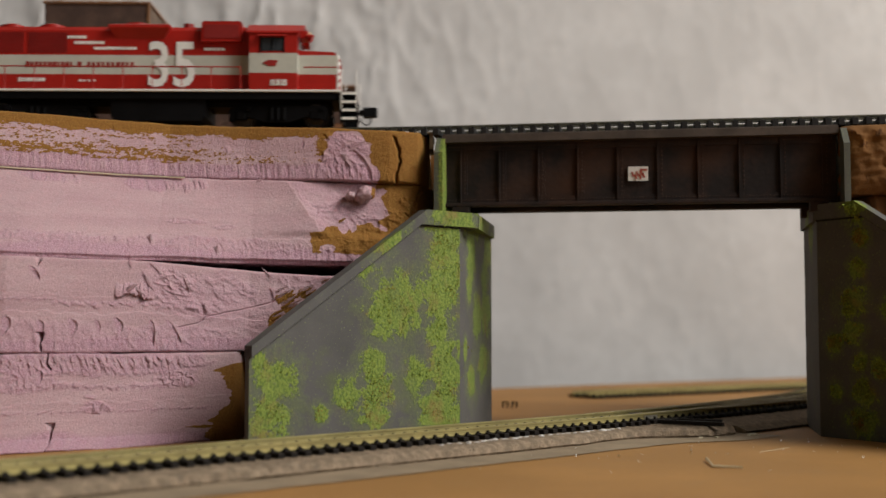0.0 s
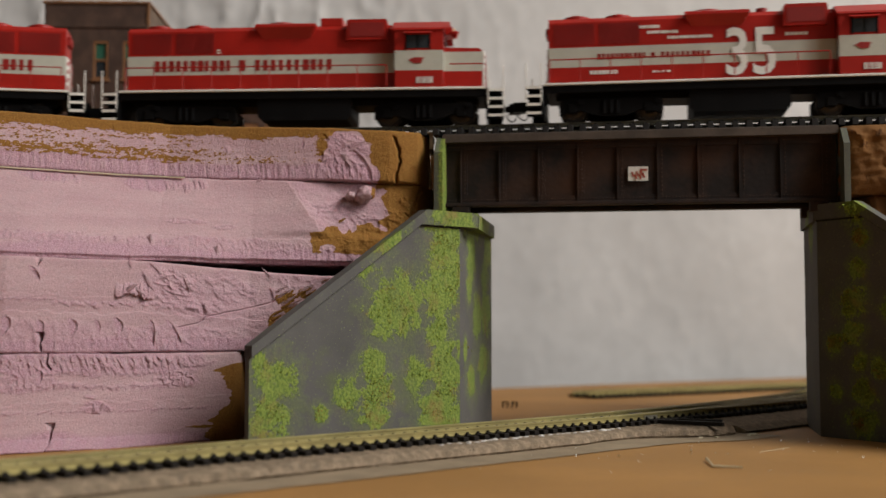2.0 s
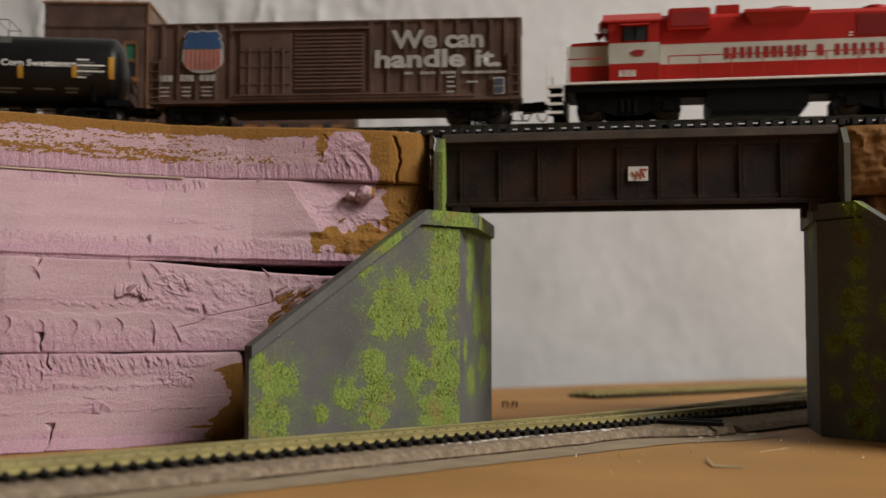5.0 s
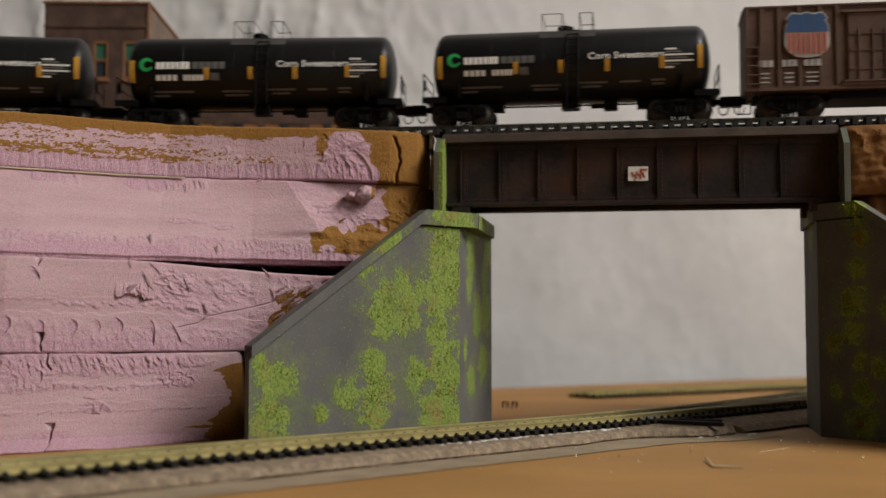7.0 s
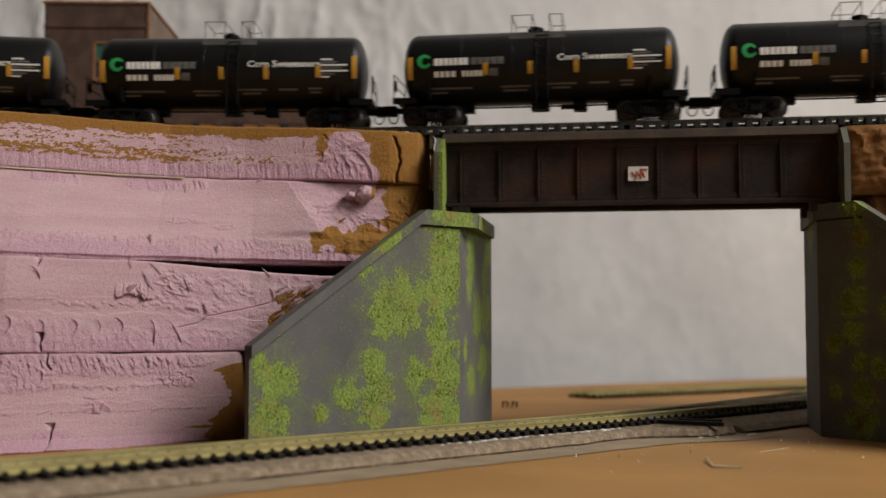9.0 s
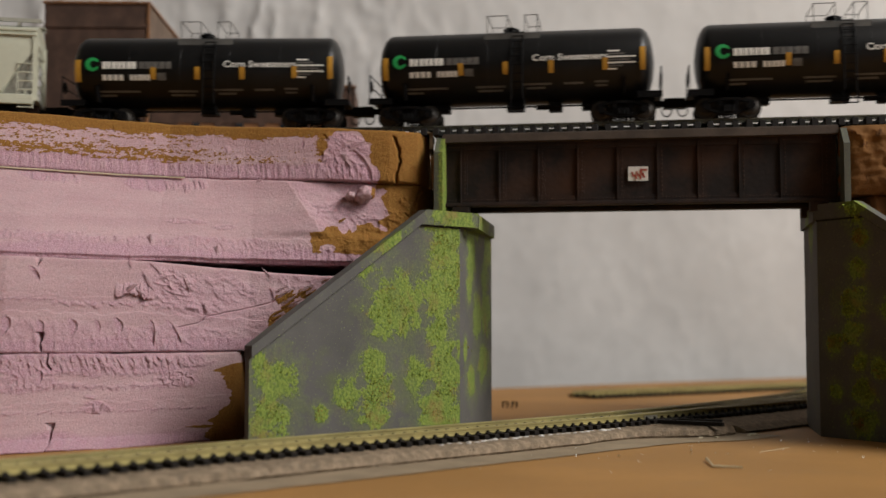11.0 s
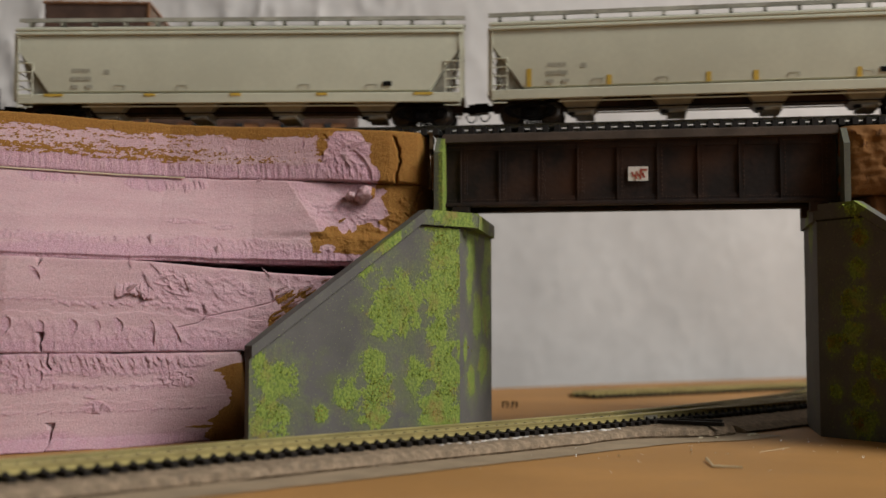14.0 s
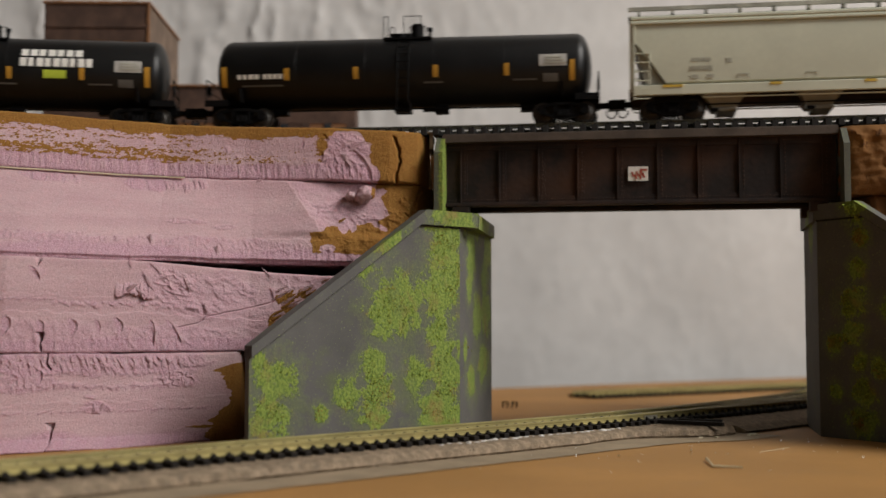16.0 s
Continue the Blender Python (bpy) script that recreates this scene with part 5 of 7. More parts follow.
def add_trucks(root, xs, loco=False):
    kit = TRUCK_LOCO if loco else TRUCK_FREIGHT
    b = 0.01775 if loco else 0.00975
    for x in xs:
        t = part("truck", kit["bolster"], None, root, "black truck with metal wheels")
        t.matrix_local = pose(x, 0, 0)
        for w in (-b, b):
            o = part("wheelset", LOCO_WHEEL if loco else FREIGHT_WHEEL, None, t)
            o.matrix_local = pose(w, 0, 0.0058 if loco else 0.0048)
        for y in (-1, 1):
            part("side_frame", kit[y], None, t)
            for w in (-b, b):
                part("journal_box", kit["box"], None, t).matrix_local = pose(w, y * (0.0122 if loco else 0.0135), 0)
                if loco:
                    part("brake_cylinder", kit["brake"], None, t).matrix_local = pose(w + 0.004, y * 0.0140, 0)
            gap = 0.003 if loco else 0.0018
            for w in (-gap, 0.0, gap):
                part("spring", kit["spring"], None, t).matrix_local = pose(w, y * 0.0134, 0)


def add_couplers(root, half, inner):
    for e in (-1, 1):
        sh = S().box(min(e * inner, e * (half - 0.0045)), max(e * inner, e * (half - 0.0045)), -0.0013, 0.0013, 0.0078, 0.0104, 0.0002)
        sh.prism([(e * (half - 0.005), -0.0026), (e * (half + 0.001), -0.0026), (e * (half + 0.002), 0.0), (e * half, 0.0012), (e * (half - 0.001), 0.003), (e * (half - 0.005), 0.003)],
                 0.0068, 0.0114, "z")
        part("coupler", sh, BLACK, root)
        pts = [(e * (half - 0.0075), -0.002 + 0.0, 0.0075)]
        for i in range(7):
            a = math.pi * i / 6
            pts.append((e * (half - 0.0035 - 0.0025 * math.cos(a)), -0.0022, 0.0062 - 0.0036 * math.sin(a)))
        hose = S()
        for p, q in zip(pts[1:], pts[2:]):
            hose.tube(p, q, 0.00032, 6)
        part("air_hose", hose, BLACK, root)


def side_put(y, d=0.00025):
    def put(sh, x0, x1, z0, z1):
        sh.box(x0, x1, y - d, y, z0, z1)
    return put


def locomotive(anniversary, extra_box, label):
    """Four-axle road switcher with short nose; x forward is the cab end."""
    root = tagged(new("diesel_locomotive"), label, "locomotive", "train")
    half = 0.1030
    HW, CW, WW = 0.0103, 0.0172, 0.0176
    add_trucks(root, (-0.0580, 0.0585), True)
    add_couplers(root, half, 0.096)
    part("frame", S().box(-0.0886, 0.0870, -WW + 0.001, WW - 0.001, 0.0126, 0.0162, 0.0003).box(-0.0835, 0.083, -0.0100, 0.0100, 0.0100, 0.0127), BLACK, root)
    part("walkway_edge", S().box(-0.0889, 0.0873, -WW, WW, 0.0162, 0.0173, 0.0002), WHITE, root, "white sill stripe")
    part("fuel_tank", S().prism([(-0.022, 0.0150), (-0.022, 0.0045), (-0.020, 0.0025), (0.021, 0.0025), (0.023, 0.0045), (0.023, 0.0150)], -0.015, 0.015), BLACK, root)
    for y in (-0.0145, 0.0145):
        part("air_tank", S().tube((-0.019, y, 0.0140), (0.019, y, 0.0140), 0.0022, 10), BLACK, root)
    part("hood_lower", S().box(-0.0870, 0.0437, -HW, HW, 0.0173, 0.0258), RED, root)
    part("hood_stripe", S().box(-0.0870, 0.0437, -HW, HW, 0.0258, 0.0352), GREY, root, "pale grey side band")
    hood = S().prism([(-HW, 0.0352), (HW, 0.0352), (HW, 0.0472), (HW - 0.0022, 0.0494), (-HW + 0.0022, 0.0494), (-HW, 0.0472)], -0.0870, 0.0437, "x")
    part("hood_upper", hood, RED, root)
    gr = S()
    for a, b in ((-0.0845, -0.0655), (-0.0632, -0.0446)):
        for i in range(16):
            z = 0.0365 + i * 0.00062
            gr.box(a, b, -HW - 0.0003, HW + 0.0003, z, z + 0.00035)
    part("radiator_grille", gr, RED_DK, root, "dark red louvred grille")
    for x in (-0.0740, -0.0545):
        f = S().tube((x, 0, 0.0490), (x, 0, 0.0512), 0.0064, 24).tube((x, 0, 0.0512), (x, 0, 0.0522), 0.0060, 24, 0.0035)
        part("roof_fan", f, RED, root)
    # brake housing: wide above, drawn in towards the hood below, with raked ends
    br, ends = S(), ((0.0432, HW, 0.0035), (0.0480, HW + 0.0036, 0.0), (0.0494, HW + 0.0034, 0.0), (0.0508, HW - 0.001, 0.0012))
    ring = [(x, y, z) for z, w, k in ends for x, y in ((-0.0240 + k, -w), (0.0055 - k, -w), (0.0055 - k, w), (-0.0240 + k, w))]
    br.add(ring, [(0, 3, 2, 1), (12, 13, 14, 15)] + [(4 * k + i, 4 * k + (i + 1) % 4, 4 * k + 4 + (i + 1) % 4, 4 * k + 4 + i) for k in range(3) for i in range(4)])
    part("brake_housing", br, RED, root, "flared red dynamic brake housing")
    part("roof_fan", S().tube((-0.0130, 0, 0.0504), (-0.0130, 0, 0.0522), 0.0068, 24).tube((-0.0130, 0, 0.0522), (-0.0130, 0, 0.0530), 0.0055, 24, 0.003), RED, root)
    part("filter_box", S().prism([(0.0205, 0.0415), (0.0400, 0.0415), (0.0400, 0.0505), (0.0390, 0.0514), (0.0215, 0.0514), (0.0205, 0.0505)], -HW - 0.0028, HW + 0.0028), RED, root)
    part("filter_screen", S().box(0.022, 0.0385, -HW - 0.0031, HW + 0.0031, 0.0430, 0.0496), RED_DK, root)
    if extra_box:
        part("exhaust_box", S().box(0.0070, 0.0178, -0.008, 0.008, 0.0494, 0.0535, 0.0004), RED, root)
    part("exhaust_stack", S().tube((0.012, 0, 0.0494), (0.012, 0, 0.0528), 0.0026, 12), RED_DK, root)
    # cab
    part("cab_lower", S().box(0.0440, 0.0672, -CW, CW, 0.0173, 0.0254, 0.0002), RED, root)
    part("cab_band", S().box(0.0440, 0.0672, -CW, CW, 0.0254, 0.0350), GREY, root, "pale grey cab band")
    part("cab_upper", S().prism([(-CW, 0.0350), (CW, 0.0350), (CW, 0.0452), (CW - 0.006, 0.0492), (-CW + 0.006, 0.0492), (-CW, 0.0452)], 0.0440, 0.0672, "x"), RED, root)
    part("cab_roof", S().prism([(-CW - 0.0008, 0.0447), (-CW - 0.0004, 0.0457), (-CW + 0.006, 0.0500), (CW - 0.006, 0.0500), (CW + 0.0004, 0.0457), (CW + 0.0008, 0.0447), (CW - 0.006, 0.0492), (-CW + 0.006, 0.0492)], 0.0430, 0.0700, "x"),
         RED, root)
    for y in (-1, 1):
        a, b = sorted((y * CW, y * (CW + 0.0003)))
        part("side_window", S().box(0.0500, 0.0602, a, b, 0.0360, 0.0424), GLASS, root, "dark cab side window")
        c = y * (CW + 0.0005)
        part("window_frame", S().box(0.0492, 0.0500, min(a, c), max(b, c), 0.0354, 0.0430).box(0.0602, 0.0610, min(a, c), max(b, c), 0.0354, 0.0430).box(0.0547, 0.0553, min(a, c), max(b, c), 0.0360, 0.0424), BLACK, root)
        part("sun_shade", S().prism([(y * CW, 0.0434), (y * CW, 0.0442), (y * (CW + 0.003), 0.0427)], 0.0485, 0.0617, "x"), RED, root)
    part("windscreen", S().box(0.0672, 0.0676, -0.0135, -0.0020, 0.0380, 0.0446).box(0.0672, 0.0676, 0.0020, 0.0135, 0.0380, 0.0446), GLASS, root)
    # nose
    NW = 0.0118
    part("nose_lower", S().box(0.0672, 0.0855, -NW, NW, 0.0173, 0.0258), RED, root)
    part("nose_band", S().box(0.0672, 0.0855, -NW, NW, 0.0258, 0.0352), GREY, root)
    part("nose_top", S().prism([(0.0672, 0.0352), (0.0855, 0.0352), (0.0850, 0.0362), (0.0836, 0.0368), (0.0672, 0.0374)], -NW, NW), RED, root)
    part("nose_front", S().box(0.0855, 0.0866, -NW, NW, 0.0173, 0.0354, 0.0003), WHITE, root, "white nose with red slanted stripes")
    st = S()
    for i in range(5):
        z = 0.0182 + i * 0.0034
        st.prism([(-NW, z), (0, z + 0.003), (NW, z), (NW, z + 0.0016), (0, z + 0.0046 if z < 0.029 else z + 0.0035), (-NW, z + 0.0016)], 0.0866, 0.0868, "x")
    part("nose_stripes", st, RED, root)
    rear = part("rear_panel", S().box(-0.0877, -0.0871, -HW + 0.001, HW - 0.001, 0.0180, 0.0352, 0.0002), WHITE, root, "white rear panel with red stripes")
    for i in range(4):
        z = 0.0186 + i * 0.0040
        part("rear_stripe", S().prism([(-HW + 0.001, z), (0, z + 0.0028), (HW - 0.001, z), (HW - 0.001, z + 0.0018), (0, z + 0.0046), (-HW + 0.001, z + 0.0018)], -0.0879, -0.0877, "x"), RED, rear)
    part("rear_headlight", S().tube((-0.0870, -0.0022, 0.0440), (-0.0888, -0.0022, 0.0440), 0.0016, 12).tube((-0.0870, 0.0022, 0.0440), (-0.0888, 0.0022, 0.0440), 0.0016, 12).box(-0.0886, -0.0870, -0.0045, 0.0045, 0.0418, 0.0462, 0.0003), RED_DK, root)
    part("headlight", S().tube((0.0672, -0.0022, 0.0470), (0.0722, -0.0022, 0.0470), 0.0017, 12).tube((0.0672, 0.0022, 0.0470), (0.0722, 0.0022, 0.0470), 0.0017, 12), LENS, root, "pale headlight lenses")
    part("headlight_hood", S().box(0.0672, 0.0712, -0.0052, 0.0052, 0.0450, 0.0490, 0.0005), RED, root)
    part("bell", S().tube((0.0700, -0.008, 0.0455), (0.0735, -0.008, 0.0440), 0.0010, 10, 0.0022), RED, root)
    horn = S()
    for y in (-0.0016, 0.0, 0.0016):
        horn.tube((0.046, y, 0.0508), (0.0525, y, 0.0510), 0.0004, 6, 0.0010)
    part("horn", horn, BLACK, root)
    # pilots, steps and rails
    for e, x0 in ((1, 0.0873), (-1, -0.0889)):
        part("pilot", S().box(min(x0, x0 + e * 0.0012), max(x0, x0 + e * 0.0012), -WW + 0.002, WW - 0.002, 0.0035, 0.0165), BLACK, root)
        for y in (-1, 1):
            a, b = sorted((y * (WW - 0.0065), y * WW))
            body = S().box(min(x0, x0 + e * 0.0075), max(x0, x0 + e * 0.0075), min(y * (WW - 0.0072), y * (WW - 0.0062)), max(y * (WW - 0.0072), y * (WW - 0.0062)), 0.0028, 0.0165)
            body.box(min(x0 + e * 0.0002, x0 + e * 0.0012), max(x0 + e * 0.0002, x0 + e * 0.0012), a, b, 0.0028, 0.0165)
            part("step_well", body, BLACK, root)
            for i in range(4):
                z = 0.0030 + i * 0.0040
                p, q = sorted((x0 + e * 0.0012, x0 + e * 0.0080))
                part("step_tread", S().box(p, q, a, b, z, z + 0.0006), BLACK, root)
                c, d = sorted((y * WW, y * (WW + 0.0004)))
                part("step_edge", S().box(p, q, c, d, z - 0.0002, z + 0.0011), WHITE, root, "white step edge")
            gr = S()
            for xx in (x0 + e * 0.0010, x0 + e * 0.0082):
                gr.tube((xx, y * WW, 0.0085), (xx, y * WW, 0.0270), 0.00033, 6)
            part("grab_rail", gr, WHITE, root, "thin white grab rail")
    for y in (-1, 1):
        hr = S()
        yy = y * (WW - 0.0006)
        hr.tube((-0.0860, yy, 0.0282), (0.0400, yy, 0.0282), 0.00033, 6)
        for i in range(10):
            x = -0.0860 + i * 0.0140
            hr.tube((x, yy, 0.0170), (x, yy, 0.0282), 0.00030, 6)
        hr.tube((0.0700, yy, 0.0282), (0.0860, yy, 0.0282), 0.00033, 6)
        part("handrail", hr, RED, root, "thin red handrail")
        # lettering on both sides, read from outside
        put = side_put(-HW)

        def on_side(name, sh, mat, label=""):
            o = part(name, sh, mat, root, label)
            if y > 0:
                o.rotation_euler = (0, 0, math.pi)
            return o
        fx = 1 if y < 0 else -1

        def field(a, b):
            return (a, b) if fx > 0 else (-b, -a)
        word = S()
        if anniversary:
            a, b = field(-0.0640, -0.0115)
            z0, z1 = 0.0292, 0.0318
        else:
            a, b = field(-0.0735, 0.0145)
            z0, z1 = 0.0276, 0.0328
        wl = b - a
        bars(word, a, a + wl * 0.44, z0, z1, 11, put, 3, 0.42)
        bars(word, a + wl * 0.47, a + wl * 0.52, z0, z1, 1, put, 4, 0.42)
        bars(word, a + wl * 0.56, b, z0, z1, 10, put, 5, 0.42)
        tagged(on_side("name_print", word, RED_DK, "row of red lettering bars"), kind="stuff")
        num = S()
        a, b = field(0.0545, 0.0625)
        bars(num, a, b, 0.0192, 0.0222, 6, side_put(-CW - 0.0001), 8, 0.45)
        tagged(on_side("number_print", num, WHITE, "white number bars"), kind="stuff")
        mk = S()
        a, b = field(0.0505, 0.0580)
        mk.prism([(a, 0.0303), (a + 0.0028, 0.0316), (b, 0.0314), (b - 0.0008, 0.0300), (b - 0.001, 0.0288), (a + 0.003, 0.0286)], -CW - 0.0003, -CW)
        on_side("cab_mark", mk, RED_DK)
        sm = S()
        if anniversary:
            for p, q, z, c in ((-0.0445, -0.0350, 0.0432, 6), (-0.0410, -0.0265, 0.0405, 9), (-0.0315, -0.0110, 0.0378, 12), (0.0215, 0.0318, 0.0375, 5)):
                a, b = field(p, q)
                bars(sm, a, b, z, z + 0.0014, c, put, c, 0.2)
            a, b = field(-0.0675, -0.0545)
            bars(sm, a, b, 0.0222, 0.0240, 7, put, 2)
            a, b = field(-0.0385, -0.0300)
            bars(sm, a, b, 0.0222, 0.0232, 4, put, 1, 0.5)
            tagged(on_side("slogan_print", sm, WHITE), kind="stuff")
            a, b = field(-0.0052, 0.0172)
            o = lettering("35", a, b, 0.0195, 0.0420, -HW - 0.0006, WHITE, root, "large_number", bold=0.014)
            o["label"] = "tall white 35"
            if y > 0:
                o.rotation_euler = (0, 0, math.pi)
        else:
            a, b = field(-0.043, -0.041)
            bars(sm, a, b, 0.0362, 0.0368, 1, put, 1)
            bars(sm, a, b, 0.0375, 0.0381, 1, put, 1)
            tagged(on_side("slogan_print", sm, WHITE), kind="stuff")
    return root


DROP = 0.0040


def tank_car(half, length, r, zc, trucks, label, style):
    """Tank on stub sills with domed ends, platform and hoops."""
    root = tagged(new("tank_car"), label, "tank car", "train")
    add_trucks(root, (-trucks, trucks))
    add_couplers(root, half, length / 2 - 0.002)
    L = length / 2
    prof = [(-L, r * 0.12), (-L + 0.0006, r * 0.42), (-L + 0.0018, r * 0.70), (-L + 0.0034, r * 0.88), (-L + 0.0052, r * 0.97), (-L + 0.0070, r), (L - 0.0070, r), (L - 0.0052, r * 0.97), (L - 0.0034, r * 0.88), (L - 0.0018, r * 0.70), (L - 0.0006, r * 0.42), (L, r * 0.12)]
    part("tank", S().lathe(prof, (0, zc), 56), TANKBLACK, root, "glossy black tank shell", smooth=True)

    def bend(off=0.00025):
        return lambda z: -math.sqrt(max(1e-9, r * r - (z - zc) ** 2)) - off

    def put(sh, x0, x1, z0, z1, off=0.0003):
        low = DROP + (0.0 if style == "syrup" else 0.0007)
        z0, z1 = z0 - low, z1 - low
        n = max(1, int((z1 - z0) / 0.0012))
        v, f = [], []
        for i in range(n + 1):
            z = z0 + (z1 - z0) * i / n
            for o in (off, -0.0004):
                y = bend(o)(z)
                v += [(x0, y, z), (x1, y, z)]
        for i in range(n):
            k = 4 * i
            f += [(k, k + 1, k + 5, k + 4), (k + 2, k + 6, k + 7, k + 3), (k, k + 4, k + 6, k + 2), (k + 1, k + 3, k + 7, k + 5)]
        f += [(0, 2, 3, 1), (4 * n, 4 * n + 1, 4 * n + 3, 4 * n + 2)]
        sh.add(v, f)
    for x in (-L * 0.55, -L * 0.18, L * 0.18, L * 0.55):
        weld = S()
        weld.lathe([(x - 0.0002, r), (x - 0.0001, r + 0.0001), (x + 0.0001, r + 0.0001), (x + 0.0002, r)], (0, zc), 40)
        part("weld_seam", weld, TANKBLACK, root)
    for e in (-1, 1):
        a, b = sorted((e * (L - 0.034), e * (half - 0.009)))
        part("stub_sill", S().box(a, b, -0.0028, 0.0028, 0.0072, 0.0118, 0.0003), BLACK, root)
        a, b = sorted((e * (L - 0.008), e * (L + 0.0035)))
        part("end_platform", S().box(a, b, -0.0155, 0.0155, 0.0118, 0.0128).box(a, b, -0.0158, -0.0148, 0.0098, 0.0128).box(a, b, 0.0148, 0.0158, 0.0098, 0.0128), BLACK, root)
        sh = S()
        for xx in (-0.013, 0.013):
            sh.prism([(xx - 0.003, 0.0118), (xx - 0.006 if xx < 0 else xx + 0.001, zc - 0.009), (xx + 0.001 if xx < 0 else xx + 0.004, zc - 0.009), (xx + 0.003, 0.0118)], e * (L - 0.014) - 0.0006, e * (L - 0.014) + 0.0006, "x")
        part("saddle", sh, BLACK, root)
        hr = S()
        x = e * (L + 0.0030)
        for y in (-0.0150, 0.0150):
            hr.tube((x, y, 0.0125), (x, y, zc - 0.004), 0.00030, 6)
        hr.tube((x, -0.0150, zc - 0.004), (x, 0.0150, zc - 0.004), 0.00030, 6)
        hr.tube((x, -0.0150, zc - 0.009), (x, 0.0150, zc - 0.009), 0.00030, 6)
        part("end_rail", hr, BLACK, root)
        wheel = S().tube((x, -0.0095, zc - 0.0085), (x + e * 0.0006, -0.0095, zc - 0.0085), 0.0028, 14)
        part("brake_wheel", wheel, BLACK, root)
    pipe = S()
    pipe.tube((-L + 0.03, -0.0075, 0.0082), (L - 0.03, -0.0075, 0.0082), 0.0004, 6)
    part("brake_pipe", pipe, BLACK, root)
    out = S().box(-0.004, 0.004, -0.004, 0.004, 0.0075, zc - r + 0.001).box(0.016, 0.0225, -0.006, 0.000, 0.0062, 0.0105, 0.0006).tube((0.010, -0.003, 0.0085), (0.016, -0.003, 0.0085), 0.0012, 8)
    part("bottom_outlet", out, BLACK, root)
    st = S()
    for a, b in (((-0.001, -0.0165, 0.0045), (0.0055, -0.0165, 0.0045)), ((-0.001, -0.0165, 0.0045), (-0.001, -0.0165, 0.0100)), ((0.0055, -0.0165, 0.0045), (0.0055, -0.0165, 0.0100))):
        st.tube(a, b, 0.00032, 6)
    part("step_stirrup", st, BLACK, root)
    # ladder from the stirrup to the platform
    lad = S()
    for x in (-0.0005, 0.0048):
        pts = [(x, -r - 0.0008, 0.0100), (x, -r - 0.0009, zc)] + [(x, -(r + 0.0009) * math.cos(a), zc + (r + 0.0009) * math.sin(a)) for a in (0.35, 0.7, 1.0, 1.2)]
        for p, q in zip(pts, pts[1:]):
            lad.tube(p, q, 0.00028, 5)
    for i in range(9):
        a = -0.75 + i * 0.22
        lad.tube((-0.0005, -(r + 0.0009) * math.cos(a), zc + (r + 0.0009) * math.sin(a)), (0.0048, -(r + 0.0009) * math.cos(a), zc + (r + 0.0009) * math.sin(a)), 0.00025, 5)
    part("ladder", lad, BLACK, root)
    top = zc + r
    white, dim = S(), S()
    if style == "syrup":
        for a, b in ((-0.0130, 0.0122),):
            for y in (-1, 1):
                p, q = sorted((y * 0.0045, y * 0.0120))
                part("roof_walk", S().box(a, b, p, q, top - 0.0036, top - 0.0028), WALKGREY, root, "grey roof walkway")
        for y in (-1, 1):
            p, q = sorted((y * 0.0122, y * 0.0130))
            part("walk_skirt", S().box(-0.0138, 0.0126, p, q, top - 0.0068, top - 0.0030), WALKGREY, root, "grey walkway skirt")
        part("manway", S().tube((-0.002, 0, top - 0.001), (-0.002, 0, top + 0.0016), 0.0038, 18).tube((-0.002, 0, top + 0.0016), (-0.002, 0, top + 0.0024), 0.0040, 18, 0.0022), BLACK, root)
        for x0, x1 in ((-0.0125, -0.0030), (0.0052, 0.0112)):
            hp = S()
            for y in (-0.0115, 0.0115):
                hp.tube((x0, y, top - 0.003), (x0, y, top + 0.0058), 0.00022, 5)
                hp.tube((x1, y, top - 0.003), (x1, y, top + 0.0058), 0.00022, 5)
                hp.tube((x0 - 0.0003, y, top + 0.0058), (x1 + 0.0003, y, top + 0.0058), 0.00022, 5)
            for x in (x0, x1):
                hp.tube((x, -0.0115, top + 0.0058), (x, 0.0115, top + 0.0058), 0.00022, 5)
            part("safety_rail", hp, WALKGREY, root, "thin wire safety rail")
        for x, z0, z1 in ((-0.0605, 0.0250, 0.0355), (-0.0245, 0.0262, 0.0318), (-0.0034, 0.0262, 0.0320), (0.0180, 0.0262, 0.0320), (0.0430, 0.0268, 0.0324), (0.0602, 0.0264, 0.0371)):
            mark = S()
            put(mark, x - 0.0012, x + 0.0012, z0, z1, 0.0005)
            part("reflector_mark", mark, YELLOW, root, "upright yellow reflective mark")
        for k, (x0, x1) in enumerate(((-0.0488, -0.0324), (-0.0312, -0.0154))):
            bars(white if k == 0 else dim, x0, x1, 0.0312, 0.0346, 7 if k == 0 else 5, put, 3 + k, 0.22)
        bars(white, -0.0488, -0.0380, 0.0258, 0.0284, 4, put, 5, 0.24)
        bars(white, -0.0356, -0.0258, 0.0258, 0.0284, 5, put, 6, 0.24)
        put(dim, -0.0226, -0.0186, 0.0258, 0.0292)
        for a, b, z in ((-0.0505, -0.0312, 0.0205), (-0.0505, -0.0430, 0.0188), (-0.0176, -0.0036, 0.0206), (-0.0165, -0.0050, 0.0190), (0.0045, 0.0180, 0.0212), (0.0062, 0.0150, 0.0196), (0.0238, 0.0330, 0.0212), (0.0380, 0.0445, 0.0216), (0.0385, 0.0440, 0.0200)):
            put(dim, a, b, z, z + 0.0008)
        for i, (a, b) in enumerate(((0.0442, 0.0496), (0.0442, 0.0520), (0.0442, 0.0570), (0.0442, 0.0545), (0.0442, 0.0570), (0.0442, 0.0510), (0.0442, 0.0484))):
            z = 0.0352 - i * 0.0014
            put(dim if i % 2 else white, a, b, z, z + 0.0007)
        ring = S()
        n = 28
        v, f = [], []
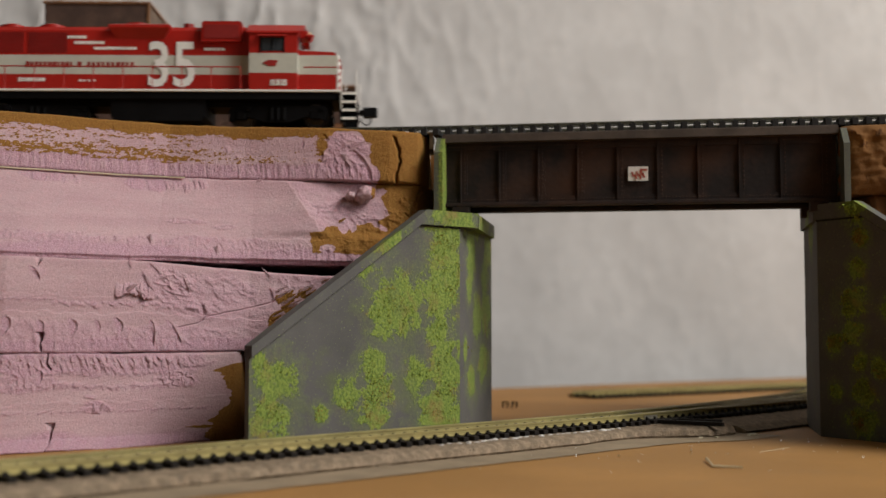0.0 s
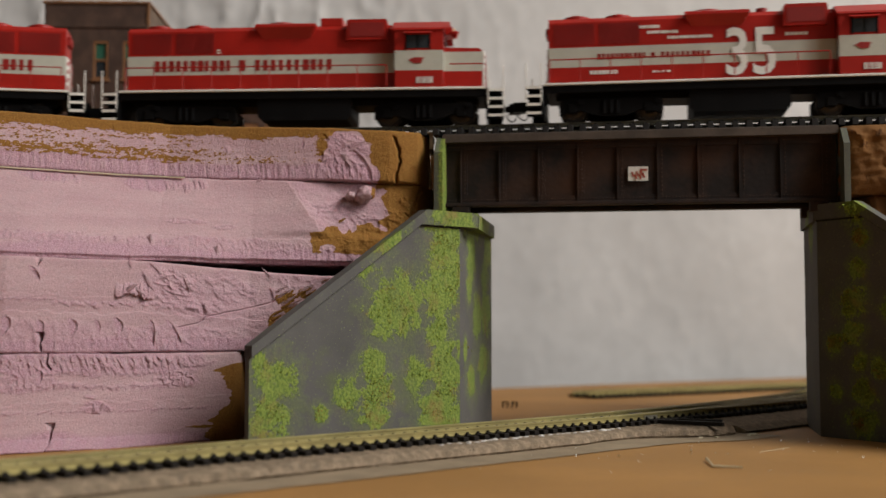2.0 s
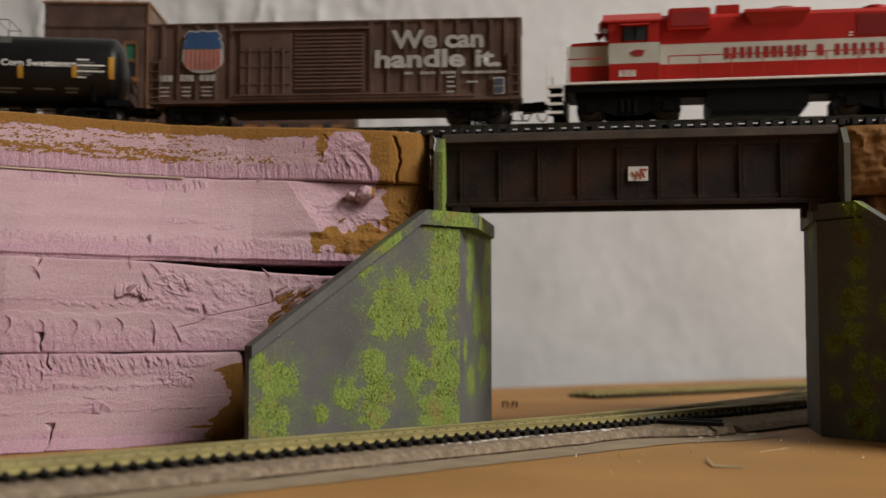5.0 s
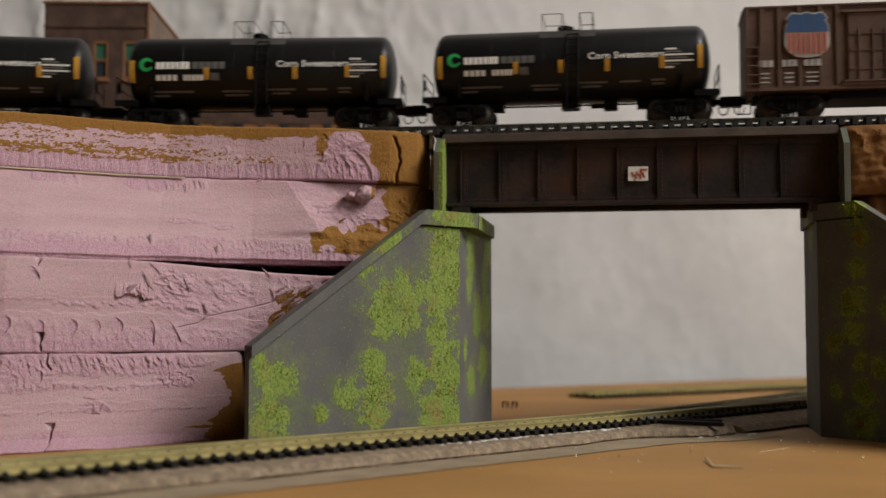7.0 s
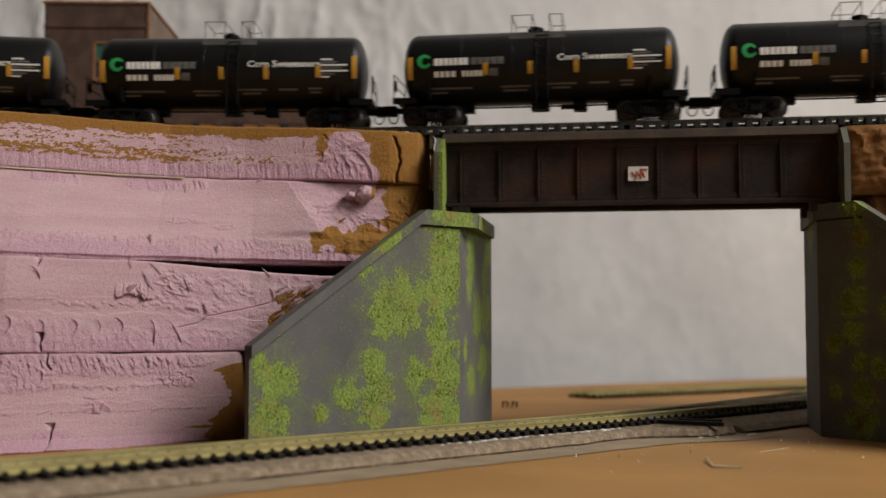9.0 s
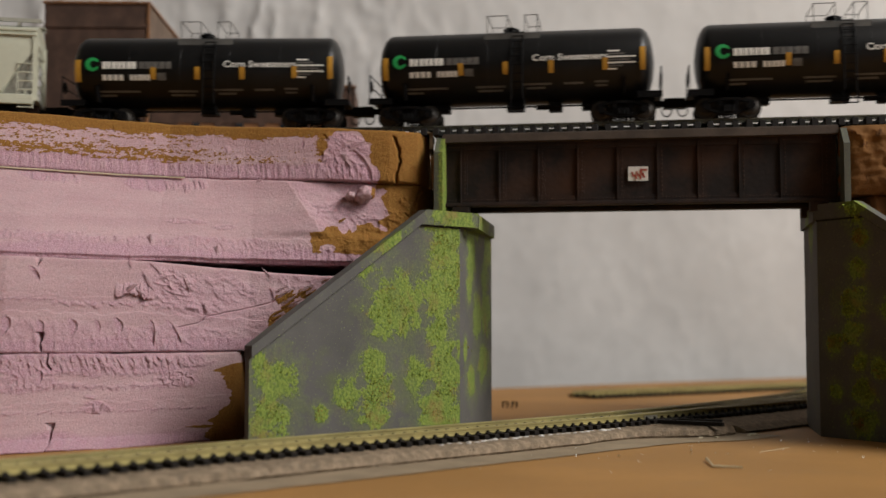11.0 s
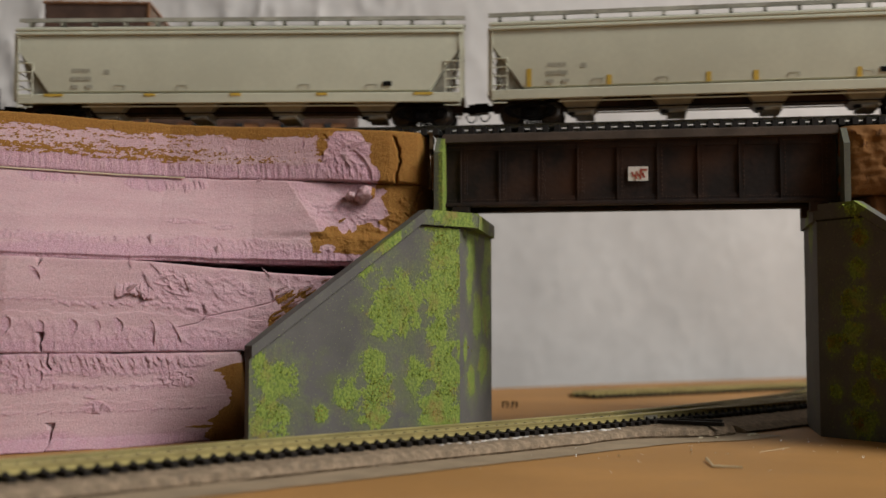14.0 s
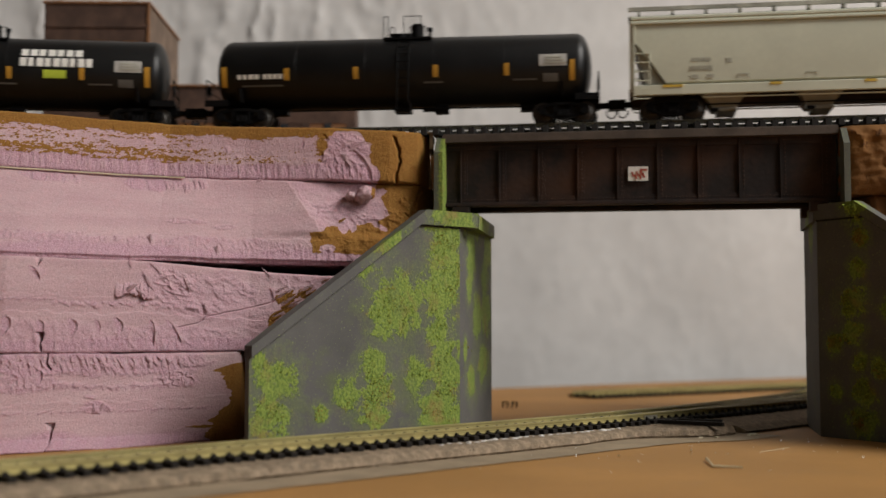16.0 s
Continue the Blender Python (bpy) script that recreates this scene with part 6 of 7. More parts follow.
        for i in range(n):
            t = 2 * math.pi * i / n
            for q in (0.0018, 0.0034):
                z = 0.0334 - DROP + q * math.sin(t)
                v.append((-0.0535 + (0.0006 if q < 0.002 else 0) + q * math.cos(t), bend(0.0004)(z), z))
        for i in range(n):
            if i in (26, 27, 0, 1):
                continue
            j = (i + 1) % n
            f.append((2 * i, 2 * i + 1, 2 * j + 1, 2 * j))
        part("green_ring", ring.add(v, f), GREENLOGO, root, "green open ring mark")
        o = lettering("Corn Sweeteners", 0.0092, 0.0440, 0.0318 - DROP, 0.0350 - DROP, 0, WHITE, root, "lettering", bend(0.0004), bold=0.018)
        o["label"] = "white words Corn Sweeteners"
    else:
        part("roof_walk", S().box(-0.0085, 0.0150, -0.0110, 0.0110, top - 0.0026, top - 0.0016), BLACK, root)
        part("valve_housing", S().tube((0.0068, 0, top - 0.001), (0.0068, 0, top + 0.0058), 0.0031, 16).tube((0.0068, 0, top + 0.0058), (0.0068, 0, top + 0.0068), 0.0034, 16, 0.0024), BLACK, root)
        part("manway", S().tube((-0.001, 0, top - 0.001), (-0.001, 0, top + 0.0016), 0.0040, 18).box(-0.0065, 0.004, -0.003, 0.003, top, top + 0.0022, 0.0004), BLACK, root)
        part("safety_valve", S().tube((0.0130, 0, top - 0.001), (0.0130, 0, top + 0.0040), 0.0007, 8).tube((0.0130, 0, top + 0.0034), (0.0130, 0, top + 0.0052), 0.0013, 10), BLACK, root)
        hp = S()
        for x0, x1 in ((-0.0082, -0.0060), (0.0015, 0.0098)):
            for y in (-0.0105, 0.0105):
                for x in (x0, x1):
                    hp.tube((x, y, top - 0.002), (x, y, top + 0.0085), 0.00022, 5)
                hp.tube((x0, y, top + 0.0085), (x1, y, top + 0.0085), 0.00022, 5)
        part("safety_rail", hp, BLACK, root)
        for x, z0, z1 in ((-0.0845, 0.0235, 0.0330), (-0.0540, 0.0262, 0.0318), (-0.0205, 0.0262, 0.0318), (0.0175, 0.0262, 0.0318), (0.0510, 0.0262, 0.0318), (0.0815, 0.0235, 0.0330)):
            mark = S()
            put(mark, x - 0.0012, x + 0.0012, z0, z1, 0.0005)
            part("reflector_mark", mark, YELLOW, root, "upright yellow reflective mark")
        plate = S()
        put(plate, 0.0662, 0.0790, 0.0302, 0.0358)
        part("placard", plate, DIMWHITE, root, "faded white placard")
        dk = S()
        for i in range(3):
            put(dk, 0.0690, 0.0786 - 0.001 * i, 0.0314 + i * 0.0014, 0.0319 + i * 0.0014, 0.0006)
        part("placard_lines", dk, DARKPRINT, root)
        put(dim, 0.0680, 0.0750, 0.0232, 0.0268)
        for a, b, z in ((-0.0760, -0.0560, 0.0236), (0.0120, 0.0210, 0.0236), (0.0540, 0.0650, 0.0240)):
            put(dim, a, b, z, z + 0.0007)
        if style == "plain":
            bars(white, -0.0780, -0.0670, 0.0270, 0.0292, 4, put, 2)
            bars(white, -0.0655, -0.0530, 0.0270, 0.0292, 5, put, 3)
        else:
            bars(white, 0.0230, 0.0520, 0.0374, 0.0408, 7, put, 7, 0.3)
            bars(white, 0.0225, 0.0570, 0.0322, 0.0364, 9, put, 8, 0.3)
            lime = S()
            put(lime, 0.0332, 0.0437, 0.0268, 0.0306)
            part("hazard_label", lime, LIME, root, "lime green rectangular label")
    tagged(part("white_print", white, WHITE, root, "white lettering bars"), kind="stuff")
    tagged(part("small_print", dim, TANKDIM, root), kind="stuff")
    return root


def box_car():
    """Fifty-foot box car with a plug door, louvred panel and exterior posts."""
    root = tagged(new("box_car"), "weathered brown box car with a white slogan and shield", "box car", "train")
    half, L, W = 0.0950, 0.0895, 0.0172
    add_trucks(root, (-0.0690, 0.0690))
    add_couplers(root, half, 0.088)
    part("body", S().box(-L, L, -W + 0.0010, W - 0.0010, 0.0107, 0.0490, 0.0003), BOXBROWN, root)
    part("roof", S().prism([(-W, 0.0488), (W, 0.0488), (W, 0.0496), (0, 0.0512), (-W, 0.0496)], -L - 0.0004, L + 0.0004, "x"), BOXBROWN, root)
    part("underframe", S().box(-L + 0.004, L - 0.004, -0.004, 0.004, 0.0076, 0.0107).box(-0.052, 0.055, -0.0125, 0.0125, 0.0072, 0.0107), BLACK, root)
    for y in (-1, 1):
        def yb(d0, d1):
            return sorted((y * (W - 0.0010 + d0), y * (W - 0.0010 + d1)))
        a, b = yb(0, 0.0012)
        part("side_sill", S().box(-L, L, a, b, 0.0130, 0.0146).box(-0.048, 0.068, *yb(0, 0.0018), 0.0146, 0.0160), BOXBROWN, root)
        for x in (-0.0886, -0.0822, -0.0745, -0.0655, -0.0565, -0.0490, 0.0185, 0.0268, 0.0350, 0.0432, 0.0515, 0.0598, 0.0680, 0.0755, 0.0824, 0.0886):
            part("side_post", S().box(x - 0.0008, x + 0.0008, *yb(0, 0.0010), 0.0146, 0.0510), BOXBROWN, root)
        d = part("door", S().box(-0.0447, -0.0193, *yb(0, 0.0012), 0.0150, 0.0475, 0.0003), BOXBROWN, root, "closed brown plug door")
        bar = S()
        for x in (-0.0400, -0.0340, -0.0285, -0.0235):
            bar.tube((x, y * (W + 0.0007), 0.0165), (x, y * (W + 0.0007), 0.0400), 0.00035, 6)
        for z in (0.0215, 0.0300, 0.0375):
            bar.box(-0.0440, -0.0200, *yb(0.0012, 0.0017), z, z + 0.0007)
        part("door_bars", bar, BOXBROWN, d)
        part("door_track", S().box(-0.047, 0.018, *yb(0, 0.0022), 0.0475, 0.0486).box(-0.047, 0.052, *yb(0, 0.0024), 0.0160, 0.0168), BOXBROWN, root)
        lv = part("louvred_panel", S().box(-0.0186, 0.0152, *yb(0, 0.0005), 0.0178, 0.0470), BOXBROWN, root, "horizontally ribbed brown panel")
        slat = S().box(-0.0180, 0.0146, *yb(0.0005, 0.0014), 0, 0.0009).mesh("slat", BOXBROWN)
        for i in range(15):
            part("slat", slat, None, lv).matrix_local = pose(0, 0, 0.0190 + i * 0.00185)
        for e in (-1, 1):
            lad = part("ladder", S().box(min(e * 0.0832, e * 0.0838), max(e * 0.0832, e * 0.0838), *yb(0, 0.0020), 0.0146, 0.0345), BOXBROWN, root)
            for i in range(4 if e > 0 else 5):
                z = 0.0160 + i * 0.0042
                part("rung", S().tube((e * 0.0834, y * (W + 0.0008), z), (e * 0.0890, y * (W + 0.0008), z), 0.00035, 6), BOXBROWN, lad)
        stp = S()
        for e in (-1, 1):
            stp.tube((e * 0.0845, y * W, 0.0085), (e * 0.0900, y * W, 0.0085), 0.0003, 6).tube((e * 0.0845, y * W, 0.0085), (e * 0.0845, y * W, 0.0135), 0.0003, 6).tube((e * 0.0900, y * W, 0.0085), (e * 0.0900, y * W, 0.0135), 0.0003, 6)
        part("sill_step", stp, BLACK, root)
    face = -W - 0.0003
    lettering("We can", 0.0283, 0.0720, 0.0376, 0.0466, face - 0.0002, DIMWHITE, root, "slogan", bold=0.035)["label"] = "bold white words We can"
    lettering("handle it.", 0.0205, 0.0800, 0.0284, 0.0372, face - 0.0002, DIMWHITE, root, "slogan", bold=0.035)["label"] = "bold white words handle it."
    put = side_put(-W + 0.0001, 0.0005)
    sm = S()
    for a, b, c in ((0.0345, 0.0385, 3), (0.0420, 0.0495, 5), (0.0520, 0.0590, 6), (0.0620, 0.0830, 14)):
        bars(sm, a, b, 0.0253, 0.0266, c, put, c)
    for a, b, z in ((0.0420, 0.0478, 0.0160), (0.0545, 0.0585, 0.0235), (0.0545, 0.0580, 0.0212), (0.0545, 0.0585, 0.0190), (0.0545, 0.0582, 0.0165), (0.0640, 0.0690, 0.0210)):
        put(sm, a, b, z, z + 0.0008)
    for a, b in ((-0.0845, -0.0770), (-0.0735, -0.0665), (-0.0640, -0.0560)):
        bars(sm, a, b, 0.0238, 0.0268, 3, put, 9)
        for z in (0.0205, 0.0185, 0.0165):
            put(sm, a + 0.001, b - 0.002, z, z + 0.0006)
    tagged(part("small_print", sm, DIMWHITE, root, "faded white print bars"), kind="stuff")
    part("notice_plate", S().box(0.0765, 0.0818, face - 0.0008, face, 0.0152, 0.0232), DIMWHITE, root)
    part("notice_field", S().box(0.0770, 0.0813, face - 0.0011, face - 0.0008, 0.0158, 0.0188).box(0.0770, 0.0813, face - 0.0011, face - 0.0008, 0.0194, 0.0226), NOTICE, root, "dark blue notice")

    def shield(g, d0, d1, z_low, z_high):
        """Outline of a shield, cut between two heights."""
        cx = -0.0625
        ring = [(-0.0108 - g, 0.0335), (-0.0104 - g, 0.0420), (-0.0090 - g, 0.0440), (-0.0100 - g, 0.0455), (-0.0078, 0.0476 + g), (-0.0030, 0.0470 + g), (0.0, 0.0478 + g)]
        low = [(0.0, 0.0282 - g), (-0.0055, 0.0288 - g), (-0.0092 - g, 0.0305)]
        left = low + ring
        pts = left + [(-x, z) for x, z in left[::-1][1:-1]]
        return S().prism([(cx + 0.86 * x, min(z_high, max(z_low, z))) for x, z in pts], d0, d1)
    part("shield_rim", shield(0.0008, face - 0.0006, face, 0, 1), DIMWHITE, root, "white rimmed shield")
    part("shield_top", shield(0, face - 0.0009, face - 0.0006, 0.0392, 1), BLUE, root)
    st = S()
    for i in range(8):
        x = -0.0625 - 0.0078 + i * 0.00223
        st.box(x - 0.0006, x + 0.0006, face - 0.0009, face - 0.0006, 0.0292 + 0.0012 * (abs(i - 3.5) > 2.6), 0.0386)
    part("shield_stripes", st, PALERED, root)
    # everything on the sides hangs this much lower than the roof line suggests
    for o in root.children:
        if o.name.split(".")[0] not in ("truck", "coupler", "air_hose", "body", "roof", "underframe"):
            o.location.z -= 0.0023
    return root


def hopper_car(marks_upright, label):
    """Long covered hopper with curved sides, sloped ends and four outlets."""
    root = tagged(new("covered_hopper"), label, "hopper car", "train")
    half, L, W = 0.1143, 0.1068, 0.0180
    add_trucks(root, (-0.0880, 0.0880))
    add_couplers(root, half, 0.100)
    prof = [(-0.0150, 0.0142), (-W + 0.0003, 0.0160), (-W, 0.0240), (-W, 0.0375), (-W + 0.0006, 0.0425), (-W + 0.0030, 0.0475), (-0.0060, 0.0500),
            (0.0060, 0.0500), (W - 0.0030, 0.0475), (W - 0.0006, 0.0425), (W, 0.0375), (W, 0.0240), (W - 0.0003, 0.0160), (0.0150, 0.0142)]
    v, f = [], []
    n = len(prof)
    for e in (-1, 1):
        # the body narrows to its ends below the eaves
        for y, z in prof:
            x = L - 0.0160 * (1 - smooth01(z, 0.0142, 0.0385))
            v.append((e * x, y, z))
    f = [(i, (i + 1) % n, n + (i + 1) % n, n + i) for i in range(n)] + [tuple(range(n)), tuple(range(n, 2 * n))[::-1]]
    part("body", S().add(v, f), HOPPER, root, smooth=True)
    for y in (-1, 1):
        a, b = sorted((y * (W - 0.0012), y * (W + 0.0006)))
        part("side_sill", S().box(-L + 0.001, L - 0.001, a, b, 0.0100, 0.0147, 0.0004), HOPPER, root, "pale side sill")
        a, b = sorted((y * (W - 0.0008), y * (W + 0.0008)))
        part("eave_rib", S().box(-L, L, a, b, 0.0430, 0.0442, 0.0003), HOPPER, root)
        part("eave_rib", S().box(-L, L, a - 0.0002 * (y < 0), b + 0.0002 * (y > 0), 0.0450, 0.0464, 0.0003), HOPPER, root)
        a, b = sorted((y * 0.0052, y * 0.0110))
        rw = S().box(-L - 0.001, L + 0.001, a, b, 0.0524, 0.0530)
        for i in range(14):
            x = -L + 0.004 + i * 0.0154
            rw.box(x - 0.0006, x + 0.0006, a, b, 0.0496, 0.0524)
        part("roof_walk", rw, HOPPER_DK, root, "weathered roof walkway")
        a, b = sorted((y * 0.0108, y * 0.0113))
        part("walk_edge", S().box(-L - 0.001, L + 0.001, a, b, 0.0512, 0.0530), HOPPER_DK, root)
        for e in (-1, 1):
            c0, c1 = sorted((y * (W - 0.0020), y * (W - 0.0002)))
            x0, x1 = sorted((e * (L - 0.0012), e * (L + 0.0006)))
            part("corner_post", S().box(x0, x1, c0, c1, 0.0120, 0.0440), HOPPER, root)
            lad = S()
            yy = y * (W + 0.0004)
            lad.tube((e * (L - 0.0085), yy, 0.0100), (e * (L - 0.0085), yy, 0.0300), 0.0003, 6)
            lad.tube((e * (L - 0.0015), yy, 0.0080), (e * (L - 0.0015), yy, 0.0460), 0.0003, 6)
            for i in range(6):
                z = 0.0085 + i * 0.0042
                lad.tube((e * (L - 0.0085), yy, z), (e * (L - 0.0015), yy, z), 0.0003, 6)
            part("ladder", lad, HOPPER, root)
    for e in (-1, 1):
        part("slope_sheet", S().prism([(e * (L - 0.0004), 0.0410), (e * (L - 0.0004), 0.0432), (e * (L - 0.030), 0.0165), (e * (L - 0.032), 0.0165)], -W + 0.003, W - 0.003), HOPPER, root)
        # darker than the body paint: the recess's shade is in the colour
        part("end_bulkhead", S().prism([(e * (L - 0.0012), 0.0375), (e * (L - 0.0155), 0.0146), (e * (L - 0.0070), 0.0146)], -W + 0.0022, W - 0.0022), HOPPER_DK, root, "sloping end sheet, its shade put into a darker grey")
        xs = sorted((e * (L - 0.024), e * (L + 0.001)))
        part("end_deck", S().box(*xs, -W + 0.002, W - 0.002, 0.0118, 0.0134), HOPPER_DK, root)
        end = S()
        for z in (0.0200, 0.0260, 0.0320, 0.0380):
            end.tube((e * L, -W + 0.001, z), (e * L, W - 0.001, z), 0.0003, 6)
        end.box(min(e * (L - 0.006), e * (L - 0.012)), max(e * (L - 0.006), e * (L - 0.012)), -0.011, -0.005, 0.0134, 0.0200, 0.0004)
        end.tube((e * (L - 0.004), 0.004, 0.0134), (e * (L - 0.004), 0.004, 0.0340), 0.0005, 6)
        part("end_fittings", end, HOPPER, root)
    for x in (-0.0645, -0.0215, 0.0215, 0.0645):
        sh = S()
        a = [(x - 0.0140, -0.0145), (x + 0.0140, -0.0145), (x + 0.0140, 0.0145), (x - 0.0140, 0.0145)]
        b = [(x - 0.0050, -0.0080), (x + 0.0050, -0.0080), (x + 0.0050, 0.0080), (x - 0.0050, 0.0080)]
        sh.add([(p, q, 0.0166) for p, q in a] + [(p, q, 0.0050) for p, q in b], [(0, 1, 2, 3), (7, 6, 5, 4), (0, 4, 5, 1), (1, 5, 6, 2), (2, 6, 7, 3), (3, 7, 4, 0)])
        # darker grey than the body tones down orange light bounced from the board
        o = part("hopper_bay", sh, HOPPER_DK, root, "funnel bay in a darker grey than the body")
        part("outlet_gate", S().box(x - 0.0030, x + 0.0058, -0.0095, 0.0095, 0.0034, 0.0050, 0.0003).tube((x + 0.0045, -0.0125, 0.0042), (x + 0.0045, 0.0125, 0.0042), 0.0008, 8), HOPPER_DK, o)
        part("gate_handle", S().box(x - 0.0062, x - 0.0026, -0.0112, -0.0086, 0.0032, 0.0046, 0.0003), BLACK, o)
    part("centre_sill", S().box(-L, L, -0.0040, 0.0040, 0.0072, 0.0145), RUST, root, "dark brown centre sill")
    for y in (-0.0165, 0.0165):
        part("gate_rod", S().tube((-0.0745, y, 0.0088), (0.0745, y, 0.0088), 0.00035, 6), HOPPER, root)
    part("brake_pipe", S().tube((-0.072, -0.0100, 0.0066), (0.072, -0.0100, 0.0066), 0.0003, 6), BLACK, root)
    put = side_put(-W, 0.00015)
    pr = S()
    if marks_upright:
        for x in (-0.0880, -0.0510, -0.0060, 0.0150, 0.0600, 0.0880):
            tall = 0.0085 if abs(x) > 0.08 else 0.0046
            yl = S()
            put(yl, x - 0.0011, x + 0.0011, 0.0157, 0.0157 + tall)
            part("reflector_mark", yl, LEMON, root, "upright yellow reflective mark")
    else:
        for x in (-0.0880, -0.0420, -0.0010, 0.0400, 0.0880):
            w = 0.0045 if abs(x) > 0.08 else 0.0026
            yl = S()
            side_put(-W - 0.0006, 0.0003)(yl, x - w, x + w, 0.0134, 0.0146)
            part("reflector_mark", yl, LEMON, root, "flat yellow sill mark")
    bars(pr, -0.0795, -0.0705, 0.0250, 0.0268, 4, put, 3, 0.2)
    bars(pr, -0.0800, -0.0695, 0.0210, 0.0230, 6, put, 4, 0.45)
    put(pr, -0.0640, -0.0615, 0.0240, 0.0263)
    for x in (-0.0795, -0.0725):
        put(pr, x, x + 0.003, 0.0173, 0.0190)
    tagged(part("stencil_print", pr, DARKPRINT, root, "small grey print bars"), kind="stuff")
    for x in (-0.0590, -0.0290, 0.0290, 0.0610):
        fr = S()
        fr.box(x, x + 0.0050, -W - 0.0002, -W, 0.0186, 0.0189).box(x, x + 0.0003, -W - 0.0002, -W, 0.0168, 0.0186).box(x + 0.0047, x + 0.0050, -W - 0.0002, -W, 0.0168, 0.0186)
        part("card_holder", fr, DARKPRINT, root)
    part("notice_plate", S().box(0.0690, 0.0730, -W - 0.0004, -W, 0.0178, 0.0200), BLACK, root, "small black notice")
    return root


def build_train():
    """The consist from the head back: (thing, place of its middle at the start, bogie offset, reversed)."""
    out = []
    l1 = locomotive(True, False, "red and grey diesel locomotive with a large white 35")
    l2 = locomotive(False, True, "red and grey diesel locomotive, second in the train")
    l3 = copy_thing(l2, Matrix())
    l3["label"] = "red and grey diesel locomotive running long hood first"
    t1 = tank_car(0.07475, 0.1312, 0.0176, 0.0280, 0.0510, "black corn syrup tank car with yellow marks", "syrup")
    tanks = [t1] + [copy_thing(t1, Matrix()) for _ in range(5)]
    h1 = hopper_car(True, "pale grey covered hopper with upright yellow marks")
    h2 = hopper_car(False, "pale grey covered hopper with flat yellow sill marks")
    p1 = tank_car(0.10345, 0.1815, 0.0172, 0.0268, 0.0780, "long plain black tank car with yellow marks", "plain")
    p2 = tank_car(0.10345, 0.1815, 0.0172, 0.0268, 0.0780, "long black tank car with white lettering bars and lime label", "maker")
    cars = [(l1, 0.2058, 0.0600, 0), (l2, 0.2044, 0.0600, 0), (l3, 0.2078, 0.0600, 1), (box_car(), 0.1901, 0.0690, 0)]
    cars += [(t, 0.14988, 0.0510, 0) for t in tanks]
    cars += [(h1, 0.2318, 0.0880, 0), (h2, 0.2255, 0.0880, 0), (p1, 0.2069, 0.0780, 0), (p2, 0.2069, 0.0780, 0)]
    s = -0.0528
    for ob, length, bogie, flip in cars:
        out.append((ob, s - length / 2, bogie, flip))
        s -= length
    return out




def run(t):
    """Metres run since the start; the train gathers a little speed."""
    return 0.1377 * t + 0.000315 * t * t


def motions():
    for ob, s0, bogie, flip in TRAIN:
        turn = -1 if flip else 1
        rows, heads = [], []
        for i in range(65):
            t = i * 0.25
            s = s0 + run(t)
            xf, yf, hf = line_at(s + bogie)
            xr, yr, hr = line_at(s - bogie)
            a = math.atan2(yf - yr, xf - xr)
            heads.append((t, hf - a, hr - a))
            rows.append((t, pose((xf + xr) / 2, (yf + yr) / 2, RAIL_Z, 0, 0, math.degrees(a) + (180 if flip else 0))))
        walk(ob, rows)
        for truck in [o for o in ob.children if o.name.startswith("truck")]:
            x = truck.matrix_local.translation.x
            front = x * turn > 0
            # each truck lies along the rails under it
            walk(truck, [(t, pose(x, 0, 0, 0, 0, math.degrees(f if front else r))) for t, f, r in heads])
            for axle in [o for o in truck.children if o.name.startswith("wheelset")]:
                wx, _, wz = axle.matrix_local.translation
                walk(axle, [(k * 0.05, pose(wx, 0, wz, 0, turn * math.degrees(run(k * 0.05) / wz), 0)) for k in range(321)])


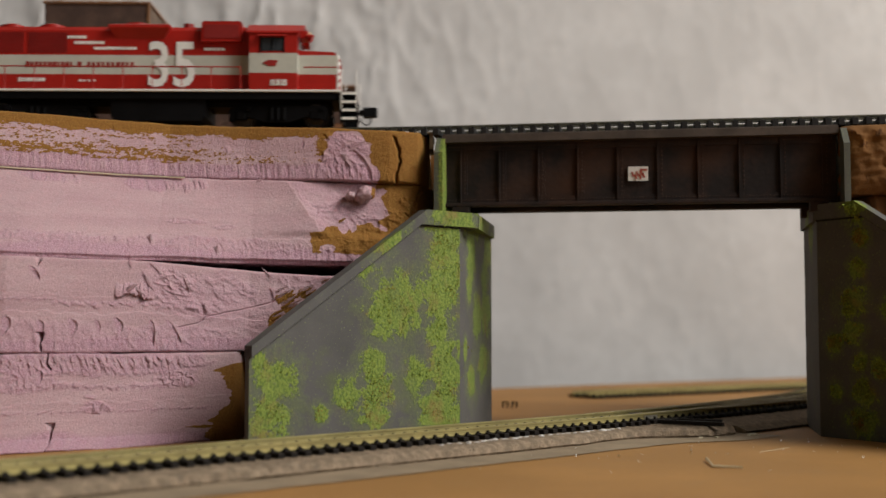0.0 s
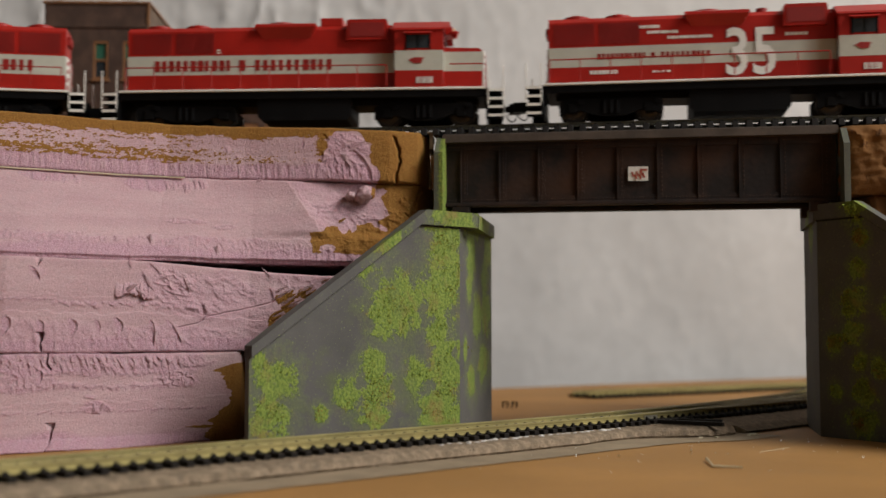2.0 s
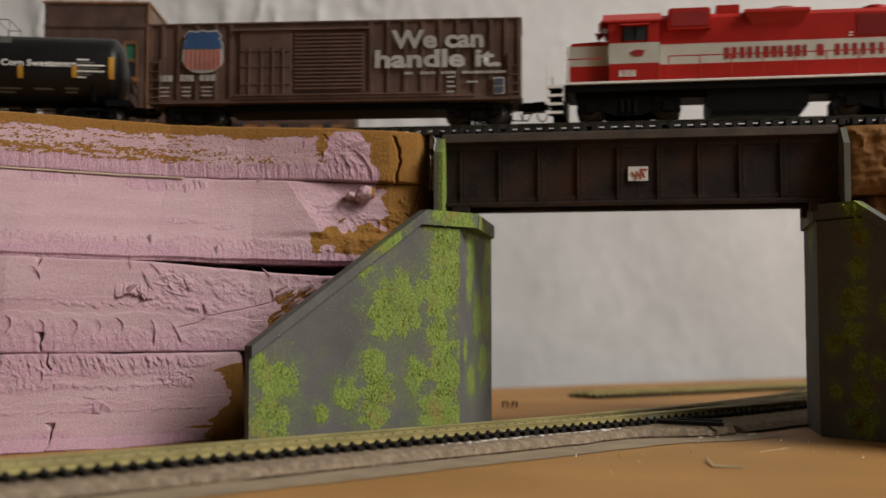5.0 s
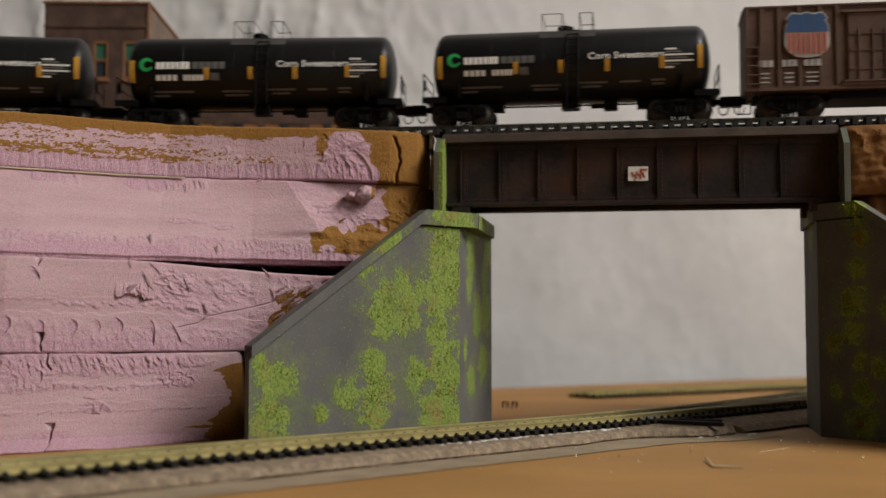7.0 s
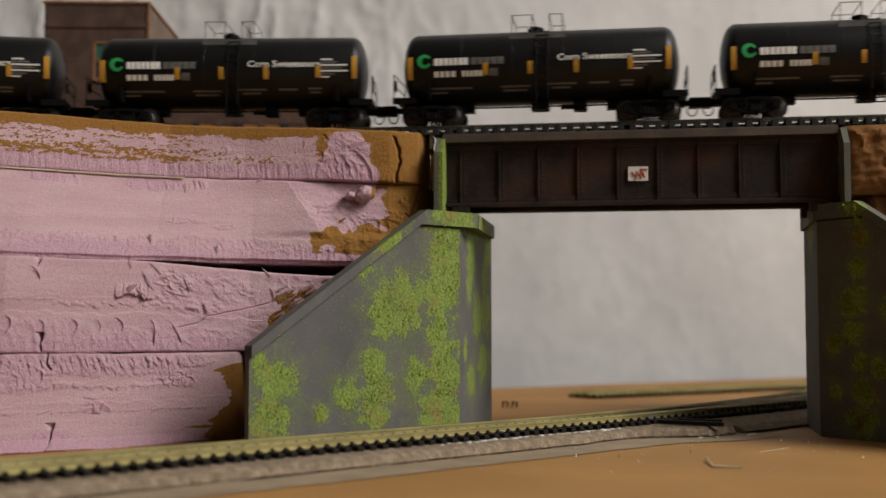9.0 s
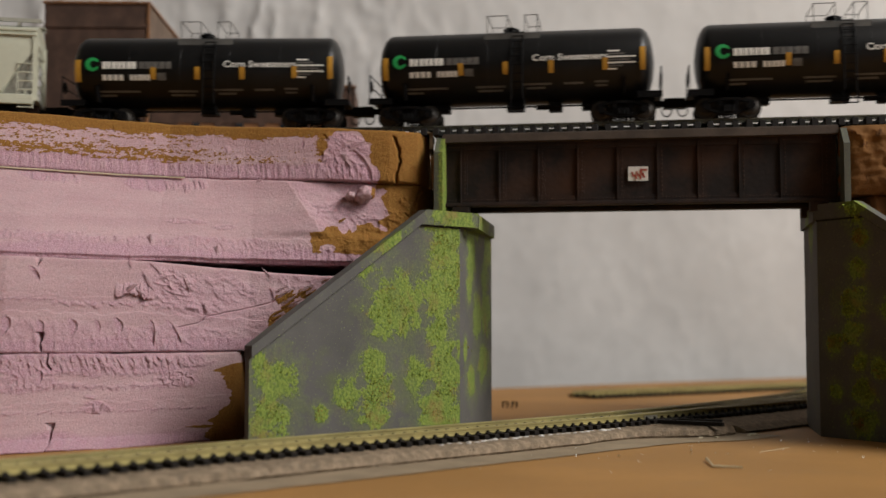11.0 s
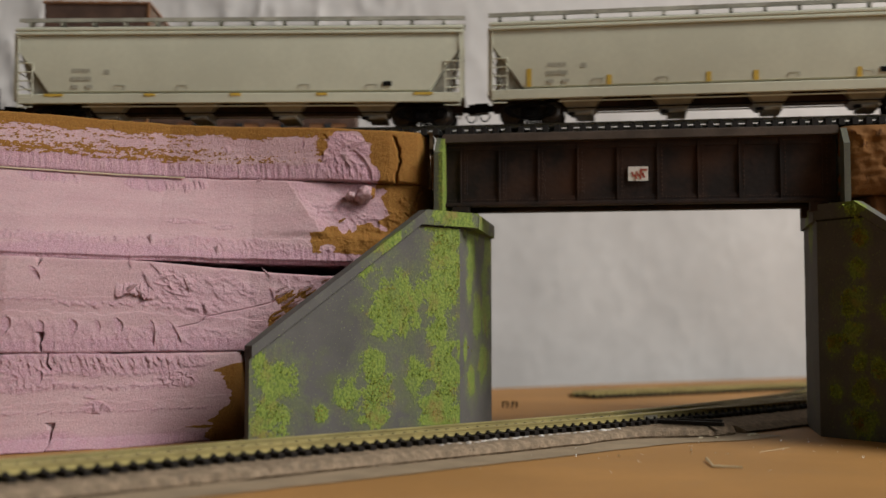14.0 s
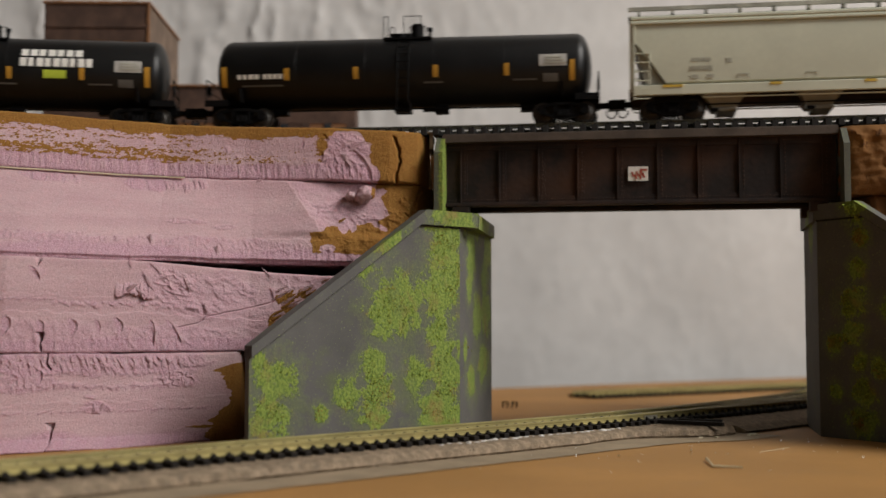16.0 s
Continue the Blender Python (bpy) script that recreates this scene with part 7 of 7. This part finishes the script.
# ---- the brick building on the plateau ----
def build_building():
    root = tagged(new("brick_building"), "brown brick model building with a lower wing", "building")
    root.matrix_world = pose(-0.249, 0.75, 0.1402, 0, 0, 1.5)
    w, d, h = 0.0645, 0.098, 0.1105
    wins = [(0.0305, 0.0400), (0.0490, 0.0585)]
    z0, z1 = 0.0628, 0.0870
    def pierced(us, zs, holes, place):
        """One slab over a grid of cuts, open where holes says."""
        sh, idx = S(), {}
        v, f = [], []

        def at(i, k, s):
            if (i, k, s) not in idx:
                idx[(i, k, s)] = len(v)
                v.append(place(us[i], zs[k], 0.003 * s))
            return idx[(i, k, s)]
        cells = {(i, k) for i in range(len(us) - 1) for k in range(len(zs) - 1)} - holes
        for i, k in cells:
            for s in (0, 1):
                f.append((at(i, k, s), at(i + 1, k, s), at(i + 1, k + 1, s), at(i, k + 1, s)))
            for di, dk, p, q in ((-1, 0, (i, k), (i, k + 1)), (1, 0, (i + 1, k), (i + 1, k + 1)), (0, -1, (i, k), (i + 1, k)), (0, 1, (i, k + 1), (i + 1, k + 1))):
                if (i + di, k + dk) not in cells:
                    f.append((at(*p, 0), at(*q, 0), at(*q, 1), at(*p, 1)))
        return sh.add(v, f)
    side = [(0.018, 0.026), (0.036, 0.044)]
    part("front_wall", pierced([0, *wins[0], *wins[1], w], [0, z0, z1, h], {(1, 1), (3, 1)}, lambda u, z, t: (u, t, z)), BRICK, root, "brown painted brick wall")
    part("side_wall", pierced([0.0032, *side[0], *side[1], d], [0, 0.050, 0.074, h], {(1, 1), (3, 1)}, lambda u, z, t: (w - t, u, z)), LITBRICK, root, "tan brick side, paled for the lamp light on it")
    part("side_wall", S().box(0, 0.003, 0.0032, d, 0, h), BRICK, root)
    part("rear_wall", S().box(0.0032, w - 0.0032, d - 0.003, d, 0, h), BRICK, root)
    part("roof", S().box(0.001, w - 0.001, 0.001, d - 0.001, h - 0.010, h - 0.008), BLACK, root)
    part("coping", S().box(-0.0012, w + 0.0012, -0.0012, 0.0042, h, h + 0.0016, 0.0003).box(w - 0.0042, w + 0.0012, 0.0042, d, h, h + 0.0016, 0.0003), TRIM, root, "orange-brown parapet coping")
    part("corner_trim", S().box(w - 0.0006, w + 0.0008, -0.0008, 0.0008, 0, h), TRIM, root)
    part("cornice", S().box(-0.0004, w + 0.0004, -0.0010, 0, z1 + 0.0085, z1 + 0.0100), BRICK, root)
    for a, b in wins:
        win = part("window", S().box(a, a + 0.0014, 0.0002, 0.0024, z0, z1).box(b - 0.0014, b, 0.0002, 0.0024, z0, z1).box(a, b, 0.0002, 0.0024, z0, z0 + 0.0014).box(a, b, 0.0002, 0.0024, z1 - 0.0014, z1).box(
            a, b, 0.0004, 0.0022, (z0 + z1) / 2 - 0.0006, (z0 + z1) / 2 + 0.0006), TRIM, root, "orange-brown sash window")
        part("window_blind", S().box(a + 0.0014, b - 0.0014, 0.0014, 0.0018, (z0 + z1) / 2 + 0.0006, z1 - 0.0014), PANETEAL, win, "green blind behind glass")
        part("pane", S().box(a + 0.0014, b - 0.0014, 0.0014, 0.0018, z0 + 0.0014, (z0 + z1) / 2 - 0.0006), GLASS, win)
        part("sill", S().box(a - 0.0010, b + 0.0010, -0.0014, 0.0010, z0 - 0.0014, z0), TRIM, win)
    for a, b in side:
        win = part("window", S().box(w - 0.0024, w - 0.0004, a, a + 0.001, 0.050, 0.074).box(w - 0.0024, w - 0.0004, b - 0.001, b, 0.050, 0.074).box(w - 0.0024, w - 0.0004, a, b, 0.0615, 0.0625), TRIM, root)
        part("pane", S().box(w - 0.0016, w - 0.0012, a + 0.001, b - 0.001, 0.050, 0.074), TRIM, win, "pale orange pane")
    # low wing with a row of panels under its eaves
    x1 = w + 0.1290
    part("wing_upper_wall", S().box(w + 0.001, x1, 0.006, 0.009, 0.0365, 0.0595), BRICK, root, "brown wing wall")
    part("wing_lower_wall", S().box(w + 0.001, x1, 0.006, 0.009, 0, 0.020), BRICK, root)
    part("wing_side_wall", S().box(x1 - 0.003, x1, 0.0092, 0.06, 0, 0.0595), BRICK, root)
    part("wing_coping", S().box(w + 0.001, x1 + 0.001, 0.0045, 0.0095, 0.0595, 0.0608, 0.0003), TRIM, root)
    part("wing_roof", S().box(w + 0.001, x1 - 0.001, 0.009, 0.06, 0.054, 0.056), BLACK, root)
    for i in range(9):
        a = w + 0.004 + i * 0.0138
        part("panel", S().box(a, a + 0.0092, 0.0066, 0.0090, 0.020, 0.0365), TRIM if i % 3 else BRICK, root, "tan door panel")
        part("pier", S().box(a + 0.0092, a + 0.0138, 0.0060, 0.0090, 0.020, 0.0365), GLASS if i % 2 else BRICK, root)


# ---- small loose things ----
def build_clutter():
    rnd = random.Random(21)
    thing("approach_slab", S().box(-0.0200, -0.0046, 0.5740, 0.5950, 0.1402, 0.1412, 0.0003).box(-0.0064, -0.0046, 0.5740, 0.5950, 0.1330, 0.1402), ROADPAINT, "grey-tan shim under the track end", "shim")
    # two small black clips standing on the board behind the bridge
    for x in (0.0378, 0.0432):
        ob = thing("track_clip", S().box(-0.0018, -0.0011, -0.0008, 0.0008, 0, 0.0036, 0.0001).box(0.0011, 0.0018, -0.0008, 0.0008, 0, 0.0034, 0.0001).box(-0.0018, 0.0018, -0.0008, 0.0008, 0.0026, 0.0036, 0.0001),
                   BLACK, "tiny black plastic clip on the board", "clip", "small black clips")
        ob.matrix_world = pose(x, 0.742, 0, 0, 0, rnd.uniform(-30, 30))
    # loose sticks of ties beside the joint
    for k, (x, y, a, n) in enumerate(((0.1092, 0.5485, -33, 0.034), (0.1130, 0.5600, -22, 0.029), (0.0950, 0.5640, -40, 0.024))):
        ob = thing("loose_tie", S().box(-n / 2, n / 2, -0.0013, 0.0013, 0, 0.0018, 0.0002), TIEBROWN, "loose dark plastic tie on the roadbed", "railway tie", "loose ties")
        ob.matrix_world = pose(x, y, 0.0050, 0, 0, a)
    # pale splinters and foam crumbs
    twig = S()
    for p, q in (((0.0954, 0.4449, 0.0010), (0.0935, 0.4251, 0.0005)), ((0.0935, 0.4251, 0.0005), (0.1024, 0.4201, 0.0007))):
        twig.tube(p, q, 0.00045, 6, 0.0003)
    thing("wood_splinter", twig, CREAM, "thin pale bent splinter on the board", "splinter")
    twig = S().tube((0.1227, 0.4750, 0.0003), (0.1386, 0.4928, 0.0003), 0.00008, 5)
    thing("wood_splinter", twig, CREAM, "hair-thin pale splinter on the board", "splinter")
    for x, y, g, spin in ((0.1379, 0.5470, 0.0022, 20), (0.1120, 0.5330, 0.0014, 70), (0.1195, 0.5365, 0.0011, 130)):
        sh = S().prism([(-g, 0.0), (-0.4 * g, 0.35 * g), (0.6 * g, 0.45 * g), (1.3 * g, 0.1 * g), (0.8 * g, 0.0)], -0.6 * g, 0.5 * g)
        ob = thing("foam_chip", sh, CREAM, "pale chip of foam on the board", "foam chip", "foam chips")
        ob.matrix_world = pose(x, y, 0.0004, 0, 0, spin)
    v, f = [], []
    for _ in range(70):
        y = rnd.uniform(0.40, 0.56)
        x = rnd.uniform(0.0, 0.36) * y + (y - 0.40) * 0.15
        if x < y - 0.46 + 0.08 * (y - .4):
            continue
        g = rnd.uniform(0.00015, 0.0007)
        k = len(v)
        c = Vector((x, y, g * 0.5))
        for _ in range(4):
            v.append(tuple(c + Vector((rnd.uniform(-g, g), rnd.uniform(-g, g), rnd.uniform(-g * 0.5, g)))))
        f += [(k, k + 1, k + 2), (k, k + 2, k + 3), (k, k + 3, k + 1), (k + 1, k + 3, k + 2)]
    thing("foam_crumbs", S().add(v, f), WHITE, "tiny pale crumbs scattered over the board", "crumbs", kind="stuff")


SPOTS = [(0.0451, 0.0582, 0.0164), (0.0537, 0.0532, 0.0095), (0.0209, 0.0635, 0.0148), (0.0176, 0.0838, 0.012), (0.0192, 0.0939, 0.0099), (0.0125, 0.0713, 0.0099), (0.0225, 0.0459, 0.0091), (0.0192, 0.0384, 0.0077), (0.0588, 0.0317, 0.0087), (0.0557, 0.022, 0.0101), (0.0587, 0.0126, 0.0087), (0.0721, 0.0203, 0.0078), (0.1069, 0.0271, 0.0106), (0.1107, 0.0139, 0.0112), (0.0863, 0.0139, 0.0045), (0.0176, 0.0283, 0.0133), (0.0339, 0.0275, 0.009), (0.0074, 0.0369, 0.0064), (0.0209, 0.0097, 0.0147), (0.0635, 0.0747, 0.0048), (0.1149, 0.0351, 0.0043)]
build_room()
build_building()
TRAIN = build_train()
build_clutter()
build_foam()
earth_block("earth_bank", 0.1778, 0.536, 0.1075, 0.1385, 7, "rough brown carved foam bank beside the bridge end")
earth_block("earth_bank", 0.188, 0.54, 0.0, 0.107, 9, "rough brown carved foam bank behind the abutment")
build_abutments()
build_bridge()
build_tracks()
motions()
